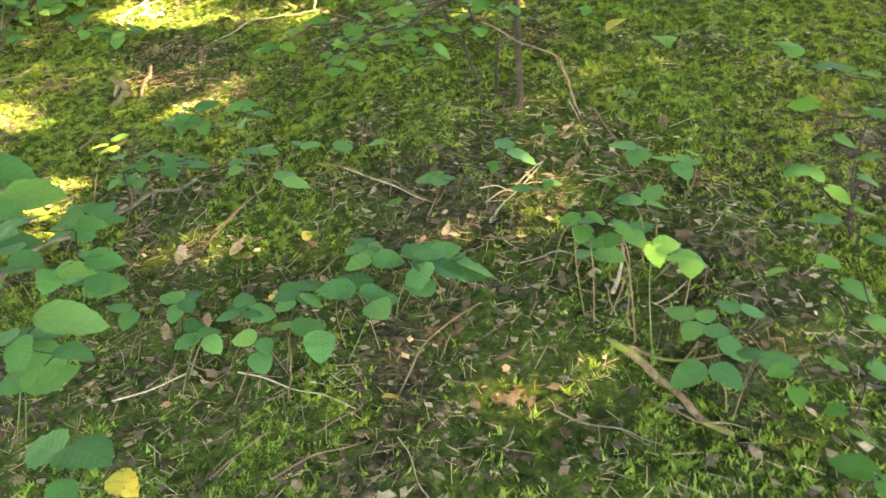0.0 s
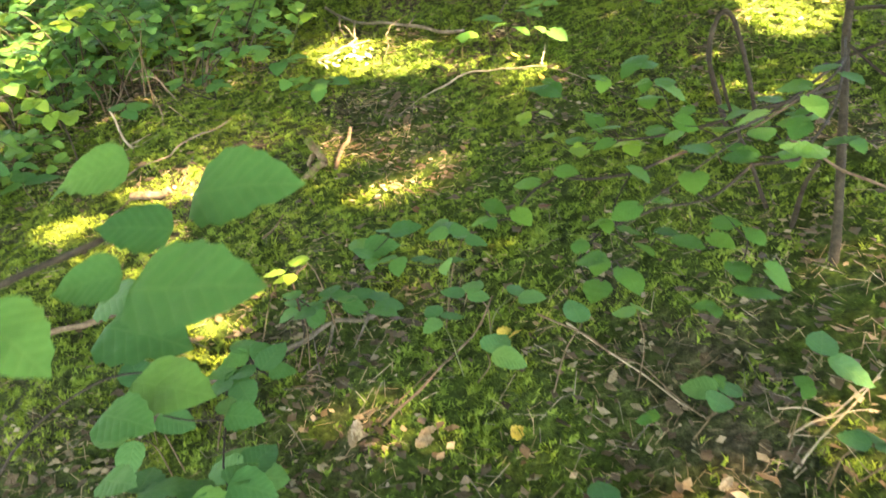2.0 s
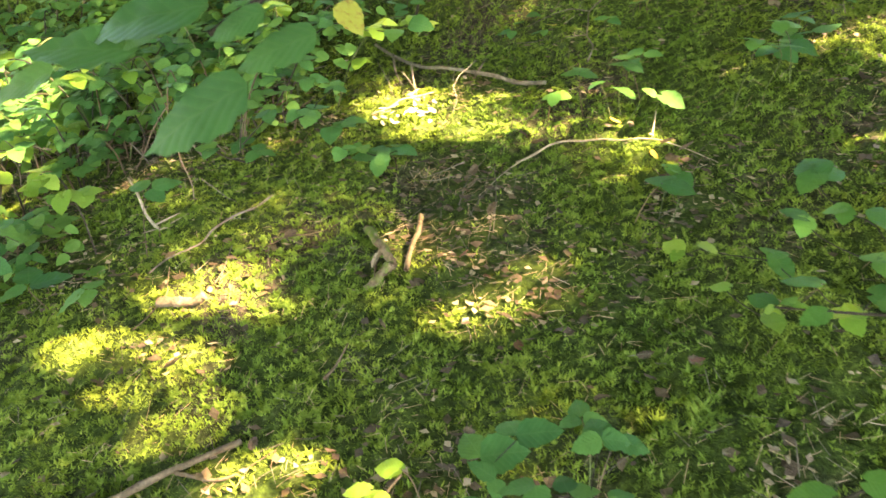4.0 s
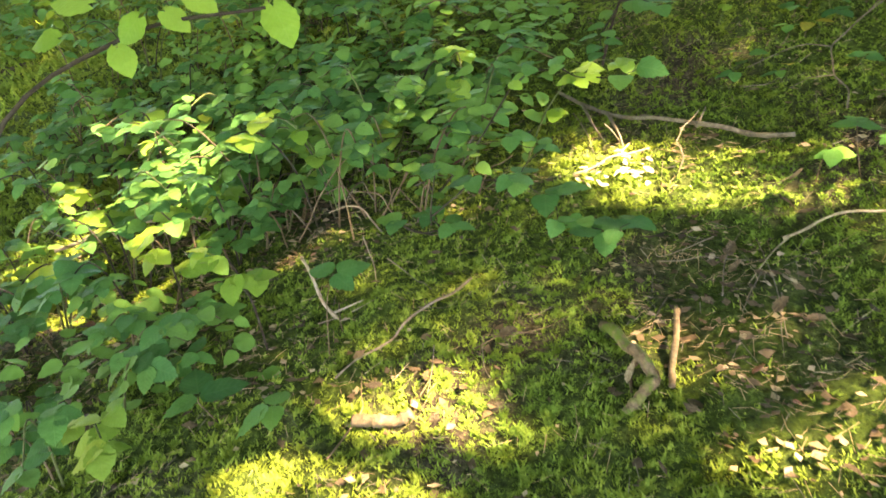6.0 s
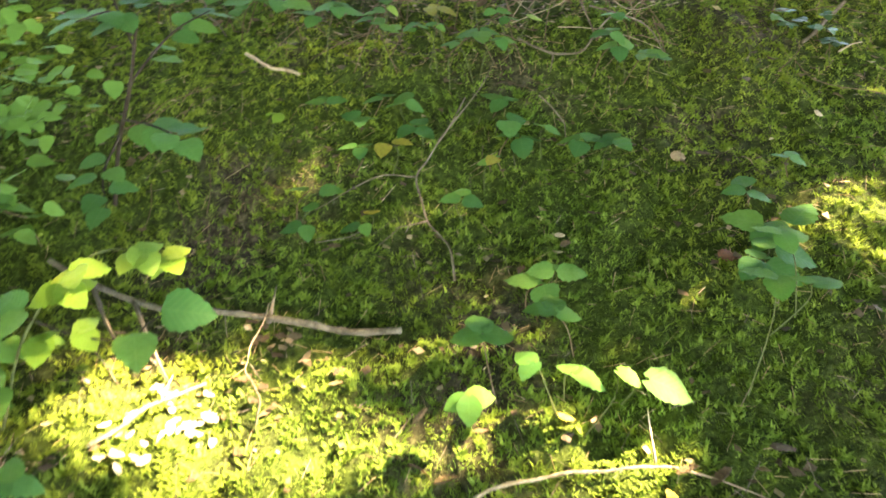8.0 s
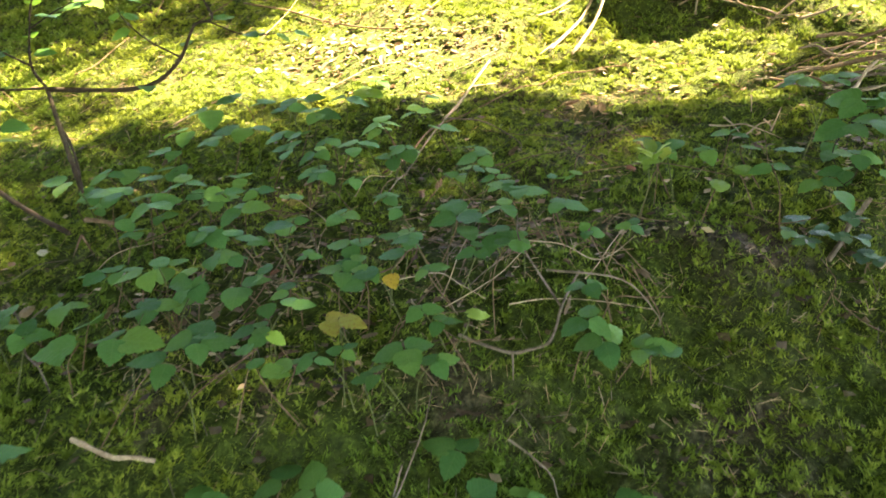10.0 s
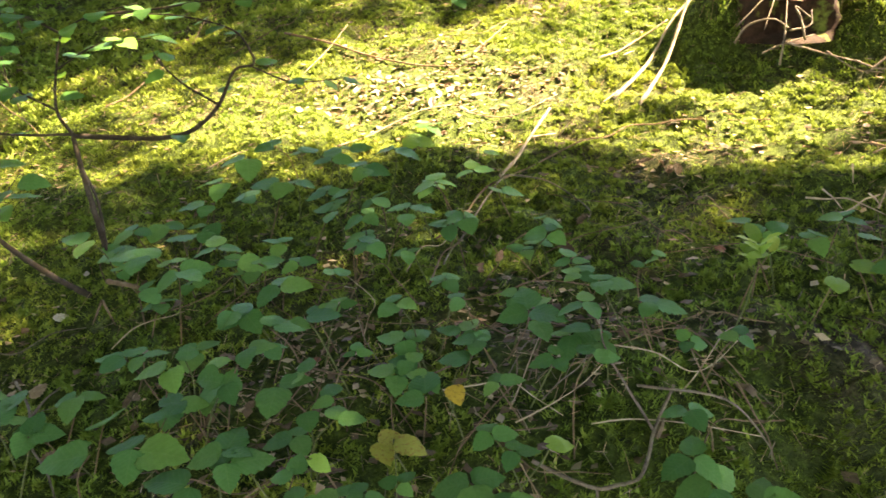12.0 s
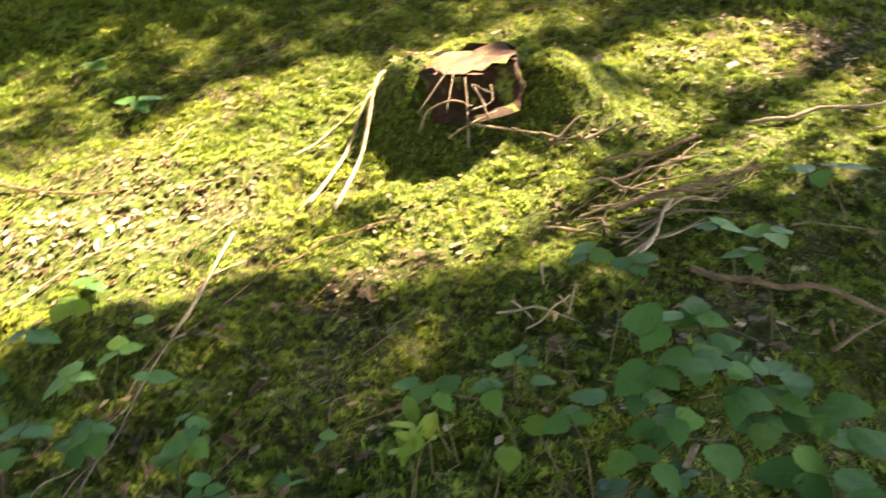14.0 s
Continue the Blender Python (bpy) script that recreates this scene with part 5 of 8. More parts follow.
shoot("bramble", 0.069, 6.642, 0.15, 65, 0.091, 3)
shoot("bramble", 0.131, 6.705, 0.15, -22, 0.081, 2)
shoot("bramble", 0.275, 6.605, 0.15, 72, 0.102, 3)
shoot("bramble", 0.129, 6.469, 0.15, -23, 0.096, 2)
shoot("bramble", 0.218, 6.190, 0.15, 60, 0.095, 3)
shoot("bramble", 0.072, 6.372, 0.15, 84, 0.074, 2)
shoot("bramble", 0.087, 6.230, 0.15, 177, 0.071, 3)
shoot("bramble", 0.007, 6.305, 0.15, 138, 0.072, 2)
shoot("bramble", 0.181, 6.114, 0.15, -105, 0.065, 1)
shoot("bramble", 0.463, 6.350, 0.15, 75, 0.074, 3)
shoot("bramble", 0.540, 6.407, 0.15, 61, 0.071, 1)
shoot("bramble", 0.332, 6.341, 0.15, 78, 0.078, 3)
shoot("bramble", 0.484, 6.189, 0.15, -25, 0.075, 2)
shoot("bramble", -0.387, 6.366, 0.15, 84, 0.088, 3)
shoot("bramble", -0.532, 6.293, 0.15, 154, 0.104, 3)
shoot("bramble", -0.431, 6.170, 0.15, -65, 0.095, 3)
shoot("bramble", -0.327, 6.239, 0.15, 82, 0.083, 3)
shoot("bramble", -0.286, 6.158, 0.15, -26, 0.080, 2)
shoot("bramble", -0.676, 6.429, 0.15, 141, 0.089, 2)
shoot("bramble", -0.228, 6.113, 0.15, -7, 0.066, 2)
shoot("bramble", -0.128, 6.065, 0.15, 82, 0.058, 3)
shoot("bramble", -0.055, 5.954, 0.15, 12, 0.056, 2)
shoot("bramble", -0.062, 5.838, 0.15, 85, 0.049, 3)
shoot("bramble", -0.195, 5.942, 0.15, -26, 0.086, 3)
shoot("bramble", -0.284, 5.717, 0.21, -101, 0.067, 2)
shoot("bramble", -0.232, 5.734, 0.21, -26, 0.067, 2)
shoot("bramble", -0.153, 5.717, 0.21, -26, 0.078, 1)
shoot("bramble", -0.444, 5.699, 0.21, 168, 0.085, 2)
shoot("bramble", -0.413, 5.703, 0.21, 89, 0.065, 1)
shoot("bramble", -0.351, 5.745, 0.15, 94, 0.067, 2)
shoot("bramble", -0.342, 5.693, 0.15, 155, 0.065, 3)
shoot("bramble", -0.234, 5.649, 0.15, -111, 0.094, 2)
shoot("bramble", -0.174, 5.641, 0.15, 58, 0.059, 2)
shoot("bramble", -0.187, 5.556, 0.15, -91, 0.061, 1)
shoot("bramble", -0.129, 5.546, 0.15, 100, 0.059, 2)
shoot("bramble", -0.141, 5.478, 0.15, -24, 0.061, 2)
shoot("bramble", -0.596, 5.705, 0.15, 94, 0.104, 1)
shoot("bramble", -0.531, 5.587, 0.15, 3, 0.101, 3)
shoot("bramble", -0.612, 5.610, 0.15, 168, 0.114, 1)
shoot("bramble", -0.463, 5.627, 0.15, 64, 0.064, 2)
shoot("bramble", -0.358, 5.510, 0.15, 79, 0.080, 3)
shoot("bramble", -0.420, 5.454, 0.15, 157, 0.091, 2)
shoot("bramble", -0.355, 5.466, 0.15, 2, 0.083, 3)
shoot("bramble", -0.236, 5.373, 0.15, 54, 0.055, 2)
shoot("bramble", -0.240, 5.337, 0.15, -23, 0.064, 2)
shoot("bramble", 0.060, 5.495, 0.15, 142, 0.048, 2)
shoot("bramble", 0.150, 5.487, 0.15, 155, 0.073, 1)
shoot("yellow", 0.093, 5.444, 0.15, -93, 0.053, 1)
shoot("yellow", -0.074, 5.403, 0.15, -95, 0.059, 2)
shoot("yellow", -0.045, 5.383, 0.15, -46, 0.066, 1)
shoot("bramble", 0.189, 5.779, 0.15, 25, 0.053, 4)
shoot("bramble", 0.062, 6.050, 0.15, -67, 0.065, 3)
shoot("bramble", -0.061, 5.646, 0.15, 85, 0.039, 3)
shoot("bramble", 0.314, 5.570, 0.15, 73, 0.087, 3)
shoot("bramble", 0.469, 5.637, 0.15, 32, 0.060, 4)
shoot("bramble", 0.492, 5.573, 0.15, -27, 0.067, 3)
shoot("bramble", 0.425, 5.514, 0.15, 171, 0.066, 3)
shoot("bramble", 0.542, 5.447, 0.15, -26, 0.064, 3)
shoot("bramble", 0.176, 5.414, 0.15, -25, 0.051, 3)
shoot("bramble", 0.183, 5.528, 0.15, 140, 0.053, 3)
shoot("bramble", 0.130, 5.328, 0.15, 70, 0.058, 3)
shoot("bramble", 0.070, 5.279, 0.15, -100, 0.083, 3)
shoot("bramble", 0.156, 5.281, 0.15, -23, 0.048, 3)
shoot("young", 0.220, 5.266, 0.15, -11, 0.049, 1)
shoot("bramble", 0.313, 5.427, 0.15, 170, 0.052, 3)
shoot("bramble", 0.366, 5.385, 0.15, -25, 0.060, 2)
shoot("young", -0.201, 5.391, 0.15, -23, 0.044, 1)
shoot("bramble", 0.498, 5.244, 0.15, -100, 0.059, 3)
shoot("bramble", 0.457, 5.163, 0.15, -179, 0.075, 3)
shoot("bramble", 0.466, 5.119, 0.15, -98, 0.074, 3)
shoot("bramble", 0.526, 5.069, 0.15, -22, 0.066, 3)
shoot("bramble", 0.548, 5.032, 0.15, 0, 0.057, 2)
shoot("bramble", 0.562, 5.346, 0.15, -25, 0.044, 3)
shoot("bramble", 0.669, 5.326, 0.15, 54, 0.045, 3)
shoot("bramble", 0.512, 5.954, 0.15, -27, 0.061, 2)
shoot("bramble", 0.606, 5.608, 0.15, -27, 0.045, 2)
shoot("bramble", -0.831, 5.846, 0.15, 76, 0.102, 3)
shoot("bramble", -0.876, 5.764, 0.15, 168, 0.086, 3)
shoot("bramble", -0.847, 5.800, 0.15, 155, 0.105, 3)
shoot("bramble", -0.902, 5.728, 0.15, 168, 0.075, 2)
shoot("bramble", -0.990, 6.057, 0.15, 103, 0.087, 2)
shoot("bramble", -0.903, 5.953, 0.15, -25, 0.068, 2)
shoot("bramble", -0.756, 5.758, 0.15, -25, 0.072, 2)
shoot("bramble", -0.059, 5.309, 0.15, 48, 0.045, 3)
shoot("bramble", -0.004, 5.249, 0.15, 146, 0.053, 3)
shoot("bramble", 0.117, 5.208, 0.15, 1, 0.053, 3)
shoot("bramble", -0.123, 5.300, 0.15, 87, 0.055, 3)
spray("bramble_bush", "dark green raspberry bush with large toothed leaves", "bramble", up(1.707, 5.393, -0.01), [
    ("bramble", 1.219, 5.249, 0.30, 165, 0.083, 2),
    ("bramble", 1.283, 5.210, 0.30, -120, 0.081, 3),
    ("bramble", 1.167, 5.322, 0.21, 135, 0.075, 1),
    ("bramble", 1.222, 5.290, 0.21, -45, 0.066, 3),
    ("bramble", 1.205, 5.233, 0.21, 151, 0.066, 3),
    ("bramble", 1.123, 5.225, 0.21, -150, 0.064, 2),
    ("bramble", 1.148, 5.191, 0.21, -106, 0.070, 1),
    ("bramble", 1.183, 5.170, 0.30, -44, 0.062, 3),
    ("bramble", 1.194, 5.097, 0.30, -134, 0.089, 1),
    ("bramble", 1.381, 5.281, 0.30, 40, 0.071, 3),
    ("bramble", 1.309, 5.301, 0.30, 116, 0.089, 3),
    ("bramble", 1.338, 5.223, 0.30, -45, 0.068, 3),
    ("bramble", 1.360, 5.156, 0.30, 87, 0.067, 3),
    ("bramble", 1.430, 5.114, 0.30, 120, 0.088, 2),
])
spray("bramble_bush", "dark green raspberry bush with large toothed leaves", "bramble", up(1.707, 5.393, -0.01), [
    ("bramble", 1.405, 5.036, 0.30, -147, 0.088, 2),
    ("bramble", 1.297, 5.131, 0.30, -43, 0.072, 3),
    ("bramble", 1.361, 5.037, 0.30, 153, 0.065, 3),
    ("bramble", 1.277, 4.990, 0.30, 124, 0.090, 3),
    ("bramble", 1.367, 4.962, 0.30, -26, 0.093, 2),
    ("bramble", 1.275, 4.919, 0.30, -101, 0.096, 2),
    ("bramble", 1.297, 5.075, 0.30, -144, 0.071, 3),
    ("bramble", 1.363, 5.092, 0.30, 18, 0.064, 3),
])
shoot("bramble", 1.515, 5.734, 0.16, 52, 0.077, 3)
shoot("bramble", 1.464, 5.529, 0.21, 0, 0.070, 3)
shoot("bramble", 1.761, 5.530, 0.21, 23, 0.075, 3)
shoot("bramble", 1.836, 5.445, 0.21, -12, 0.076, 3)
shoot("bramble", 1.728, 5.412, 0.21, 133, 0.062, 3)
shoot("bramble", 1.121, 5.380, 0.13, 54, 0.061, 3)
shoot("bramble", 2.248, 5.530, 0.16, -49, 0.090, 2)
shoot("bramble", 2.194, 5.544, 0.16, 109, 0.074, 2)
shoot("bramble", 1.148, 5.576, 0.13, 30, 0.066, 3)
shoot("bramble", 1.135, 5.521, 0.13, -47, 0.062, 1)
shoot("bramble", 1.057, 5.567, 0.13, -2, 0.062, 3)
shoot("young", 1.060, 5.445, 0.11, -46, 0.057, 1)
shoot("young", 0.999, 5.430, 0.11, -128, 0.056, 1)
shoot("bramble", 0.971, 5.635, 0.13, -1, 0.061, 3)
shoot("bramble", 0.951, 5.657, 0.13, 132, 0.061, 2)
shoot("bramble", 0.755, 5.758, 0.09, 64, 0.049, 2)
shoot("bramble", 0.509, 5.953, 0.09, 66, 0.049, 3)
shoot("bramble", 0.480, 6.913, 0.05, 33, 0.077, 3)
shoot("bramble", 0.974, 8.039, 0.05, 22, 0.121, 3)
shoot("bramble", 0.930, 8.701, 0.05, 29, 0.113, 3)
shoot("young", 0.396, 6.813, 0.05, -40, 0.076, 3)
shoot("pale", 0.863, 5.522, 0.16, 58, 0.072, 5)
shoot("pale", 0.850, 5.474, 0.16, 32, 0.065, 4)
shoot("pale", 0.819, 5.487, 0.16, 79, 0.057, 4)
shoot("ivy", 1.129, 5.294, 0.05, -6, 0.037, 4)
shoot("ivy", 1.164, 5.243, 0.05, 43, 0.039, 4)
shoot("ivy", 1.114, 5.236, 0.05, 162, 0.039, 4)
shoot("ivy", 1.252, 5.237, 0.05, -42, 0.040, 4)
shoot("ivy", 1.220, 5.159, 0.05, 47, 0.041, 4)
shoot("ivy", 1.212, 5.217, 0.05, 138, 0.037, 3)
shoot("ivy", 1.081, 5.273, 0.05, -42, 0.034, 3)
shoot("ivy", 1.242, 5.191, 0.05, 18, 0.035, 3)
shoot("ivy", 1.232, 5.133, 0.05, -40, 0.034, 3)
spray("linden_bush", "leafy young linden shoots beside the path", "seedling", up(1.75, 1.85, -0.01), [
    ("lime", 1.467, 1.609, 0.35, -178, 0.051, 2),
    ("lime", 1.545, 1.557, 0.35, -16, 0.042, 1),
    ("lime", 1.477, 1.537, 0.35, -52, 0.049, 1),
    ("lime", 1.451, 1.436, 0.35, 165, 0.055, 1),
    ("lime", 1.491, 1.391, 0.35, -15, 0.046, 1),
    ("lime", 1.501, 1.457, 0.35, 15, 0.048, 1),
    ("lime", 1.335, 1.369, 0.35, 165, 0.037, 1),
    ("lime", 1.399, 1.359, 0.35, 50, 0.045, 1),
    ("lime", 1.413, 1.302, 0.35, -32, 0.058, 1),
    ("lime", 1.246, 1.120, 0.35, -179, 0.038, 1),
    ("lime", 1.310, 1.122, 0.35, 33, 0.039, 1),
    ("lime", 1.246, 1.086, 0.35, -104, 0.037, 1),
    ("lime", 1.350, 1.084, 0.35, -13, 0.051, 1),
    ("lime", 1.286, 1.028, 0.35, 168, 0.031, 1),
])
spray("linden_bush", "leafy young linden shoots beside the path", "seedling", up(1.75, 1.85, -0.01), [
    ("lime", 1.275, 0.986, 0.35, -40, 0.042, 1),
    ("lime", 1.393, 1.158, 0.35, 71, 0.047, 1),
    ("lime", 1.687, 2.000, 0.35, 164, 0.063, 2),
    ("lime", 1.747, 1.954, 0.35, 21, 0.063, 2),
    ("lime", 1.656, 2.169, 0.35, 141, 0.067, 2),
    ("lime", 1.569, 1.840, 0.35, 143, 0.058, 1),
    ("lime", 1.569, 1.720, 0.35, -36, 0.055, 1),
    ("lime", 1.670, 1.786, 0.35, -16, 0.058, 2),
    ("lime", 1.625, 1.637, 0.35, 164, 0.054, 1),
    ("lime", 1.278, 0.929, 0.35, 155, 0.052, 1),
    ("lime", 1.284, 0.911, 0.35, -39, 0.052, 1),
])
spray("bramble_bush", "bramble with broad green and one yellow leaf by the path", "bramble", up(-0.62, 1.62, -0.01), [
    ("bramble", 0.059, 1.246, 0.35, 163, 0.119, 1),
    ("bramble", 0.059, 1.259, 0.35, -12, 0.120, 1),
    ("yellow", 0.179, 1.167, 0.35, -29, 0.074, 1),
    ("bramble", 0.086, 1.180, 0.35, -67, 0.067, 1),
    ("bramble", -0.175, 1.577, 0.35, 170, 0.108, 2),
    ("bramble", -0.085, 1.552, 0.35, -12, 0.093, 1),
    ("bramble", -0.094, 1.425, 0.35, 39, 0.123, 2),
    ("bramble", -0.282, 1.786, 0.35, 23, 0.120, 2),
    ("bramble", -0.173, 1.785, 0.35, 3, 0.090, 3),
    ("bramble", -0.123, 1.831, 0.35, -13, 0.091, 2),
    ("bramble", -0.327, 1.951, 0.35, 65, 0.099, 2),
    ("bramble", -0.207, 1.981, 0.35, 3, 0.083, 2),
])
shoot("bright", 0.070, 1.901, 0.13, 145, 0.069, 3)
shoot("bright", 0.170, 1.760, 0.13, -163, 0.071, 3)
shoot("bright", 0.261, 1.816, 0.13, 105, 0.074, 3)
shoot("bright", 0.308, 1.683, 0.13, -56, 0.073, 2)
shoot("bright", 0.382, 1.809, 0.13, 122, 0.069, 3)
shoot("bright", 0.496, 1.826, 0.13, 106, 0.068, 3)
shoot("bright", 0.547, 1.946, 0.13, 97, 0.071, 3)
shoot("bright", 0.686, 1.870, 0.13, 16, 0.096, 3)
shoot("bright", 0.764, 1.827, 0.13, -12, 0.106, 2)
shoot("bright", 0.678, 1.792, 0.13, -65, 0.087, 1)
shoot("bright", 0.570, 1.754, 0.13, -76, 0.078, 2)
shoot("bright", 1.098, 1.921, 0.10, 156, 0.070, 3)
shoot("bright", 1.099, 1.825, 0.10, -24, 0.080, 3)
shoot("bright", 1.188, 1.852, 0.10, 18, 0.072, 3)
shoot("bright", 1.278, 1.769, 0.10, -23, 0.079, 2)
shoot("bright", 1.254, 1.951, 0.10, 59, 0.075, 3)
shoot("bright", 1.366, 2.089, 0.10, 33, 0.081, 3)
shoot("bright", 1.284, 2.179, 0.10, 154, 0.080, 3)
shoot("bright", 0.982, 2.093, 0.10, 86, 0.065, 3)
shoot("bright", 1.287, 1.572, 0.10, 132, 0.073, 3)
shoot("bright", 1.299, 1.504, 0.10, -34, 0.071, 2)
shoot("bright", 1.272, 1.439, 0.10, -163, 0.083, 2)
shoot("bright", 1.362, 1.549, 0.10, 17, 0.062, 2)
shoot("bright", 1.355, 1.430, 0.10, -7, 0.075, 2)
shoot("bright", 0.741, 2.200, 0.10, 153, 0.078, 3)
shoot("bright", 0.919, 2.275, 0.10, -13, 0.092, 2)

BANK_PLANTS = [(-0.95, 5.45), (-0.15, 5.30), (0.50, 5.45), (0.62, 5.95), (0.25, 6.70), (-0.60, 6.60), (-1.05, 6.15)]
made = 0
while made < 62:
    x, y = RNG.uniform(-1.05, 0.62), RNG.uniform(5.30, 6.70)
    if inside(x, y, BANK_PLANTS):
        shoot(RNG.choice(("bramble", "bright", "bramble", "bright")), x, y, RNG.uniform(0.07, 0.17), RNG.uniform(0, 360), RNG.uniform(0.050, 0.078), RNG.choice((2, 3, 3, 3)))
        made += 1

# ---------------------------------------------------------------- fallen leaves
lone_leaf("fallen_leaf", "fallen yellow leaf curled on moss", "yellow", 0.293, 2.486, 106, 0.062)
lone_leaf("fallen_leaf", "fallen yellow leaf curled on moss", "yellow", 0.334, 2.230, 2, 0.061)
lone_leaf("fallen_leaf", "fallen yellow leaf curled on moss", "yellow", 0.282, 1.968, 16, 0.040)
lone_leaf("fallen_leaf", "crumpled brown dead leaf on moss", "brown", 0.342, 2.477, 75, 0.062)
lone_leaf("fallen_leaf", "crumpled brown dead leaf on moss", "brown", 1.413, 2.394, 69, 0.062)
lone_leaf("fallen_leaf", "crumpled brown dead leaf on moss", "brown", 0.590, 2.496, -13, 0.062)
lone_leaf("fallen_leaf", "crumpled brown dead leaf on moss", "brown", 1.165, 2.080, 83, 0.062)
lone_leaf("fallen_leaf", "crumpled brown dead leaf on moss", "brown", 0.650, 2.276, -44, 0.062)
lone_leaf("fallen_leaf", "crumpled brown dead leaf on moss", "brown", 1.103, 2.252, 21, 0.062)
lone_leaf("fallen_leaf", "crumpled brown dead leaf on moss", "brown", -0.157, 2.728, 107, 0.062)
lone_leaf("fallen_leaf", "crumpled brown dead leaf on moss", "brown", 0.469, 2.652, 19, 0.062)
lone_leaf("fallen_leaf", "crumpled brown dead leaf on moss", "brown", 1.328, 1.904, -5, 0.062)
lone_leaf("fallen_leaf", "crumpled brown dead leaf on moss", "brown", 1.137, 1.779, 28, 0.055)
lone_leaf("fallen_leaf", "curled tan dead leaf on moss", "tan", 0.535, 2.312, 87, 0.059)
lone_leaf("fallen_leaf", "curled tan dead leaf on moss", "tan", -0.010, 2.184, 111, 0.062)
lone_leaf("fallen_leaf", "curled tan dead leaf on moss", "tan", 0.135, 2.193, 18, 0.062)
lone_leaf("fallen_leaf", "curled tan dead leaf on moss", "tan", 0.128, 1.926, 97, 0.062)
lone_leaf("fallen_leaf", "curled tan dead leaf on moss", "tan", 0.021, 1.914, 109, 0.056)
lone_leaf("fallen_leaf", "curled tan dead leaf on moss", "tan", 0.745, 2.054, 64, 0.040)
lone_leaf("fallen_leaf", "curled tan dead leaf on moss", "tan", 1.121, 1.864, -32, 0.050)
lone_leaf("fallen_leaf", "curled tan dead leaf on moss", "tan", 0.414, 2.019, -9, 0.033)
lone_leaf("fallen_leaf", "curled tan dead leaf on moss", "tan", 0.821, 2.553, -12, 0.056)
lone_leaf("fallen_leaf", "curled tan dead leaf on moss", "tan", 1.115, 2.604, 9, 0.058)
lone_leaf("fallen_leaf", "fallen yellow leaf curled on moss", "yellow", 0.608, 1.601, -15, 0.062)
lone_leaf("fallen_leaf", "fallen yellow leaf curled on moss", "yellow", 0.336, 2.220, 12, 0.061)
lone_leaf("fallen_leaf", "fallen yellow leaf curled on moss", "yellow", 0.249, 2.513, -5, 0.062)
lone_leaf("fallen_leaf", "curled tan dead leaf on litter", "tan", -0.011, 2.172, 105, 0.062)
lone_leaf("fallen_leaf", "curled tan dead leaf on litter", "tan", 0.131, 2.181, 14, 0.062)
lone_leaf("fallen_leaf", "curled tan dead leaf on litter", "tan", 0.129, 1.908, 87, 0.062)
lone_leaf("fallen_leaf", "curled tan dead leaf on litter", "tan", 0.022, 1.902, 98, 0.062)
lone_leaf("fallen_leaf", "curled tan dead leaf on litter", "tan", 0.538, 2.295, 87, 0.061)
lone_leaf("fallen_leaf", "curled tan dead leaf on litter", "tan", 0.429, 1.413, -13, 0.062)
lone_leaf("fallen_leaf", "curled tan dead leaf on litter", "tan", 1.108, 1.860, -14, 0.050)
lone_leaf("fallen_leaf", "curled tan dead leaf on litter", "tan", 1.708, 2.152, 80, 0.062)
lone_leaf("fallen_leaf", "curled tan dead leaf on litter", "tan", -0.629, 3.395, 42, 0.062)
lone_leaf("fallen_leaf", "crumpled brown dead leaf in litter", "brown", 0.760, 1.618, -2, 0.062)
lone_leaf("fallen_leaf", "crumpled brown dead leaf in litter", "brown", 0.861, 1.614, -14, 0.062)
lone_leaf("fallen_leaf", "crumpled brown dead leaf in litter", "brown", 1.302, 1.271, 12, 0.062)
lone_leaf("fallen_leaf", "crumpled brown dead leaf in litter", "brown", 1.231, 1.277, 32, 0.059)
lone_leaf("fallen_leaf", "crumpled brown dead leaf in litter", "brown", 0.923, 1.498, -1, 0.062)
lone_leaf("fallen_leaf", "crumpled brown dead leaf in litter", "brown", 1.517, 1.579, 15, 0.062)
lone_leaf("fallen_leaf", "crumpled brown dead leaf in litter", "brown", 1.481, 1.506, 49, 0.062)
lone_leaf("fallen_leaf", "crumpled brown dead leaf in litter", "brown", 1.562, 1.453, -11, 0.062)
lone_leaf("fallen_leaf", "crumpled brown dead leaf in litter", "brown", 1.466, 1.286, 22, 0.062)
lone_leaf("fallen_leaf", "crumpled brown dead leaf in litter", "brown", 1.343, 1.251, -11, 0.059)
lone_leaf("fallen_leaf", "crumpled brown dead leaf in litter", "brown", 1.041, 1.239, 12, 0.056)
lone_leaf("fallen_leaf", "crumpled brown dead leaf in litter", "brown", 0.658, 2.571, -4, 0.062)
lone_leaf("fallen_leaf", "crumpled brown dead leaf in litter", "brown", 0.468, 2.696, -24, 0.062)
lone_leaf("fallen_leaf", "crumpled brown dead leaf on moss", "brown", -0.159, 3.028, -35, 0.062)
lone_leaf("fallen_leaf", "crumpled brown dead leaf on moss", "brown", -0.194, 3.197, -2, 0.062)
lone_leaf("fallen_leaf", "crumpled brown dead leaf on moss", "brown", 0.146, 2.734, -0, 0.062)
lone_leaf("fallen_leaf", "crumpled brown dead leaf on moss", "brown", 0.083, 2.896, 25, 0.047)
lone_leaf("fallen_leaf", "crumpled brown dead leaf on moss", "brown", -0.531, 3.172, 18, 0.062)
lone_leaf("fallen_leaf", "crumpled brown dead leaf on moss", "brown", -0.790, 3.028, 91, 0.062)
lone_leaf("fallen_leaf", "crumpled brown dead leaf on moss", "brown", -1.064, 2.919, 19, 0.062)
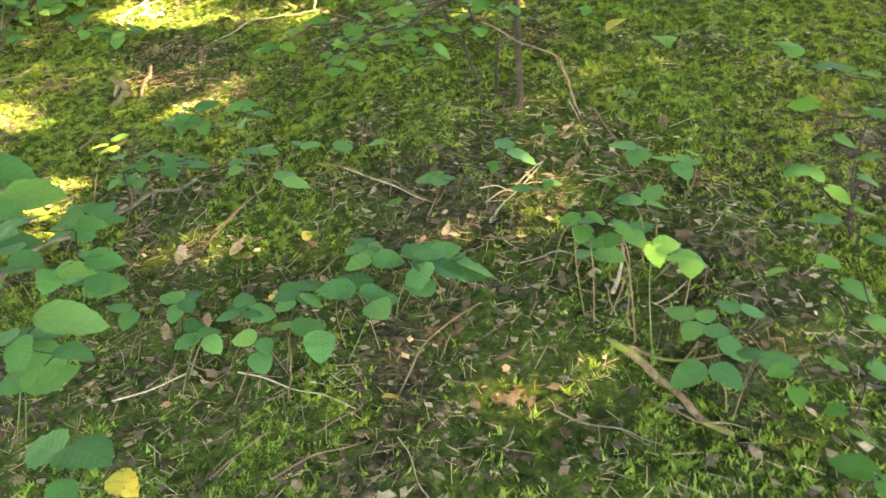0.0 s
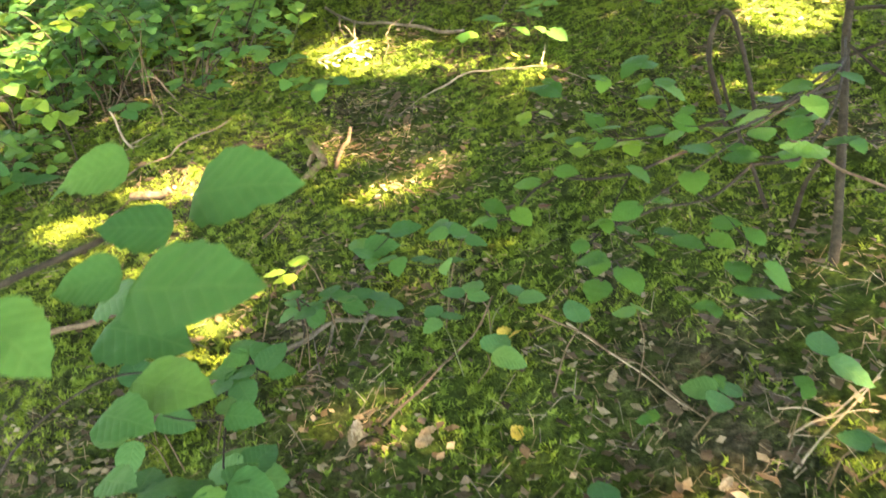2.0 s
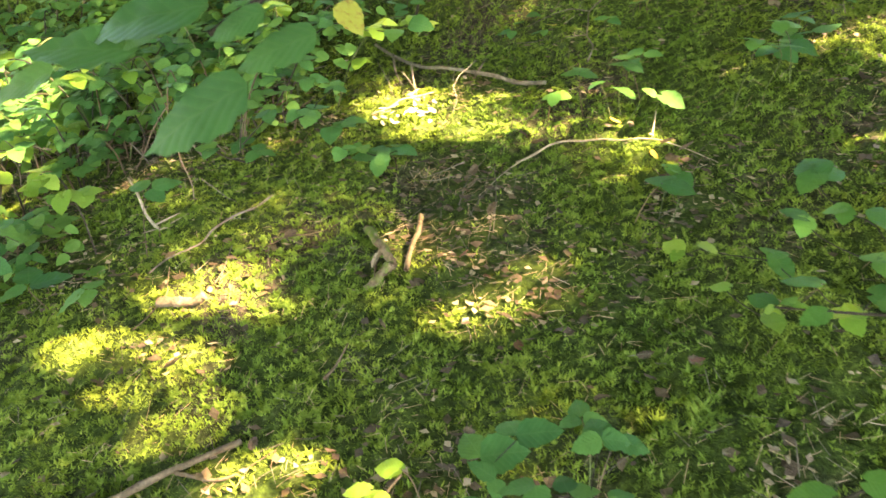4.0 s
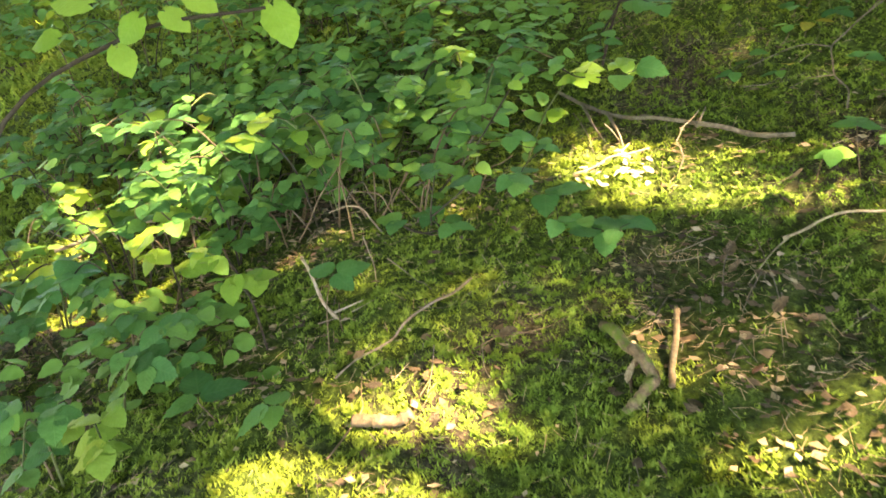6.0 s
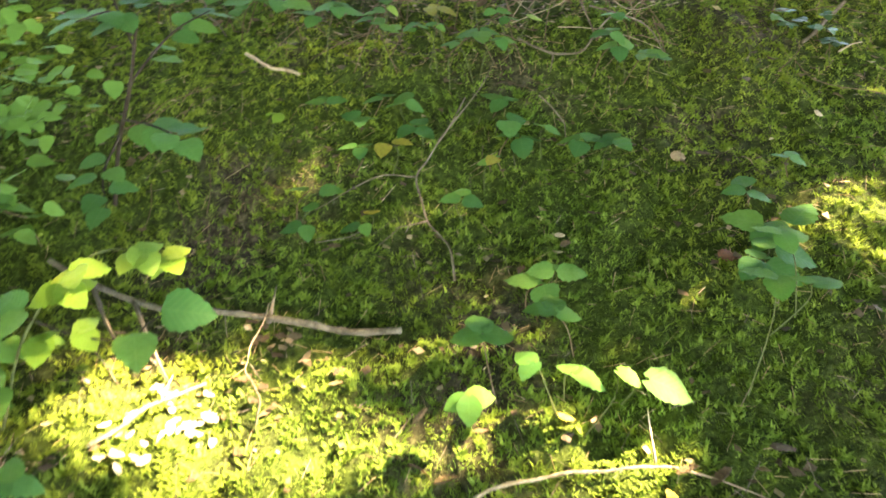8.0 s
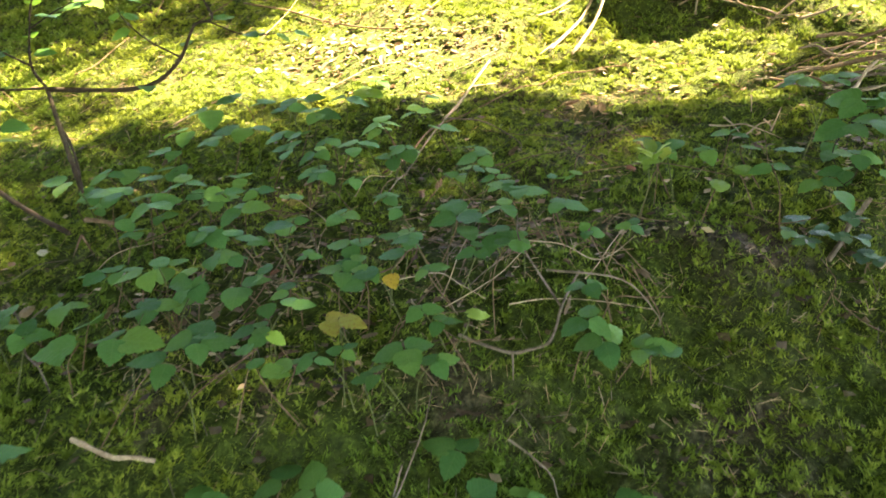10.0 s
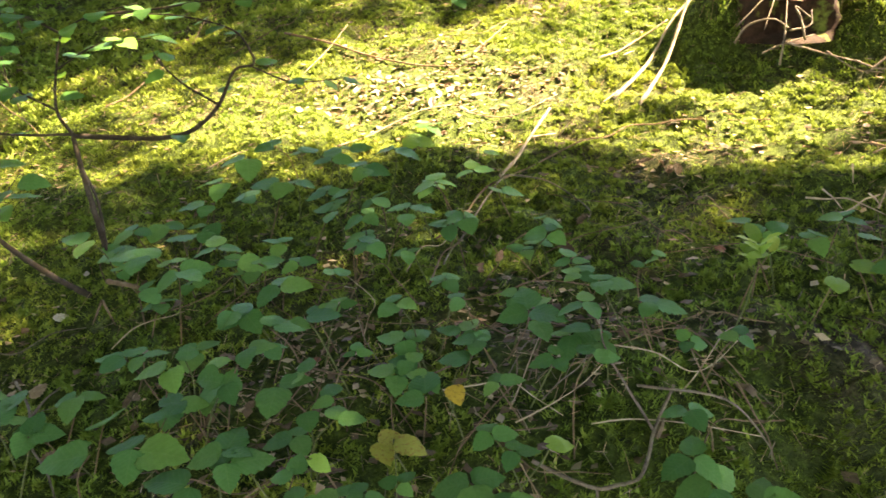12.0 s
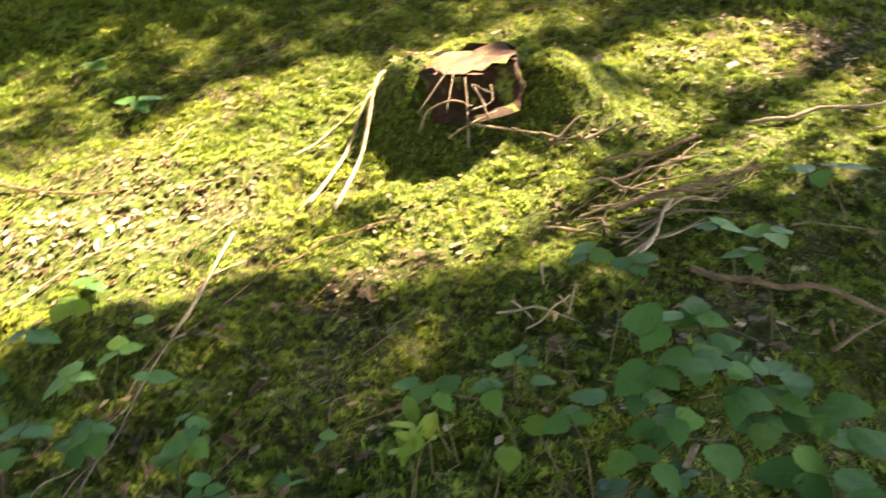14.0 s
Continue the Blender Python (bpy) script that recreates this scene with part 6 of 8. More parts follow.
lone_leaf("fallen_leaf", "crumpled brown dead leaf on moss", "brown", -0.199, 2.810, 2, 0.053)
lone_leaf("fallen_leaf", "crumpled brown dead leaf on moss", "brown", 0.277, 3.015, -5, 0.055)
lone_leaf("fallen_leaf", "crumpled brown dead leaf on moss", "brown", 0.167, 3.047, 25, 0.056)
lone_leaf("fallen_leaf", "crumpled brown dead leaf on moss", "brown", 0.185, 2.987, -4, 0.048)
lone_leaf("fallen_leaf", "crumpled brown dead leaf on moss", "brown", -0.696, 2.711, 88, 0.044)
lone_leaf("fallen_leaf", "crumpled brown dead leaf on moss", "brown", 0.221, 3.896, -16, 0.062)
lone_leaf("fallen_leaf", "crumpled brown dead leaf on moss", "brown", 0.162, 3.714, 23, 0.062)
lone_leaf("fallen_leaf", "crumpled brown dead leaf on moss", "brown", -0.977, 3.507, 21, 0.062)
lone_leaf("fallen_leaf", "crumpled brown dead leaf on moss", "brown", -0.492, 3.379, 1, 0.062)
lone_leaf("fallen_leaf", "rust-red dead leaf on moss", "rust", 0.281, 3.006, 24, 0.050)
lone_leaf("fallen_leaf", "rust-red dead leaf on moss", "rust", 0.485, 4.428, -20, 0.062)
lone_leaf("fallen_leaf", "rust-red dead leaf on moss", "rust", -0.137, 3.091, 13, 0.059)
lone_leaf("fallen_leaf", "fallen yellow leaf in sun", "yellow", -0.000, 4.138, -4, 0.057)
lone_leaf("fallen_leaf", "fallen yellow leaf in sun", "yellow", 0.154, 3.937, -64, 0.062)
lone_leaf("fallen_leaf", "crumpled brown dead leaf on moss", "brown", -0.317, 4.119, -0, 0.062)
lone_leaf("fallen_leaf", "crumpled brown dead leaf on moss", "brown", -0.267, 4.089, -13, 0.062)
lone_leaf("fallen_leaf", "crumpled brown dead leaf on moss", "brown", 0.197, 3.902, -54, 0.062)
lone_leaf("fallen_leaf", "crumpled brown dead leaf on moss", "brown", 0.235, 3.917, 8, 0.062)
lone_leaf("fallen_leaf", "crumpled brown dead leaf on moss", "brown", 0.175, 3.949, -17, 0.055)
lone_leaf("fallen_leaf", "crumpled brown dead leaf on moss", "brown", 0.361, 3.944, -5, 0.062)
lone_leaf("fallen_leaf", "crumpled brown dead leaf on moss", "brown", 0.170, 3.724, 46, 0.062)
lone_leaf("fallen_leaf", "crumpled brown dead leaf on moss", "brown", 0.165, 3.659, 61, 0.062)
lone_leaf("fallen_leaf", "crumpled brown dead leaf on moss", "brown", -0.292, 4.207, -14, 0.058)
lone_leaf("fallen_leaf", "crumpled brown dead leaf on moss", "brown", -0.436, 3.881, 87, 0.062)
lone_leaf("fallen_leaf", "crumpled brown dead leaf on moss", "brown", -0.448, 3.786, 96, 0.062)
lone_leaf("fallen_leaf", "crumpled brown dead leaf on moss", "brown", -0.541, 4.536, -15, 0.049)
lone_leaf("fallen_leaf", "dead orange-brown leaf under brambles", "rust", -1.453, 4.452, 49, 0.062)
lone_leaf("fallen_leaf", "dead orange-brown leaf under brambles", "rust", -1.367, 4.556, -14, 0.062)
lone_leaf("fallen_leaf", "dead orange-brown leaf under brambles", "rust", -1.138, 3.277, 17, 0.062)
lone_leaf("fallen_leaf", "dead orange-brown leaf under brambles", "rust", -2.458, 3.520, -3, 0.062)
lone_leaf("fallen_leaf", "dead orange-brown leaf under brambles", "rust", -0.278, 3.366, 25, 0.049)
lone_leaf("fallen_leaf", "dead orange-brown leaf under brambles", "rust", -0.364, 3.423, 0, 0.044)
lone_leaf("fallen_leaf", "crumpled brown dead leaf in litter", "brown", -0.448, 3.887, 77, 0.062)
lone_leaf("fallen_leaf", "crumpled brown dead leaf in litter", "brown", -0.431, 3.807, 38, 0.059)
lone_leaf("fallen_leaf", "crumpled brown dead leaf in litter", "brown", -0.491, 3.709, -2, 0.056)
lone_leaf("fallen_leaf", "crumpled brown dead leaf in litter", "brown", -0.324, 3.630, 37, 0.062)
lone_leaf("fallen_leaf", "crumpled brown dead leaf in litter", "brown", -0.252, 3.614, -4, 0.054)
lone_leaf("fallen_leaf", "crumpled brown dead leaf in litter", "brown", -0.238, 3.416, 12, 0.050)
lone_leaf("fallen_leaf", "crumpled brown dead leaf in litter", "brown", -1.278, 3.317, 4, 0.062)
lone_leaf("fallen_leaf", "crumpled brown dead leaf in litter", "brown", -1.615, 3.260, 60, 0.060)
lone_leaf("fallen_leaf", "crumpled brown dead leaf on moss", "brown", 0.838, 5.036, 49, 0.062)
lone_leaf("fallen_leaf", "crumpled brown dead leaf on moss", "brown", 0.015, 5.467, -40, 0.062)
lone_leaf("fallen_leaf", "crumpled brown dead leaf on moss", "brown", -0.279, 5.296, -63, 0.062)
lone_leaf("fallen_leaf", "crumpled brown dead leaf on moss", "brown", 1.136, 4.975, -36, 0.062)
lone_leaf("fallen_leaf", "crumpled brown dead leaf on moss", "brown", 0.475, 4.870, -36, 0.058)
lone_leaf("fallen_leaf", "crumpled brown dead leaf on moss", "brown", 0.545, 4.782, -5, 0.057)
lone_leaf("fallen_leaf", "crumpled brown dead leaf on moss", "brown", 0.244, 4.678, -32, 0.051)
lone_leaf("fallen_leaf", "crumpled brown dead leaf on moss", "brown", 0.616, 5.959, 62, 0.062)
lone_leaf("fallen_leaf", "crumpled brown dead leaf on moss", "brown", 0.598, 4.798, -35, 0.058)
lone_leaf("fallen_leaf", "crumpled brown dead leaf on moss", "brown", -0.583, 5.888, 51, 0.062)
lone_leaf("fallen_leaf", "crumpled brown dead leaf on moss", "brown", 0.137, 4.573, -30, 0.043)
lone_leaf("fallen_leaf", "curled tan dead leaf on moss", "tan", -0.825, 6.081, 55, 0.062)
lone_leaf("fallen_leaf", "curled tan dead leaf on moss", "tan", 0.709, 4.722, -34, 0.036)
lone_leaf("fallen_leaf", "curled tan dead leaf on moss", "tan", 0.529, 4.808, -19, 0.057)
lone_leaf("fallen_leaf", "curled tan dead leaf on moss", "tan", -0.022, 5.398, 9, 0.060)
lone_leaf("fallen_leaf", "curled tan dead leaf on moss", "tan", 0.132, 4.606, -30, 0.037)
lone_leaf("fallen_leaf", "curled tan dead leaf on moss", "tan", 1.005, 4.874, -35, 0.062)
lone_leaf("fallen_leaf", "crumpled brown dead leaf in shade", "brown", -0.178, 5.903, 63, 0.058)
lone_leaf("fallen_leaf", "crumpled brown dead leaf in shade", "brown", 0.355, 6.005, 72, 0.047)
lone_leaf("fallen_leaf", "crumpled brown dead leaf in shade", "brown", 0.418, 5.282, 55, 0.060)
lone_leaf("fallen_leaf", "crumpled brown dead leaf in shade", "brown", 0.473, 5.305, -21, 0.060)
lone_leaf("fallen_leaf", "crumpled brown dead leaf in shade", "brown", -0.183, 5.483, -9, 0.066)
lone_leaf("fallen_leaf", "crumpled brown dead leaf in shade", "brown", 0.137, 5.584, -85, 0.063)
lone_leaf("fallen_leaf", "crumpled brown dead leaf in shade", "brown", 0.531, 5.423, -22, 0.064)
lone_leaf("fallen_leaf", "crumpled brown dead leaf in shade", "brown", -0.771, 5.838, 6, 0.059)
lone_leaf("fallen_leaf", "crumpled brown dead leaf in shade", "brown", 0.028, 5.525, -22, 0.049)
lone_leaf("fallen_leaf", "crumpled brown dead leaf in shade", "brown", 0.370, 5.482, 6, 0.050)
lone_leaf("fallen_leaf", "crumpled brown dead leaf in shade", "brown", 0.297, 5.677, -23, 0.041)
lone_leaf("fallen_leaf", "crumpled brown dead leaf in shade", "brown", 1.120, 6.307, 12, 0.066)
lone_leaf("fallen_leaf", "crumpled brown dead leaf in shade", "brown", 1.068, 6.408, -27, 0.066)
lone_leaf("fallen_leaf", "crumpled brown dead leaf in shade", "brown", 0.953, 6.360, -3, 0.066)
lone_leaf("fallen_leaf", "crumpled brown dead leaf in shade", "brown", -0.547, 6.356, 74, 0.066)
lone_leaf("fallen_leaf", "crumpled brown dead leaf in shade", "brown", -0.402, 6.752, -22, 0.060)
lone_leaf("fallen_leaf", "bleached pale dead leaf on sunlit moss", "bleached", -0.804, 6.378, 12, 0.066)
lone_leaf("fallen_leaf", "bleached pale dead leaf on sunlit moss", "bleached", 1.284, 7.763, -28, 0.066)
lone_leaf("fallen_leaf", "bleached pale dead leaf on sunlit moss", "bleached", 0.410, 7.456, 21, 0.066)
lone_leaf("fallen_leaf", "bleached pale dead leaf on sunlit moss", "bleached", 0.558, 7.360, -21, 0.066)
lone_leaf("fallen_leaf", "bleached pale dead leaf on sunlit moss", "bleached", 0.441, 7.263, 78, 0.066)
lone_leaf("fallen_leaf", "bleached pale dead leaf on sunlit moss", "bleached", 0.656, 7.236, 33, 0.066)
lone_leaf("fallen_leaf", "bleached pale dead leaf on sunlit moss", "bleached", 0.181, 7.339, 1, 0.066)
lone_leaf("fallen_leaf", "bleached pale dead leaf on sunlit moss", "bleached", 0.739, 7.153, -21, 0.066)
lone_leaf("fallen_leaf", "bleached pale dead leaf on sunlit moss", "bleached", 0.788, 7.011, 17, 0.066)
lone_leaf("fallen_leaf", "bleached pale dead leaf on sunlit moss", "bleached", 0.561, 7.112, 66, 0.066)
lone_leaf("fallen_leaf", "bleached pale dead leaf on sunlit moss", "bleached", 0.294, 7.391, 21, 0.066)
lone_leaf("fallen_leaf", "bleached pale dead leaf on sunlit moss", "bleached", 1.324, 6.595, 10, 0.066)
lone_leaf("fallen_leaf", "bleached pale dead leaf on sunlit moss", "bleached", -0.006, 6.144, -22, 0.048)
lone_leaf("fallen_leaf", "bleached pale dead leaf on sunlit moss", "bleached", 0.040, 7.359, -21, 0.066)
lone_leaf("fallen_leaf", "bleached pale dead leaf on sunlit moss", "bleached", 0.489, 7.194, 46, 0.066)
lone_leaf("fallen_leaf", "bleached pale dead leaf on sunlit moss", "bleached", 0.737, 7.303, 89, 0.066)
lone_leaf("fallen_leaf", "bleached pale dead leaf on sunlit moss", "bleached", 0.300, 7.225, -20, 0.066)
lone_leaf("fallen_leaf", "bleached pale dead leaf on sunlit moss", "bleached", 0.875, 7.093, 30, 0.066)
lone_leaf("fallen_leaf", "rust-red dead leaf on moss", "rust", 0.637, 6.086, -2, 0.066)
lone_leaf("fallen_leaf", "rust-red dead leaf on moss", "rust", -0.148, 5.839, -23, 0.042)
lone_leaf("fallen_leaf", "rust-red dead leaf on moss", "rust", 0.693, 6.109, 29, 0.051)
lone_leaf("fallen_leaf", "rust-red dead leaf on moss", "rust", 0.944, 5.793, -25, 0.065)
lone_leaf("fallen_leaf", "rust-red dead leaf on moss", "rust", -0.565, 6.371, 64, 0.053)
lone_leaf("fallen_leaf", "crumpled brown dead leaf on moss", "brown", 0.899, 6.444, -28, 0.066)
lone_leaf("fallen_leaf", "crumpled brown dead leaf on moss", "brown", 0.959, 6.391, 23, 0.066)
lone_leaf("fallen_leaf", "crumpled brown dead leaf on moss", "brown", 1.131, 6.370, -47, 0.066)
lone_leaf("fallen_leaf", "crumpled brown dead leaf on moss", "brown", 1.131, 6.259, 57, 0.066)
lone_leaf("fallen_leaf", "crumpled brown dead leaf on moss", "brown", 0.699, 6.107, 23, 0.060)
lone_leaf("fallen_leaf", "crumpled brown dead leaf on moss", "brown", 0.834, 8.591, 76, 0.066)
lone_leaf("fallen_leaf", "crumpled brown dead leaf on moss", "brown", 1.302, 7.805, -25, 0.066)
lone_leaf("fallen_leaf", "crumpled brown dead leaf on moss", "brown", 1.357, 5.735, -47, 0.057)
lone_leaf("fallen_leaf", "crumpled brown dead leaf on moss", "brown", 2.511, 6.179, -12, 0.065)
lone_leaf("fallen_leaf", "crumpled brown dead leaf on moss", "brown", 2.703, 6.238, -51, 0.066)
lone_leaf("fallen_leaf", "crumpled brown dead leaf on moss", "brown", 3.182, 6.100, 31, 0.066)
lone_leaf("fallen_leaf", "crumpled brown dead leaf on moss", "brown", 3.065, 6.032, -11, 0.066)
lone_leaf("fallen_leaf", "crumpled brown dead leaf on moss", "brown", 0.414, 6.032, 52, 0.066)
lone_leaf("fallen_leaf", "crumpled brown dead leaf on moss", "brown", 0.799, 5.739, -44, 0.039)
lone_leaf("fallen_leaf", "crumpled brown dead leaf on moss", "brown", 1.325, 6.617, -47, 0.057)
lone_leaf("fallen_leaf", "crumpled brown dead leaf on moss", "brown", 3.008, 5.901, -27, 0.066)
lone_leaf("fallen_leaf", "crumpled brown dead leaf on moss", "brown", 0.876, 7.115, -40, 0.066)
lone_leaf("fallen_leaf", "crumpled brown dead leaf on moss", "brown", 0.672, 8.730, -48, 0.066)
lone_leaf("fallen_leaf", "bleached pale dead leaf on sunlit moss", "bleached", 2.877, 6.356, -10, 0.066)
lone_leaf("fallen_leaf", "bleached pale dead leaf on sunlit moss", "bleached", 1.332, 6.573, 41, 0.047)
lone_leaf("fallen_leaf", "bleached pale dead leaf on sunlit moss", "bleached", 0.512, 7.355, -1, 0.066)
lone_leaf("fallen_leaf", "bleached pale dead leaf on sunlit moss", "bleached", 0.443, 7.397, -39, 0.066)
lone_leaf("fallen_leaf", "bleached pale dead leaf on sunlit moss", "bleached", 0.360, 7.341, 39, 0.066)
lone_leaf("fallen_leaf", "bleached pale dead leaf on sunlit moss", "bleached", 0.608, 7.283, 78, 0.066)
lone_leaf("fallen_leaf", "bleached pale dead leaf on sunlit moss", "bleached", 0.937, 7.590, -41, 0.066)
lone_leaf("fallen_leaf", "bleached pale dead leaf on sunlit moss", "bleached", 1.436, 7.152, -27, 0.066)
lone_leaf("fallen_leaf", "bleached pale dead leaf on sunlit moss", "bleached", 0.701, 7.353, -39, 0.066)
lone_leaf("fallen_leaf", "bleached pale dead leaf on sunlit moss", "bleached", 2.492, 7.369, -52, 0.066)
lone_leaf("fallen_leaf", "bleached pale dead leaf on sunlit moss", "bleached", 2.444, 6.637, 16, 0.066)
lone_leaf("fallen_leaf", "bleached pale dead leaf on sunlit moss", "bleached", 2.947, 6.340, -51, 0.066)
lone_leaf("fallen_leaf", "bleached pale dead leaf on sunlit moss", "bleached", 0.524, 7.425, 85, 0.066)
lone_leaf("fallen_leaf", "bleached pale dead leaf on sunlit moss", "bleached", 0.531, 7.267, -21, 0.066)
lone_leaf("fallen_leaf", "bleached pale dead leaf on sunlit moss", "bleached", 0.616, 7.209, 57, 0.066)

# pale old leaves whose colour also whitens the cores of two sun patches
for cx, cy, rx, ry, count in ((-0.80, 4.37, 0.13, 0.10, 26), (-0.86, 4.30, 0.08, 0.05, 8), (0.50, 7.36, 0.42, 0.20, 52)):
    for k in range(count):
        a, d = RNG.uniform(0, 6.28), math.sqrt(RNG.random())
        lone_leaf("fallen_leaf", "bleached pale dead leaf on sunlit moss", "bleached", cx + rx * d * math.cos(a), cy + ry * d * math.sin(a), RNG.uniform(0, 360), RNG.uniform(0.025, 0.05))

# ---------------------------------------------------------------- saplings
sapling("linden_sapling", "slender dark linden sapling with kinked stem and wide flat leaves",
        [up(1.01, 2.64, -0.03), (1.00, 2.70, 1.02), (0.98, 2.81, 1.25), (0.968, 2.87, 1.37), (0.962, 2.92, 1.47), (0.90, 2.92, 1.525), (0.835, 2.91, 1.57), (0.80, 2.89, 1.75), (0.78, 2.84, 2.1), (0.78, 2.8, 2.6)], 0.0115, 0.007, [
            ([(0.978, 2.82, 1.27), up(0.80, 2.66, 0.38), up(0.60, 2.75, 0.33), up(0.36, 2.86, 0.27)], 0.006, "lime", 0.055, 7),
            ([(0.968, 2.87, 1.37), up(0.85, 2.40, 0.60), up(0.70, 2.20, 0.64), up(0.50, 2.02, 0.64)], 0.0035, "lime", 0.050, 9),
            ([(0.965, 2.90, 1.43), up(1.15, 2.45, 0.66), up(1.35, 2.35, 0.70)], 0.004, "lime", 0.056, 10),
            ([(0.972, 2.85, 1.33), up(1.2, 2.75, 0.52), up(1.45, 2.9, 0.5)], 0.004, "lime", 0.056, 10),
            ([(0.80, 2.89, 1.75), up(1.1, 2.3, 0.86), up(1.25, 2.0, 0.9)], 0.004, "lime", 0.060, 8),
        ])
sapling("bent_sapling", "thin dark sapling stem bent over into an arch",
        [up(0.82, 3.34, -0.02), up(0.76, 3.36, 0.12), up(0.72, 3.36, 0.24), up(0.73, 3.38, 0.33), up(0.77, 3.39, 0.32), up(0.83, 3.39, 0.18), up(0.90, 3.38, -0.02)], 0.0085, 0.007, [])
sapling("hazel_sapling", "dark branching sapling with crooked twigs over sunlit moss",
        [up(-0.663, 6.643, -0.032), *[(-0.666, 6.562, 1.901), (-0.685, 6.610, 2.035), (-0.698, 6.649, 2.150)]], 0.010, 0.007, [
            ([(-0.698, 6.647, 2.145), (-0.581, 6.617, 2.132), (-0.445, 6.583, 2.121), (-0.349, 6.546, 2.141), (-0.267, 6.536, 2.206), (-0.206, 6.553, 2.302), (-0.153, 6.556, 2.313), (-0.141, 6.584, 2.334)], 0.009, "bramble", 0.070, 3),
            ([(-0.698, 6.649, 2.150), (-0.732, 6.679, 2.221), (-0.715, 6.713, 2.337), (-0.683, 6.738, 2.436), (-0.587, 6.673, 2.483), (-0.448, 6.593, 2.508)], 0.005, "bramble", 0.075, 8),
            ([(-0.698, 6.649, 2.150), (-0.817, 6.677, 2.155), (-0.968, 6.716, 2.173), (-1.120, 6.757, 2.195), (-1.218, 6.789, 2.224)], 0.005, "bramble", 0.075, 9),
            ([(-0.266, 6.570, 2.206), (-0.362, 6.669, 2.268), (-0.425, 6.741, 2.338), (-0.440, 6.778, 2.372)], 0.004, "bramble", 0.070, 4),
            ([(-0.161, 6.581, 2.312), (-0.055, 6.541, 2.260), (0.046, 6.516, 2.253), (0.115, 6.502, 2.257)], 0.003, "bramble", 0.060, 4),
            ([(-0.141, 6.583, 2.331), (-0.191, 6.622, 2.416), (-0.356, 6.675, 2.470), (-0.525, 6.716, 2.480)], 0.004, "bramble", 0.070, 7),
            ([(-0.732, 6.679, 2.221), (-0.828, 6.611, 2.301), (-0.951, 6.604, 2.372)], 0.004, "bramble", 0.080, 8),
            ([(-0.683, 6.738, 2.436), (-0.769, 6.716, 2.491), (-0.870, 6.687, 2.510)], 0.004, "bramble", 0.080, 7),
            ([(-0.587, 6.673, 2.483), (-0.400, 6.576, 2.490), (-0.204, 6.538, 2.506), (0.055, 6.476, 2.491)], 0.004, "bramble", 0.065, 7),
            ([(-0.653, 6.524, 1.792), (-0.664, 6.631, 1.939), (-0.698, 6.683, 2.041), (-0.697, 6.661, 2.116)], 0.006, "bramble", 0.060, 0),
            ([(-0.715, 6.713, 2.337), (-0.586, 6.703, 2.399), (-0.414, 6.669, 2.409)], 0.003, "bramble", 0.075, 7),
            ([(-0.968, 6.716, 2.173), (-1.030, 6.701, 2.083), (-1.084, 6.703, 2.052)], 0.003, "bramble", 0.080, 5),
        ])
sapling("leaning_sapling", "thin dark sapling leaning far over the moss",
        [up(-0.696, 6.444, -0.021), *[(-0.791, 6.388, 1.806), (-0.920, 6.405, 1.949), (-1.018, 6.417, 2.099), (-1.099, 6.414, 2.214)]], 0.009, 0.006, [
            ([(-0.920, 6.405, 1.949), (-0.852, 6.359, 2.034), (-0.788, 6.309, 2.101)], 0.003, "bramble", 0.08, 4),
            ([(-1.018, 6.417, 2.099), (-0.932, 6.348, 2.121), (-0.843, 6.331, 2.131)], 0.003, "bramble", 0.08, 5),
            ([(-0.976, 6.437, 2.012), (-1.048, 6.420, 1.908), (-1.082, 6.418, 1.880)], 0.003, "bramble", 0.08, 4),
        ])
sapling("hazel_sapling", "leafy low hazel shoot beside the path",
        [up(-1.02, 5.12, -0.02), up(-0.98, 5.08, 0.2), up(-0.92, 5.02, 0.42), up(-0.88, 4.98, 0.6)], 0.007, 0.004, [
            ([up(-0.95, 5.05, 0.30), up(-0.85, 4.92, 0.36), up(-0.78, 4.85, 0.36)], 0.004, "bramble", 0.085, 7),
            ([up(-0.93, 5.03, 0.40), up(-0.82, 5.1, 0.44), up(-0.72, 5.15, 0.42)], 0.004, "bramble", 0.085, 7),
            ([up(-0.9, 5.0, 0.52), up(-0.98, 5.15, 0.6), up(-1.0, 5.3, 0.64)], 0.004, "bramble", 0.085, 7),
            ([up(-0.97, 5.07, 0.24), up(-1.0, 4.95, 0.24), up(-0.98, 4.85, 0.2)], 0.004, "bramble", 0.08, 6),
            ([up(-0.9, 5.0, 0.55), up(-0.92, 4.9, 0.66), up(-0.98, 4.8, 0.7)], 0.004, "bramble", 0.08, 6),
        ])


def hanging_bough(label, line, kind, size, leaves, r=0.006):
    """A leafy bough that reaches in from a shrub beside the path. leaves: (base, tip, way the upper face looks)."""
    base = Vector(line[0])
    ob = thing("shrub_bough", base, label, "shrub")
    part("branch", mesh_of("branch", *tube([tuple(Vector(q) - base) for q in line], r, r * 0.4, 6, 0.1, 6, 0.06), BARK_DARK), ob)
    for at, tip, face in leaves:
        y = Vector(tip) - Vector(at)
        x = y.cross(Vector(face)).normalized()
        z = x.cross(y).normalized()
        m = Matrix((x * y.length, y, z * y.length)).transposed().to_4x4()
        part("leaf", RNG.choice(BLADES[kind]), ob, "", Matrix.Translation(Vector(at) - base) @ m)
    return ob


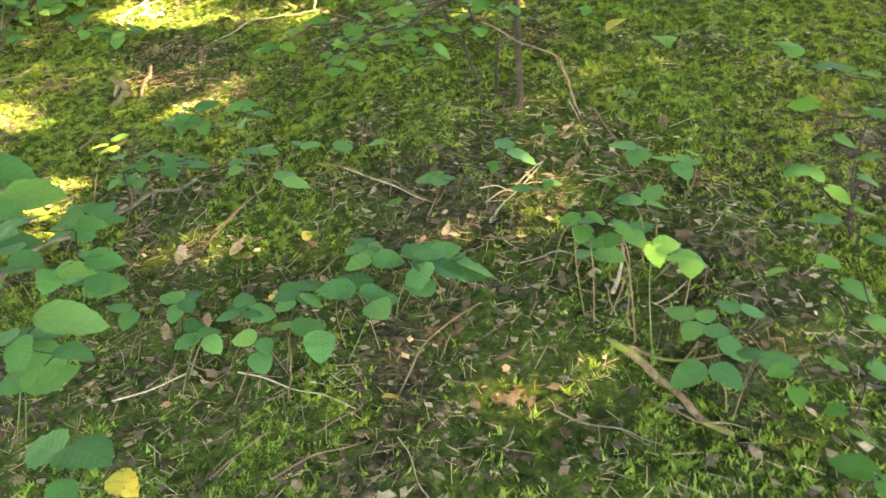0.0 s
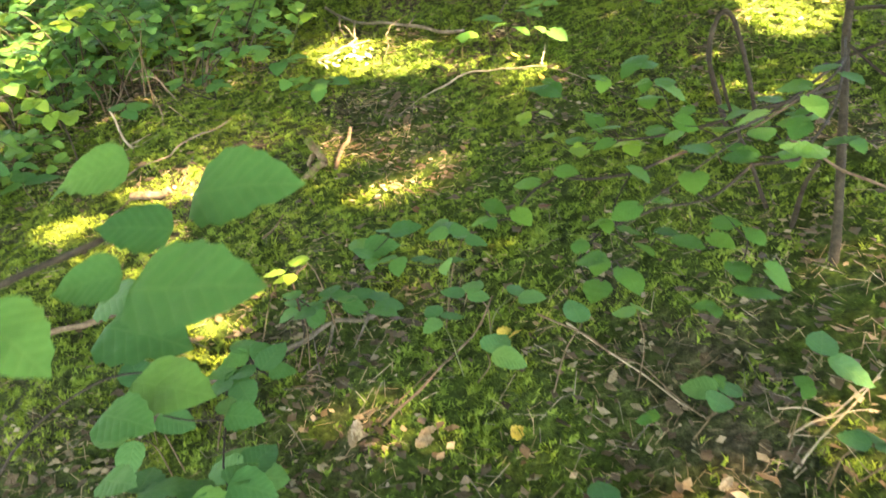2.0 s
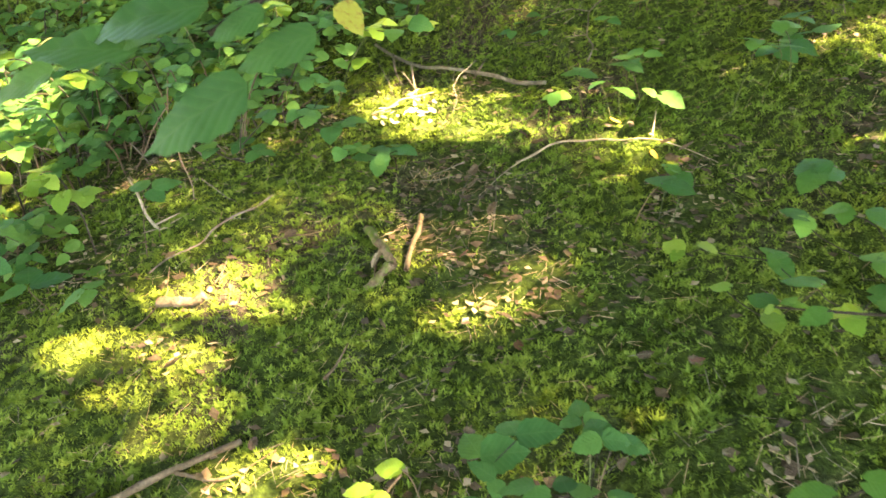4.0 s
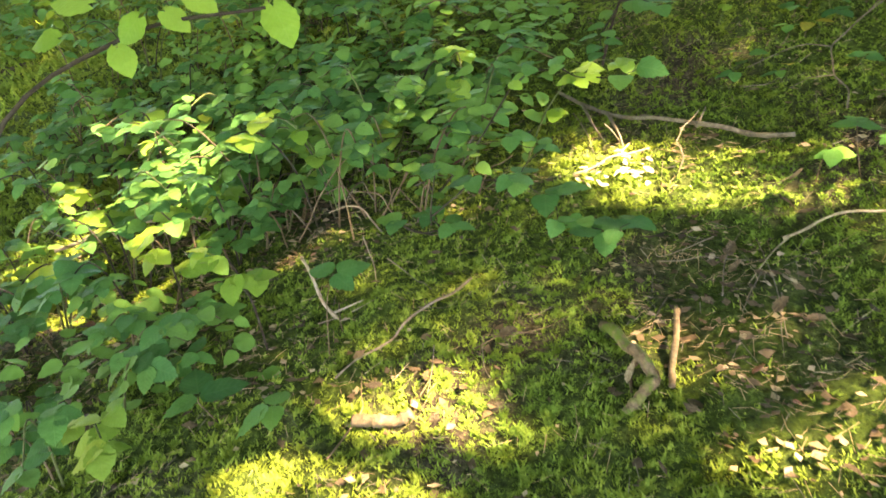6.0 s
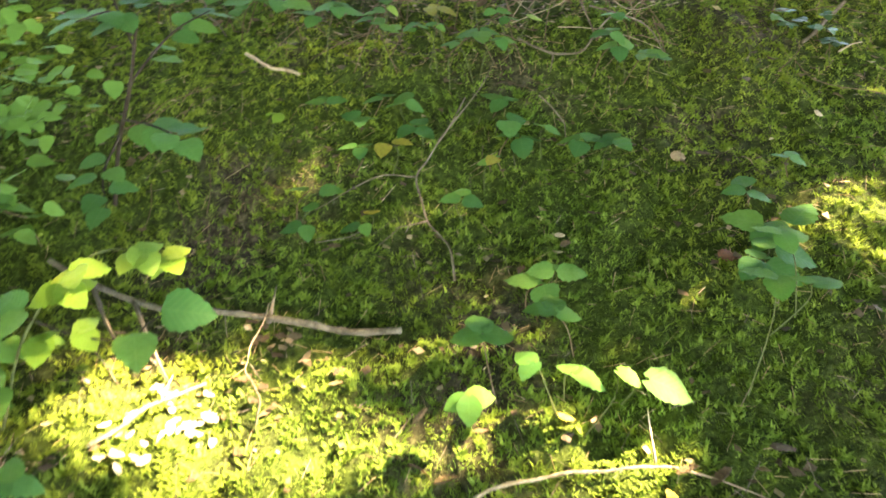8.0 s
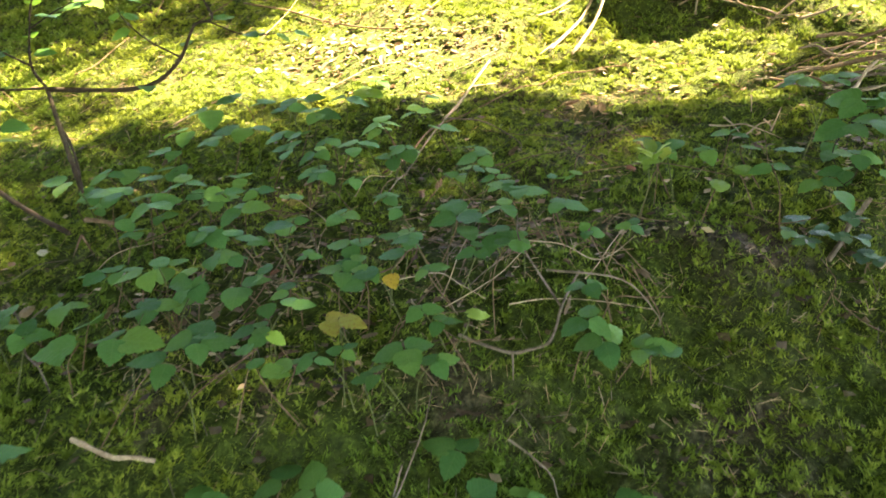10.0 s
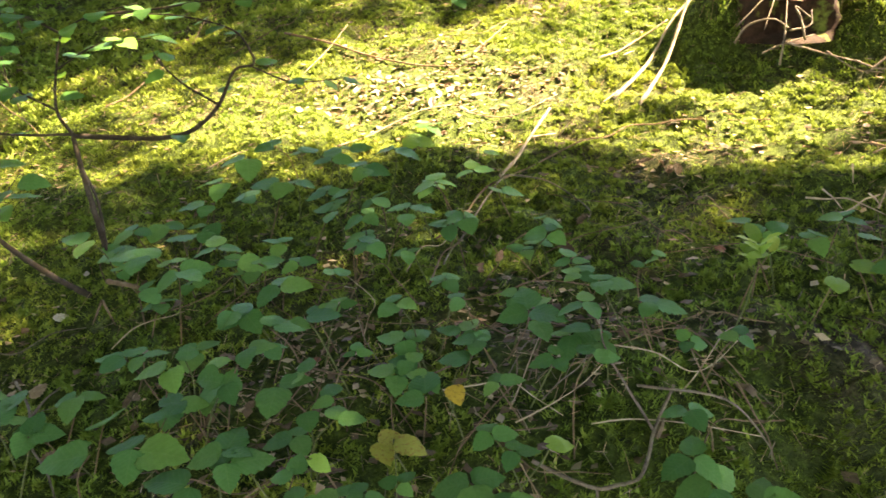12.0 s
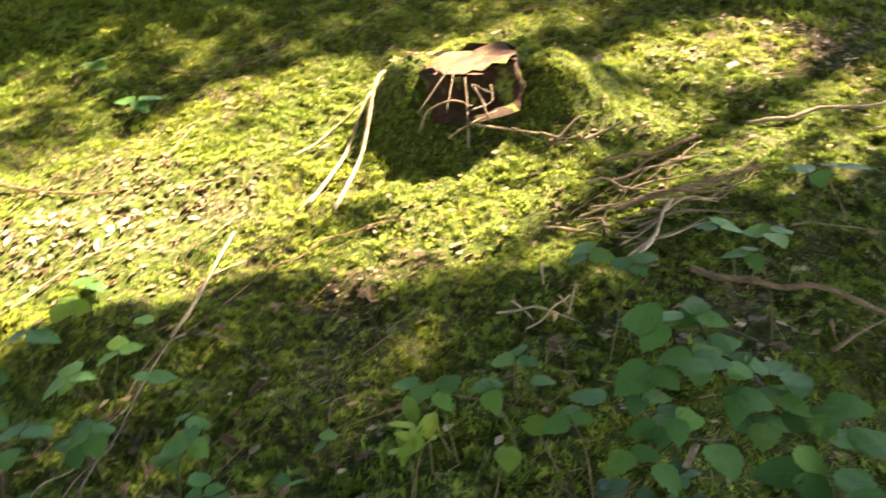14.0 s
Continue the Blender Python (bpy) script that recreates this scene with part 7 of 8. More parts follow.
hanging_bough("leafy hazel bough with broad dull green leaves close by", [(-0.40, 1.12, gz(-0.40, 1.12) - 0.02), (-0.34, 1.20, 0.75), (-0.18, 1.34, 1.20), (0.02, 1.44, 1.345), (0.10, 1.45, 1.36)], "bramble", 0.1, [
    ((0.076, 1.520, 1.370), (0.185, 1.515, 1.411), (0.19, -0.46, 0.87)),
    ((0.136, 1.327, 1.370), (0.247, 1.323, 1.402), (0.19, -0.43, 0.88)),
    ((0.103, 1.439, 1.370), (0.039, 1.414, 1.379), (0.24, -0.42, 0.88)),
    ((-0.037, 1.580, 1.370), (-0.108, 1.540, 1.357), (0.26, -0.42, 0.87)),
    ((0.050, 1.269, 1.370), (0.127, 1.243, 1.352), (0.26, -0.38, 0.89)),
    ((0.114, 1.349, 1.370), (0.064, 1.321, 1.365), (0.24, -0.40, 0.88))])
hanging_bough("low hazel bough with broad green leaves over moss", [(-0.72, 1.72, gz(-0.72, 1.72) - 0.02), (-0.60, 1.80, 0.60), (-0.45, 1.92, 0.76), (-0.30, 2.0, 0.77)], "bramble", 0.1, [
    ((-0.534, 2.079, 0.780), (-0.324, 2.050, 0.818), (0.23, -0.35, 0.91)),
    ((-0.359, 1.923, 0.780), (-0.176, 1.898, 0.817), (0.21, -0.34, 0.91)),
    ((-0.356, 1.821, 0.780), (-0.239, 1.795, 0.813), (0.23, -0.33, 0.92)),
    ((-0.613, 2.164, 0.780), (-0.483, 2.147, 0.855), (0.25, -0.36, 0.90)),
    ((-0.251, 1.679, 0.780), (-0.174, 1.656, 0.815), (0.22, -0.31, 0.93))], 0.004)
hanging_bough("bough with large backlit bright green heart-shaped leaves", [(0.79, 2.87, 1.90), (0.80, 2.2, 2.12), (0.70, 1.95, 1.90), (0.60, 1.80, 1.70), (0.54, 1.79, 1.66)], "lime", 0.1, [
    ((0.548, 1.800, 1.672), (0.478, 1.792, 1.660), (-0.04, -0.50, 0.86)),
    ((0.565, 1.798, 1.642), (0.622, 1.802, 1.622), (-0.10, -0.45, 0.88)),
    ((0.485, 1.785, 1.668), (0.441, 1.772, 1.664), (-0.01, -0.35, 0.93))], 0.005)
hanging_bough("bough with drooping broad blue-green leaves near eye height", [(0.78, 2.83, 2.20), (0.5, 2.32, 2.48), (0.15, 2.22, 2.22), (-0.08, 2.06, 1.86), (-0.13, 1.93, 1.74), (-0.16, 1.85, 1.70)], "bramble", 0.1, [
    ((-0.120, 1.816, 1.683), (-0.175, 1.788, 1.654), (0.17, -0.25, 0.94)),
    ((-0.089, 1.837, 1.708), (-0.132, 1.819, 1.694), (0.14, -0.28, 0.94)),
    ((-0.167, 1.817, 1.708), (-0.195, 1.806, 1.700), (0.19, -0.26, 0.94)),
    ((-0.146, 1.828, 1.719), (-0.214, 1.807, 1.712), (0.19, -0.27, 0.94)),
    ((-0.219, 1.793, 1.686), (-0.254, 1.777, 1.672), (0.21, -0.23, 0.94)),
    ((-0.117, 1.835, 1.718), (-0.147, 1.821, 1.706), (0.16, -0.28, 0.94)),
    ((-0.177, 1.809, 1.697), (-0.241, 1.795, 1.700), (0.20, -0.24, 0.94))], 0.005)
hanging_bough("twig tip with one yellowing leaf", [(0.15, 2.22, 2.22), (0.0, 2.1, 1.95), (-0.12, 1.98, 1.74)], "yellow", 0.1, [
    ((-0.124, 1.954, 1.706), (-0.105, 1.950, 1.687), (0.24, -0.60, 0.76))], 0.004)
hanging_bough("sunlit shrub bough with yellow-green leaves", [(-1.75, 2.45, gz(-1.75, 2.45) - 0.02), (-1.68, 2.50, 0.9), (-1.50, 2.60, 1.4), (-1.30, 2.70, 1.56), (-1.10, 2.76, 1.60)], "young", 0.1, [
    ((-1.095, 2.773, 1.600), (-1.062, 2.763, 1.548), (0.37, -0.53, 0.76)),
    ((-1.268, 2.700, 1.588), (-1.290, 2.677, 1.556), (0.47, -0.45, 0.76)),
    ((-1.336, 2.682, 1.608), (-1.389, 2.665, 1.615), (0.51, -0.43, 0.75)),
    ((-1.289, 2.674, 1.550), (-1.265, 2.667, 1.514), (0.47, -0.43, 0.77)),
    ((-1.234, 2.717, 1.596), (-1.198, 2.721, 1.573), (0.45, -0.48, 0.76)),
    ((-1.369, 2.649, 1.564), (-1.407, 2.632, 1.558), (0.51, -0.40, 0.76)),
    ((-1.208, 2.738, 1.618), (-1.166, 2.745, 1.598), (0.43, -0.50, 0.75))], 0.006)

# ---------------------------------------------------------------- bramble thicket
def cane(x, y, h, count, kind="bramble", size=0.066):
    """One arching bramble cane with trifoliate leaves along it."""
    a = RNG.uniform(0, 2 * math.pi)
    reach = h * RNG.uniform(0.4, 0.9)
    base = Vector((x, y, gz(x, y) - 0.01))
    line = [base, base + Vector((math.cos(a) * reach * 0.25, math.sin(a) * reach * 0.25, h * 0.62)), base + Vector((math.cos(a) * reach * 0.7, math.sin(a) * reach * 0.7, h)),
            base + Vector((math.cos(a) * reach * 1.25, math.sin(a) * reach * 1.25, h * 0.88))]
    ob = thing("bramble_cane", base, "arching bramble cane with many green leaves in thicket", "bramble", "brambles of the thicket")
    part("stem", mesh_of("stem", *tube([tuple(q - base) for q in line], 0.004, 0.002, 5, 0.1, 5), RNG.choice((STEM_BROWN, STEM_GREEN, BARK_DARK))), ob)
    fine = smooth_line(line, 8)
    for k in range(count):
        f = 0.3 + 0.7 * (k + RNG.random()) / count
        q = fine[min(int(f * (len(fine) - 1)), len(fine) - 1)]
        yaw = math.degrees(a) + RNG.uniform(-130, 130)
        b = radians(yaw)
        c = q + Vector((math.cos(b), math.sin(b), 0.15)) * 0.04
        for turn in (0, 95, -95):
            add_leaf(ob, base, kind, c + Vector((0, 0, RNG.uniform(0, 0.006))), yaw + turn + RNG.gauss(0, 8), size * RNG.uniform(0.72, 1.1), RNG.gauss(6, 11))
    return ob


THICKET = [(-1.25, 4.02), (-1.80, 3.92), (-2.6, 3.6), (-4.2, 4.2), (-4.4, 6.0), (-2.9, 6.0), (-1.7, 5.1), (-1.12, 4.45)]
LOW_EDGE = [(-1.55, 3.45), (-1.95, 2.9), (-2.8, 2.8), (-3.0, 3.6), (-2.2, 3.8)]
FAR_EDGE = [(-4.4, 6.0), (-6.5, 5.0), (-9.0, 9.0), (-4.5, 10.0), (-2.4, 7.4), (-2.9, 6.2)]


def fill(poly, count, low, high, leaves, size=0.066):
    xs, ys = [p[0] for p in poly], [p[1] for p in poly]
    made = 0
    while made < count:
        x, y = RNG.uniform(min(xs), max(xs)), RNG.uniform(min(ys), max(ys))
        if inside(x, y, poly):
            cane(x, y, RNG.uniform(low, high), leaves, RNG.choice(("bramble",) * 7 + ("lime", "young")), size)
            made += 1


fill(THICKET, 160, 0.20, 0.50, 5, 0.072)
fill([(-1.25, 4.02), (-1.80, 3.92), (-2.6, 3.7), (-2.6, 4.4), (-1.3, 4.5)], 34, 0.18, 0.42, 5, 0.072)
fill(LOW_EDGE, 44, 0.14, 0.34, 4, 0.075)


def undergrowth(name, label, polys, seed):
    """Far thicket that nobody could count: canes with their leaves, joined. polys: (outline, count, low, high, leaves, size)."""
    r = random.Random(seed)
    verts, faces = [], []
    shape = [v.co.copy() for v in BLADES["bramble"][0].vertices]
    ring = [tuple(f.vertices) for f in BLADES["bramble"][0].polygons]
    for poly, count, low, high, leaves, size in polys:
        xs, ys = [q[0] for q in poly], [q[1] for q in poly]
        while count:
            x, y = r.uniform(min(xs), max(xs)), r.uniform(min(ys), max(ys))
            if not inside(x, y, poly):
                continue
            count -= 1
            h, a = r.uniform(low, high), r.uniform(0, 6.28)
            foot, top = Vector((x, y, gz(x, y))), Vector((x + math.cos(a) * h * 0.6, y + math.sin(a) * h * 0.6, gz(x, y) + h))
            for k in range(leaves * 3):
                at = foot.lerp(top, r.uniform(0.3, 1.0)) + Vector((r.gauss(0, 0.07), r.gauss(0, 0.07), r.gauss(0.05, 0.05)))
                m = leaf_pose(at, r.uniform(0, 360), size * r.uniform(0.7, 1.2), r.gauss(12, 14), r.gauss(0, 14))
                n = len(verts)
                verts += [tuple(m @ v) for v in shape]
                faces += [tuple(n + i for i in f) for f in ring]
    return tagged(new(name, mesh_of(name, verts, faces, LEAF_DARK)), label, "undergrowth", kind="stuff")


undergrowth("thicket_undergrowth", "dense layered bramble leaves filling the thicket", [
    ([(-1.35, 4.15), (-2.6, 3.9), (-3.4, 5.0), (-3.0, 6.4), (-1.7, 6.3), (-1.15, 5.0)], 170, 0.14, 0.42, 5, 0.066),
    ([(-1.62, 3.45), (-2.0, 2.95), (-2.8, 2.8), (-3.0, 3.6), (-2.2, 3.8)], 12, 0.08, 0.22, 4, 0.066)], 33)
undergrowth("far_undergrowth", "dense green undergrowth beyond the bramble thicket", [
    (FAR_EDGE, 110, 0.25, 0.6, 5, 0.095),
    ([(-6.5, 5.0), (-12.0, 9.0), (-14.0, 15.0), (-6.0, 13.5), (-4.5, 10.0)], 150, 0.4, 1.0, 6, 0.14)], 31)
fill([(-1.05, 6.94), (-2.56, 7.01), (-3.31, 9.56), (-1.25, 9.88)], 18, 0.10, 0.3, 3, 0.07)
for k in range(46):
    x, y = RNG.uniform(-2.9, -1.25), RNG.uniform(3.75, 4.6)
    if inside(x, y, THICKET):
        a = RNG.uniform(0, 6.28)
        stick("dead_bramble", "thin brown dead bramble stem inside the thicket", [(x, y, 0.0), (x + 0.08 * math.cos(a), y + 0.08 * math.sin(a), 0.12), (x + 0.2 * math.cos(a), y + 0.2 * math.sin(a), RNG.uniform(0.02, 0.25))],
              0.0035, 0.002, RNG.choice((BARK_BROWN, BARK_GREY)), category="twig", group="dead stems in the thicket")

for k in range(50):
    x, y, a = RNG.uniform(-0.5, 1.25), RNG.uniform(4.95, 6.25), RNG.uniform(0, 6.28)
    if y < 5.3 - 0.3 * x:
        continue
    n = RNG.uniform(0.08, 0.22)
    stick("dead_bramble", "thin brown dead bramble stem between living shoots", [(x, y, 0.005), (x + n * math.cos(a), y + n * math.sin(a), RNG.uniform(0.02, 0.08)), (x + 2 * n * math.cos(a + 0.4), y + 2 * n * math.sin(a + 0.4), RNG.uniform(0.01, 0.09))],
          0.0018, 0.001, RNG.choice((BARK_BROWN, BARK_BROWN, STEM_BROWN)), category="twig", group="dead stems between the brambles")

# ---------------------------------------------------------------- stump
def stump(x, y, r, h):
    base = Vector((x, y, gz(x, y) - 0.05))
    ob = thing("tree_stump", base, "old rotten reddish tree stump with mossy flank and dry roots", "stump")
    verts, faces, sides, rings = [], [], 26, 9

    def dip(px, py, share):
        return share * (0.16 * py + 0.12 * px)
    for i in range(rings + 1):
        t = i / rings
        for k in range(sides):
            a = 2 * math.pi * k / sides
            flare = r * (1 + 0.22 * (1 - t) ** 3 * (1 + 0.6 * math.sin(3 * a + 1)) + 0.10 * math.sin(5 * a + 2 * t) + 0.05 * math.sin(11 * a - 3 * t) + RNG.uniform(-0.05, 0.05))
            if -2.75 < a - 2 * math.pi < -1.35 and 0.2 < t < 0.95:
                flare *= 0.5 + 0.22 * abs(math.sin(7 * a))
            verts.append((math.cos(a) * flare, math.sin(a) * flare, t * (h + 0.05) + dip(math.cos(a) * flare, math.sin(a) * flare, t) + (0.008 * math.sin(4 * a) + RNG.uniform(-0.02, 0.016) if i == rings else 0)))
        if i:
            for k in range(sides):
                b, k2 = (i - 1) * sides, (k + 1) % sides
                faces.append((b + k, b + k2, b + sides + k2, b + sides + k))
    part("trunk_base", mesh_of("trunk_base", verts, faces, WOOD_ROT), ob, "crumbling red-brown rotten wood darkened for its shaded hollow")
    top = [(math.cos(2 * math.pi * k / sides) * r * f, math.sin(2 * math.pi * k / sides) * r * f * RNG.uniform(0.9, 1.05), h + 0.046 + 0.006 * math.sin(8 * math.pi * k / sides) * f + RNG.uniform(-0.009, 0.009)) for f in (1.0, 0.66, 0.33) for k in range(sides)]
    top = [(px, py, pz + dip(px, py, 1.0)) for px, py, pz in top]
    tf = [(j * sides + k, j * sides + (k + 1) % sides, (j + 1) * sides + (k + 1) % sides, (j + 1) * sides + k) for j in range(2) for k in range(sides)]
    tf.append(tuple(2 * sides + k for k in range(sides)))
    part("cut_top", mesh_of("cut_top", top, tf, WOOD_CUT), ob, "pinkish weathered cut surface")
    return ob, base


STUMP_AT = (1.99, 6.82)
old_stump, sb = stump(*STUMP_AT, 0.177, 0.155)


def dry_root(pts, r):
    line = [tuple(Vector(p) - sb) for p in pts]
    part("dry_root", mesh_of("dry_root", *tube(line, r * 0.52, r * 0.25, 7, 0.14, 6, 0.15), BARK_GREY), old_stump, "dry twisted grey root")


dry_root([(1.604, 6.629, 2.246), (1.650, 6.624, 2.305), (1.729, 6.587, 2.325), (1.810, 6.593, 2.288)], 0.009)
dry_root([(1.728, 6.528, 2.162), (1.758, 6.549, 2.266), (1.827, 6.632, 2.384)], 0.009)
dry_root([(1.815, 6.509, 2.245), (1.814, 6.537, 2.319), (1.805, 6.559, 2.364), (1.866, 6.548, 2.322)], 0.008)
dry_root([(1.748, 6.547, 2.244), (1.845, 6.477, 2.204), (1.946, 6.407, 2.167)], 0.008)
dry_root([(1.681, 6.570, 2.205), (1.749, 6.543, 2.236), (1.867, 6.524, 2.261)], 0.007)
dry_root([(1.776, 6.545, 2.282), (1.861, 6.541, 2.294), (1.888, 6.571, 2.347)], 0.007)
dry_root([(1.947, 6.407, 2.169), (2.014, 6.357, 2.136), (2.084, 6.320, 2.140)], 0.007)
dry_root([(1.975, 6.374, 2.123), (2.056, 6.352, 2.185), (2.086, 6.340, 2.199)], 0.010)
dry_root([(2.059, 6.325, 2.117), (2.143, 6.284, 2.138), (2.194, 6.264, 2.157)], 0.014)
dry_root([(1.871, 6.462, 2.204), (1.946, 6.397, 2.140), (2.027, 6.346, 2.123)], 0.006)
dry_root([(1.619, 6.642, 2.305), (1.823, 6.700, 2.422), (1.700, 6.590, 2.288)], 0.006)

# ---------------------------------------------------------------- moss and litter
WAY = np.array([(0.7, 2.6), (0.3, 3.0), (-0.6, 3.6), (-0.6, 4.6), (0.1, 5.8), (0.6, 6.5), (1.4, 6.8)])


def nearness(x, y):
    d = np.full(x.shape, 99.0)
    for (ax, ay), (bx, by) in zip(WAY[:-1], WAY[1:]):
        t = np.clip(((x - ax) * (bx - ax) + (y - ay) * (by - ay)) / ((bx - ax) ** 2 + (by - ay) ** 2), 0, 1)
        d = np.minimum(d, np.hypot(x - ax - t * (bx - ax), y - ay - t * (by - ay)))
    return d


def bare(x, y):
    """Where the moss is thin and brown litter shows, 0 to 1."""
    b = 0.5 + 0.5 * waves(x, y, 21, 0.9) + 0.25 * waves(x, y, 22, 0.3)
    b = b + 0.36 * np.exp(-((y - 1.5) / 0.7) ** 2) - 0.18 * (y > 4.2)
    # spots by the linden sapling put deep shade into the soil; others are litter
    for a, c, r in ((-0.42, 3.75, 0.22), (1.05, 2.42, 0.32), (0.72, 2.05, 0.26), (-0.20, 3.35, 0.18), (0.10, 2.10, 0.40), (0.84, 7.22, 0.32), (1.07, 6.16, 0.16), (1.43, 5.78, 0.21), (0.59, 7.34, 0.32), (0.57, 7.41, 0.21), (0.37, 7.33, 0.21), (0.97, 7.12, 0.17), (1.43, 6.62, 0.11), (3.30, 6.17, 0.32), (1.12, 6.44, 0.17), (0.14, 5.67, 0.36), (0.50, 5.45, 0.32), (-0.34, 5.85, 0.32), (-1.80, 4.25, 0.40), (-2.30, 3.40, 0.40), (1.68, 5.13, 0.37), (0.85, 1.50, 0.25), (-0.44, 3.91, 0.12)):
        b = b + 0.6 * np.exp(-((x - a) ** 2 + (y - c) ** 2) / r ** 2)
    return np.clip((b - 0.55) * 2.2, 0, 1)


def tufts(name, count, seed, size, mat, label, lo, hi, far, keep_bare, box=(-4.6, 4.6, 0.9, 11)):
    r = np.random.RandomState(seed)
    x, y = r.uniform(box[0], box[1], count), r.uniform(box[2], box[3], count)
    d = nearness(x, y)
    keep = (d >= lo) & (d < hi) & (r.rand(count) > bare(x, y) * keep_bare)
    if far:
        keep &= r.rand(count) > (d - lo) / (hi - lo) * 0.6
    x, y = x[keep], y[keep]
    n, b = len(x), 5
    az = r.uniform(0, 2 * np.pi, (n, b))
    ln = size * r.uniform(0.45, 1.25, (n, b)) * (0.82 + 0.42 * waves(x, y, 9, 0.10) + 0.2 * waves(x, y, 10, 0.3))[:, None]
    rise = r.uniform(0.12, 1.1, (n, b))
    w = ln * 0.24
    cx = x[:, None] + r.uniform(-0.4, 0.4, (n, b)) * size
    cy = y[:, None] + r.uniform(-0.4, 0.4, (n, b)) * size
    cz = floor_height(cx, cy) - 0.002
    c, s = np.cos(az), np.sin(az)
    v = np.empty((n, b, 3, 3), np.float32)
    v[:, :, 0] = np.stack([cx - s * w, cy + c * w, cz], -1)
    v[:, :, 1] = np.stack([cx + s * w, cy - c * w, cz], -1)
    v[:, :, 2] = np.stack([cx + c * ln, cy + s * ln, cz + ln * rise], -1)
    raw_mesh(name, v.reshape(-1, 3), 3, mat, label, "moss")


def raw_mesh(name, co, sides, mat, label, category):
    me = bpy.data.meshes.new(name)
    me.vertices.add(len(co))
    me.vertices.foreach_set("co", np.ascontiguousarray(co, np.float32).ravel())
    me.loops.add(len(co))
    me.loops.foreach_set("vertex_index", np.arange(len(co), dtype=np.int32))
    me.polygons.add(len(co) // sides)
    me.polygons.foreach_set("loop_start", np.arange(0, len(co), sides, dtype=np.int32))
    me.materials.append(mat)
    me.update()
    me.validate()
    return tagged(new(name, me), label, category, kind="stuff")


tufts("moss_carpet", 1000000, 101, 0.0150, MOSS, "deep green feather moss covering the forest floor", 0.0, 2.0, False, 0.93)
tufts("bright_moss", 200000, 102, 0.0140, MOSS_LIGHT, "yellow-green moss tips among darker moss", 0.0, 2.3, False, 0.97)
tufts("far_moss", 260000, 103, 0.034, MOSS, "green moss on the farther forest floor", 2.0, 5.5, True, 0.8)
tufts("outer_moss", 60000, 104, 0.07, MOSS, "patchy green moss under the far thicket", 0.0, 40, False, 0.5, (-13, -4.5, 2.5, 17))


def needles(name, count, seed, length, width, mat, label, where):
    r = np.random.RandomState(seed)
    x, y = r.uniform(-3.6, 4.2, count), r.uniform(1.0, 9.0, count)
    keep = (nearness(x, y) < 3.0) & (r.rand(count) < where + (1 - where) * bare(x, y))
    x, y = x[keep], y[keep]
    n = len(x)
    a, l = r.uniform(0, 2 * np.pi, n), length * r.uniform(0.4, 1.4, n)
    w = width * r.uniform(0.7, 1.3, n)
    c, s = np.cos(a), np.sin(a)
    x2, y2 = x + c * l, y + s * l
    z1, z2 = floor_height(x, y) + r.uniform(0.003, 0.018, n), floor_height(x2, y2) + r.uniform(0.003, 0.022, n)
    zero = np.zeros(n)
    A, B = np.stack([x, y, z1], -1), np.stack([x2, y2, z2], -1)
    side, top = np.stack([-s * w, c * w, zero], -1), np.stack([zero, zero, w * 1.3], -1)
    quads = np.stack([A - side, B - side, B + top, A + top, A + top, B + top, B + side, A + side], 1)
    raw_mesh(name, quads.reshape(-1, 3), 4, mat, label, "litter")


needles("needle_litter", 52000, 201, 0.035, 0.0007, NEEDLE, "fallen brown needles and grass bits in moss", 0.22)
needles("twig_litter", 11000, 202, 0.055, 0.0009, BARK_GREY, "small grey dead twigs scattered in moss", 0.30)
needles("pale_twig_litter", 1600, 203, 0.06, 0.0009, BARK_PALE, "pale dry grass stems and splinters in moss", 0.30)


def scraps(name, count, seed, size, mat, label):
    r = np.random.RandomState(seed)
    x, y = r.uniform(-3.4, 4.0, count), r.uniform(1.0, 9.0, count)
    keep = (nearness(x, y) < 2.8) & (r.rand(count) < 0.08 + 0.92 * bare(x, y))
    x, y = x[keep], y[keep]
    n = len(x)
    a, l = r.uniform(0, 2 * np.pi, n), size * r.uniform(0.4, 1.3, n)
    z = floor_height(x, y) + r.uniform(0.002, 0.012, n)
    out = []
    for ang, k in ((0, 1.0), (1.4, 0.55), (3.1, 0.9), (4.6, 0.6)):
        out.append(np.stack([x + np.cos(a + ang) * l * k, y + np.sin(a + ang) * l * k, z + l * r.uniform(-0.15, 0.5, n)], -1))
    raw_mesh(name, np.stack(out, 1).reshape(-1, 3), 4, mat, label, "litter")


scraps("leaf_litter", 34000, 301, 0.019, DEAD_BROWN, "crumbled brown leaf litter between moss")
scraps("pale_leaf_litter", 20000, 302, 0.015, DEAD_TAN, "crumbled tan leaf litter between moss")

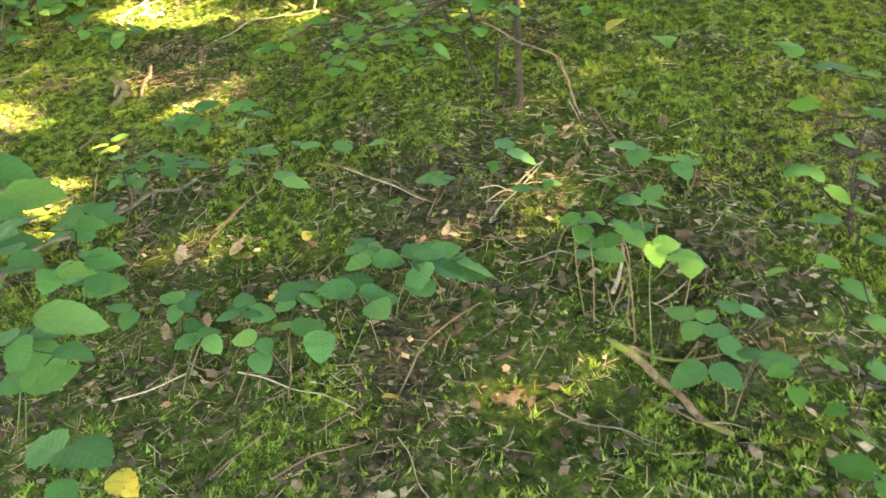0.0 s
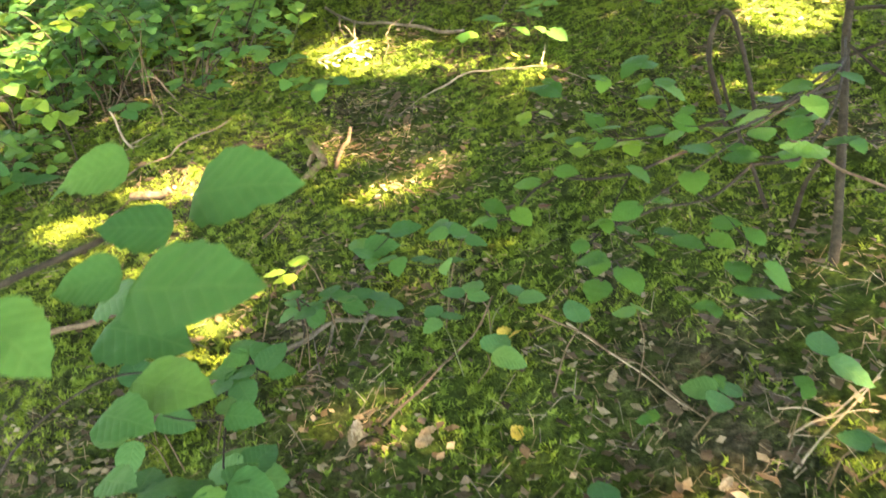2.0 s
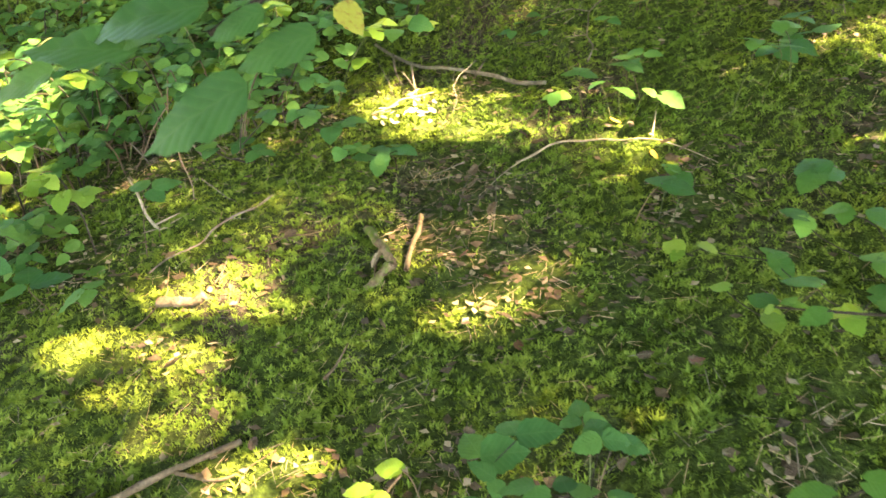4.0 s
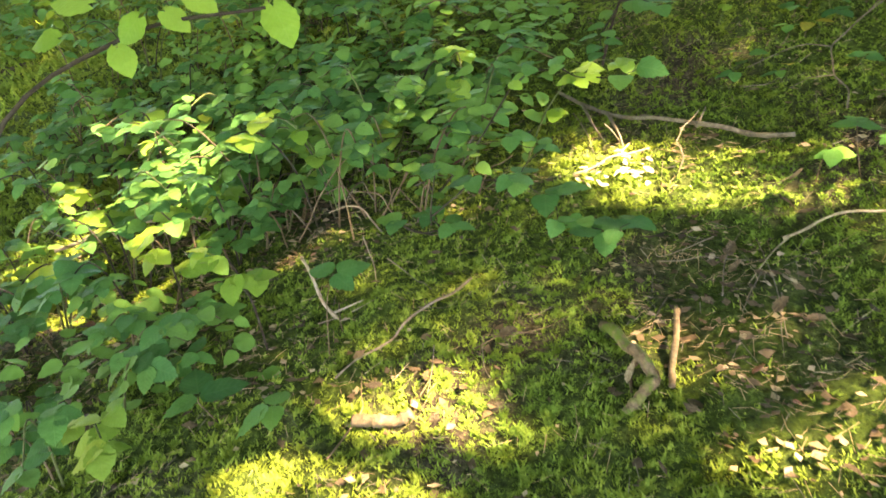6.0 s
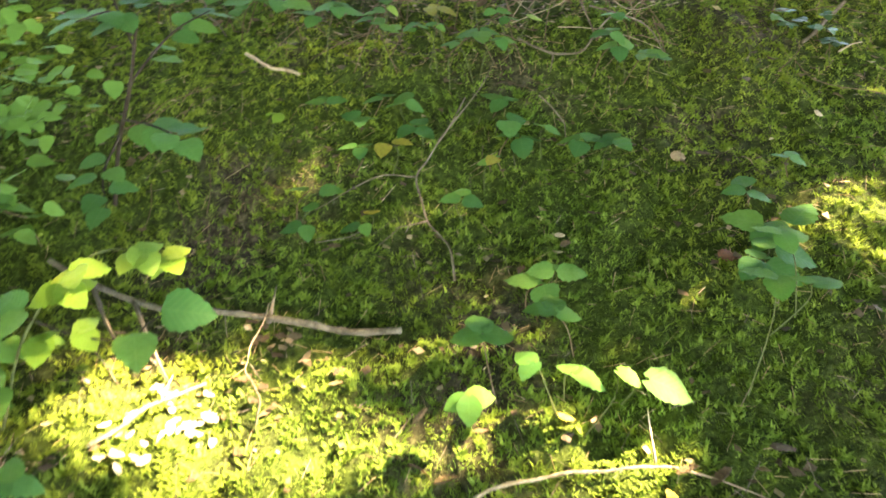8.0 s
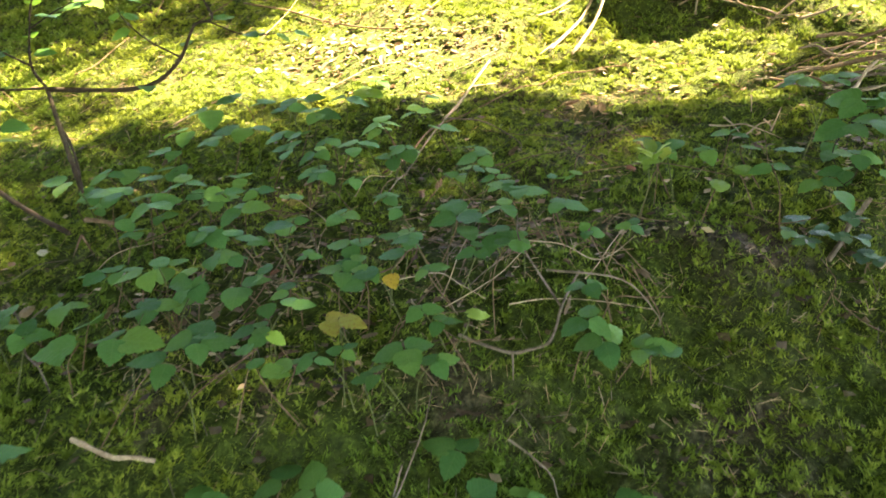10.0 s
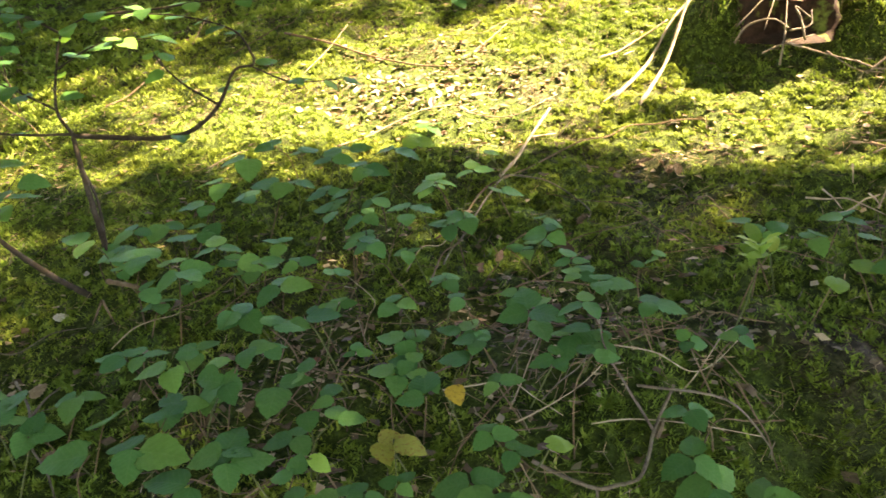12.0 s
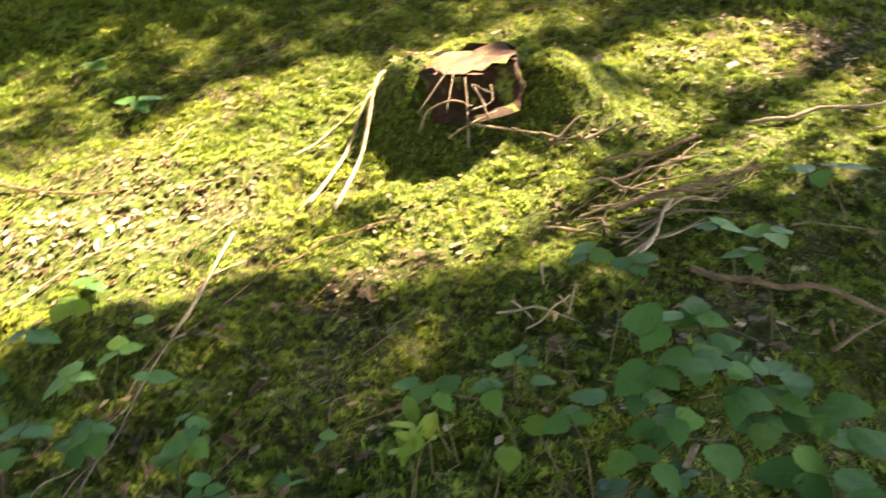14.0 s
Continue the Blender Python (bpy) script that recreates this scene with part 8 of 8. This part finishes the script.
# ---------------------------------------------------------------- unseen trees, added to shade the place
# gaps in the crowns through which the sun reaches the floor: centre, two half axes, openness, height over the floor
GAPS = [
    (-0.70, 7.75, 0.55, -0.05, -0.03, 0.55, 0.75, 0.00),
    (1.25, 6.74, 0.30, -0.08, 0.05, 0.22, 0.60, 0.00),
    (2.90, 6.42, 0.50, -0.22, 0.18, 0.34, 0.72, 0.00),
    (1.90, 8.40, 0.60, -0.20, 0.10, 0.50, 0.35, 0.00),
    (2.65, 7.50, 0.40, -0.18, 0.10, 0.30, 0.55, 0.00),
    (-0.82, 4.36, 0.21, -0.05, -0.07, 0.18, 1.00, 0.00),
    (-0.62, 4.28, 0.32, -0.11, -0.07, 0.17, 0.74, 0.00),
    (0.09, 3.97, 0.34, -0.17, -0.03, 0.16, 0.92, 0.00),
    (-1.09, 3.03, 0.30, 0.16, -0.22, 0.29, 0.80, 0.00),
    (-0.61, 2.58, 0.15, 0.08, -0.07, 0.18, 0.86, 0.00),
    (-1.30, 2.77, 0.21, 0.06, -0.19, 0.26, 0.62, 0.00),
    (-0.16, 3.29, 0.41, -0.32, -0.06, 0.28, 0.52, 0.00),
    (-0.05, 3.06, 0.33, -0.12, -0.03, 0.17, 0.50, 0.00),
    (-0.03, 4.58, 0.60, -0.31, -0.06, 0.39, 0.50, 0.00),
    (1.02, 4.05, 0.24, -0.03, 0.01, 0.20, 1.00, 0.00),
    (0.88, 3.66, 0.28, -0.11, -0.01, 0.22, 0.92, 0.00),
    (0.41, 4.32, 0.19, -0.13, 0.04, 0.14, 0.10, 0.00),
    (0.41, 4.39, 0.17, -0.11, 0.03, 0.08, 0.08, 0.00),
    (0.53, 7.42, 0.80, -0.06, 0.07, 0.48, 1.00, 0.00),
    (1.25, 7.49, 0.71, -0.01, 0.14, 0.43, 0.97, 0.00),
    (-0.12, 7.33, 0.33, -0.03, -0.02, 0.41, 0.85, 0.00),
    (-1.29, 7.40, 0.17, 0.02, -0.19, 0.99, 0.90, 0.00),
    (-0.20, 8.36, 0.57, -0.17, -0.02, 0.70, 0.40, 0.00),
    (2.75, 6.18, 0.24, -0.48, 0.46, 0.39, 0.92, 0.00),
    (1.58, 7.24, 0.64, 0.10, 0.07, 0.45, 0.98, 0.00),
    (0.91, 7.13, 0.46, 0.04, 0.03, 0.40, 0.98, 0.00),
    (0.42, 7.18, 0.25, -0.01, -0.01, 0.38, 0.95, 0.00),
    (1.61, 6.65, 0.30, -0.33, 0.12, 0.28, 0.95, 0.00),
    (2.00, 6.33, 0.28, -0.30, 0.23, 0.24, 0.85, 0.00),
    (1.59, 6.33, 0.24, -0.30, 0.12, 0.15, 0.92, 0.00),
    (1.31, 6.34, 0.31, -0.38, 0.10, 0.15, 0.80, 0.00),
    (0.84, 4.92, 0.40, -0.25, 0.50, 0.72, 0.50, 0.00),
    (-0.64, 5.02, 0.42, -0.23, 0.01, 0.31, 0.04, 0.00),
    (0.95, 4.33, 0.32, -0.16, 0.01, 0.28, 0.85, 0.00),
    (0.98, 8.53, 0.51, -0.41, 0.18, 1.07, 0.35, 0.00),
    (2.46, 7.33, 0.24, -0.13, 0.13, 0.19, 0.80, 0.00),
    (0.58, 8.41, 0.30, -0.26, 0.13, 0.88, 0.50, 0.00),
    (-2.63, 3.81, 0.44, 0.06, -0.40, 0.34, 0.75, 0.15),
    (-2.04, 3.75, 0.34, 0.06, -0.43, 0.52, 0.42, 0.55),
    (-1.92, 5.49, 0.26, -0.10, -0.17, 0.37, 0.70, 0.20),
]
TRUNKS = [(6.5, 9.5), (9.5, 6.0), (10.5, 12.5), (3.5, 13.5), (13.5, 8.5), (6.0, 3.0), (-0.5, 15.0), (12.0, 2.0)]


def crowns(count, seed, box, leaf, low, high, trunks, outside=None):
    r = np.random.RandomState(seed)
    qx, qy = r.uniform(box[0], box[1], count), r.uniform(box[2], box[3], count)
    keep = np.ones(count, bool)
    if outside:
        keep = (qx < outside[0]) | (qx > outside[1]) | (qy < outside[2]) | (qy > outside[3])
    for cx, cy, ux, uy, vx, vy, p, h in GAPS:
        back = h / SUN.z
        dx, dy = qx - (cx - SUN.x * back), qy - (cy - SUN.y * back)
        det = ux * vy - uy * vx
        a, b = (dx * vy - dy * vx) / det, (ux * dy - uy * dx) / det
        rag = 1.12 + 0.16 * waves(qx, qy, 77, 0.35)
        keep &= ~((a * a + b * b < rag) & (r.rand(count) < p))
    qx, qy = qx[keep], qy[keep]
    n = len(qx)
    far = r.uniform(low, high, n)
    c = np.stack([qx, qy, land(qx, qy)], -1) + np.array(SUN)[None] * far[:, None]
    u = r.normal(size=(n, 3))
    u /= np.linalg.norm(u, axis=1)[:, None]
    v = np.cross(u, r.normal(size=(n, 3)))
    v /= np.linalg.norm(v, axis=1)[:, None]
    l = (leaf * r.uniform(0.7, 1.25, n))[:, None]
    quads = np.stack([c - u * l, c + v * l * 0.62, c + u * l, c - v * l * 0.62], 1)
    owner = np.argmin(np.stack([np.hypot(c[:, 0] - tx, c[:, 1] - ty) for tx, ty in trunks]), 0)
    for k, (tx, ty) in enumerate(trunks):
        base = Vector((tx, ty, gz(tx, ty) - 0.1))
        tree = thing("tree", base, "unseen broadleaf tree added to shade the floor", "tree", "trees round the clearing")
        lines = [tube([(0, 0, 0), (0.1, -0.05, 3), (0.0, 0.1, 7), (-0.1, 0.2, 10)], 0.17, 0.05, 10, 0.05, 5)]
        lines += [tube([(0, 0, 4 + j), (math.cos(j * 2.3 + k) * 1.6, math.sin(j * 2.3 + k) * 1.6, 5.2 + j), (math.cos(j * 2.3 + k) * 3.2, math.sin(j * 2.3 + k) * 3.2, 5.9 + j)], 0.06, 0.015, 6, 0.1, 4) for j in range(5)]
        part("trunk", mesh_of("trunk", *joined(lines), BARK_BROWN), tree)
        mine = quads[owner == k].reshape(-1, 3) - np.array(base)[None]
        if len(mine):
            crown = raw_mesh("crown", mine, 4, CROWN, "many small green leaves", "")
            crown.parent = tree


NEAR = (-6.0, 7.0, -1.5, 12.0)
crowns(120000, 5, NEAR, 0.083, 6.5, 11.0, TRUNKS)
# low unseen crown, added to darken the ground on the right
crowns(15000, 7, (0.1, 3.3, 3.3, 5.7), 0.09, 2.2, 5.0, [(4.4, 4.7)])
crowns(26000, 6, (-24, 12, -6, 26), 0.45, 8.0, 15.0, [(-3.0, 19.0), (-8.0, 15.5), (-13.0, 19.0), (-17.0, 13.0), (-7.0, 24.0), (5.0, 20.0), (14.0, 16.0), (-13.0, 6.0)], NEAR)
# two more unseen crowns, added only to dim the fill light
crowns(3200, 8, (-2.8, -0.4, 1.1, 3.2), 0.08, 3.6, 5.5, [(5.2, 1.9)])
crowns(1500, 9, (-3.0, 0.2, 4.85, 6.1), 0.08, 3.6, 5.5, [(5.4, 5.3)])
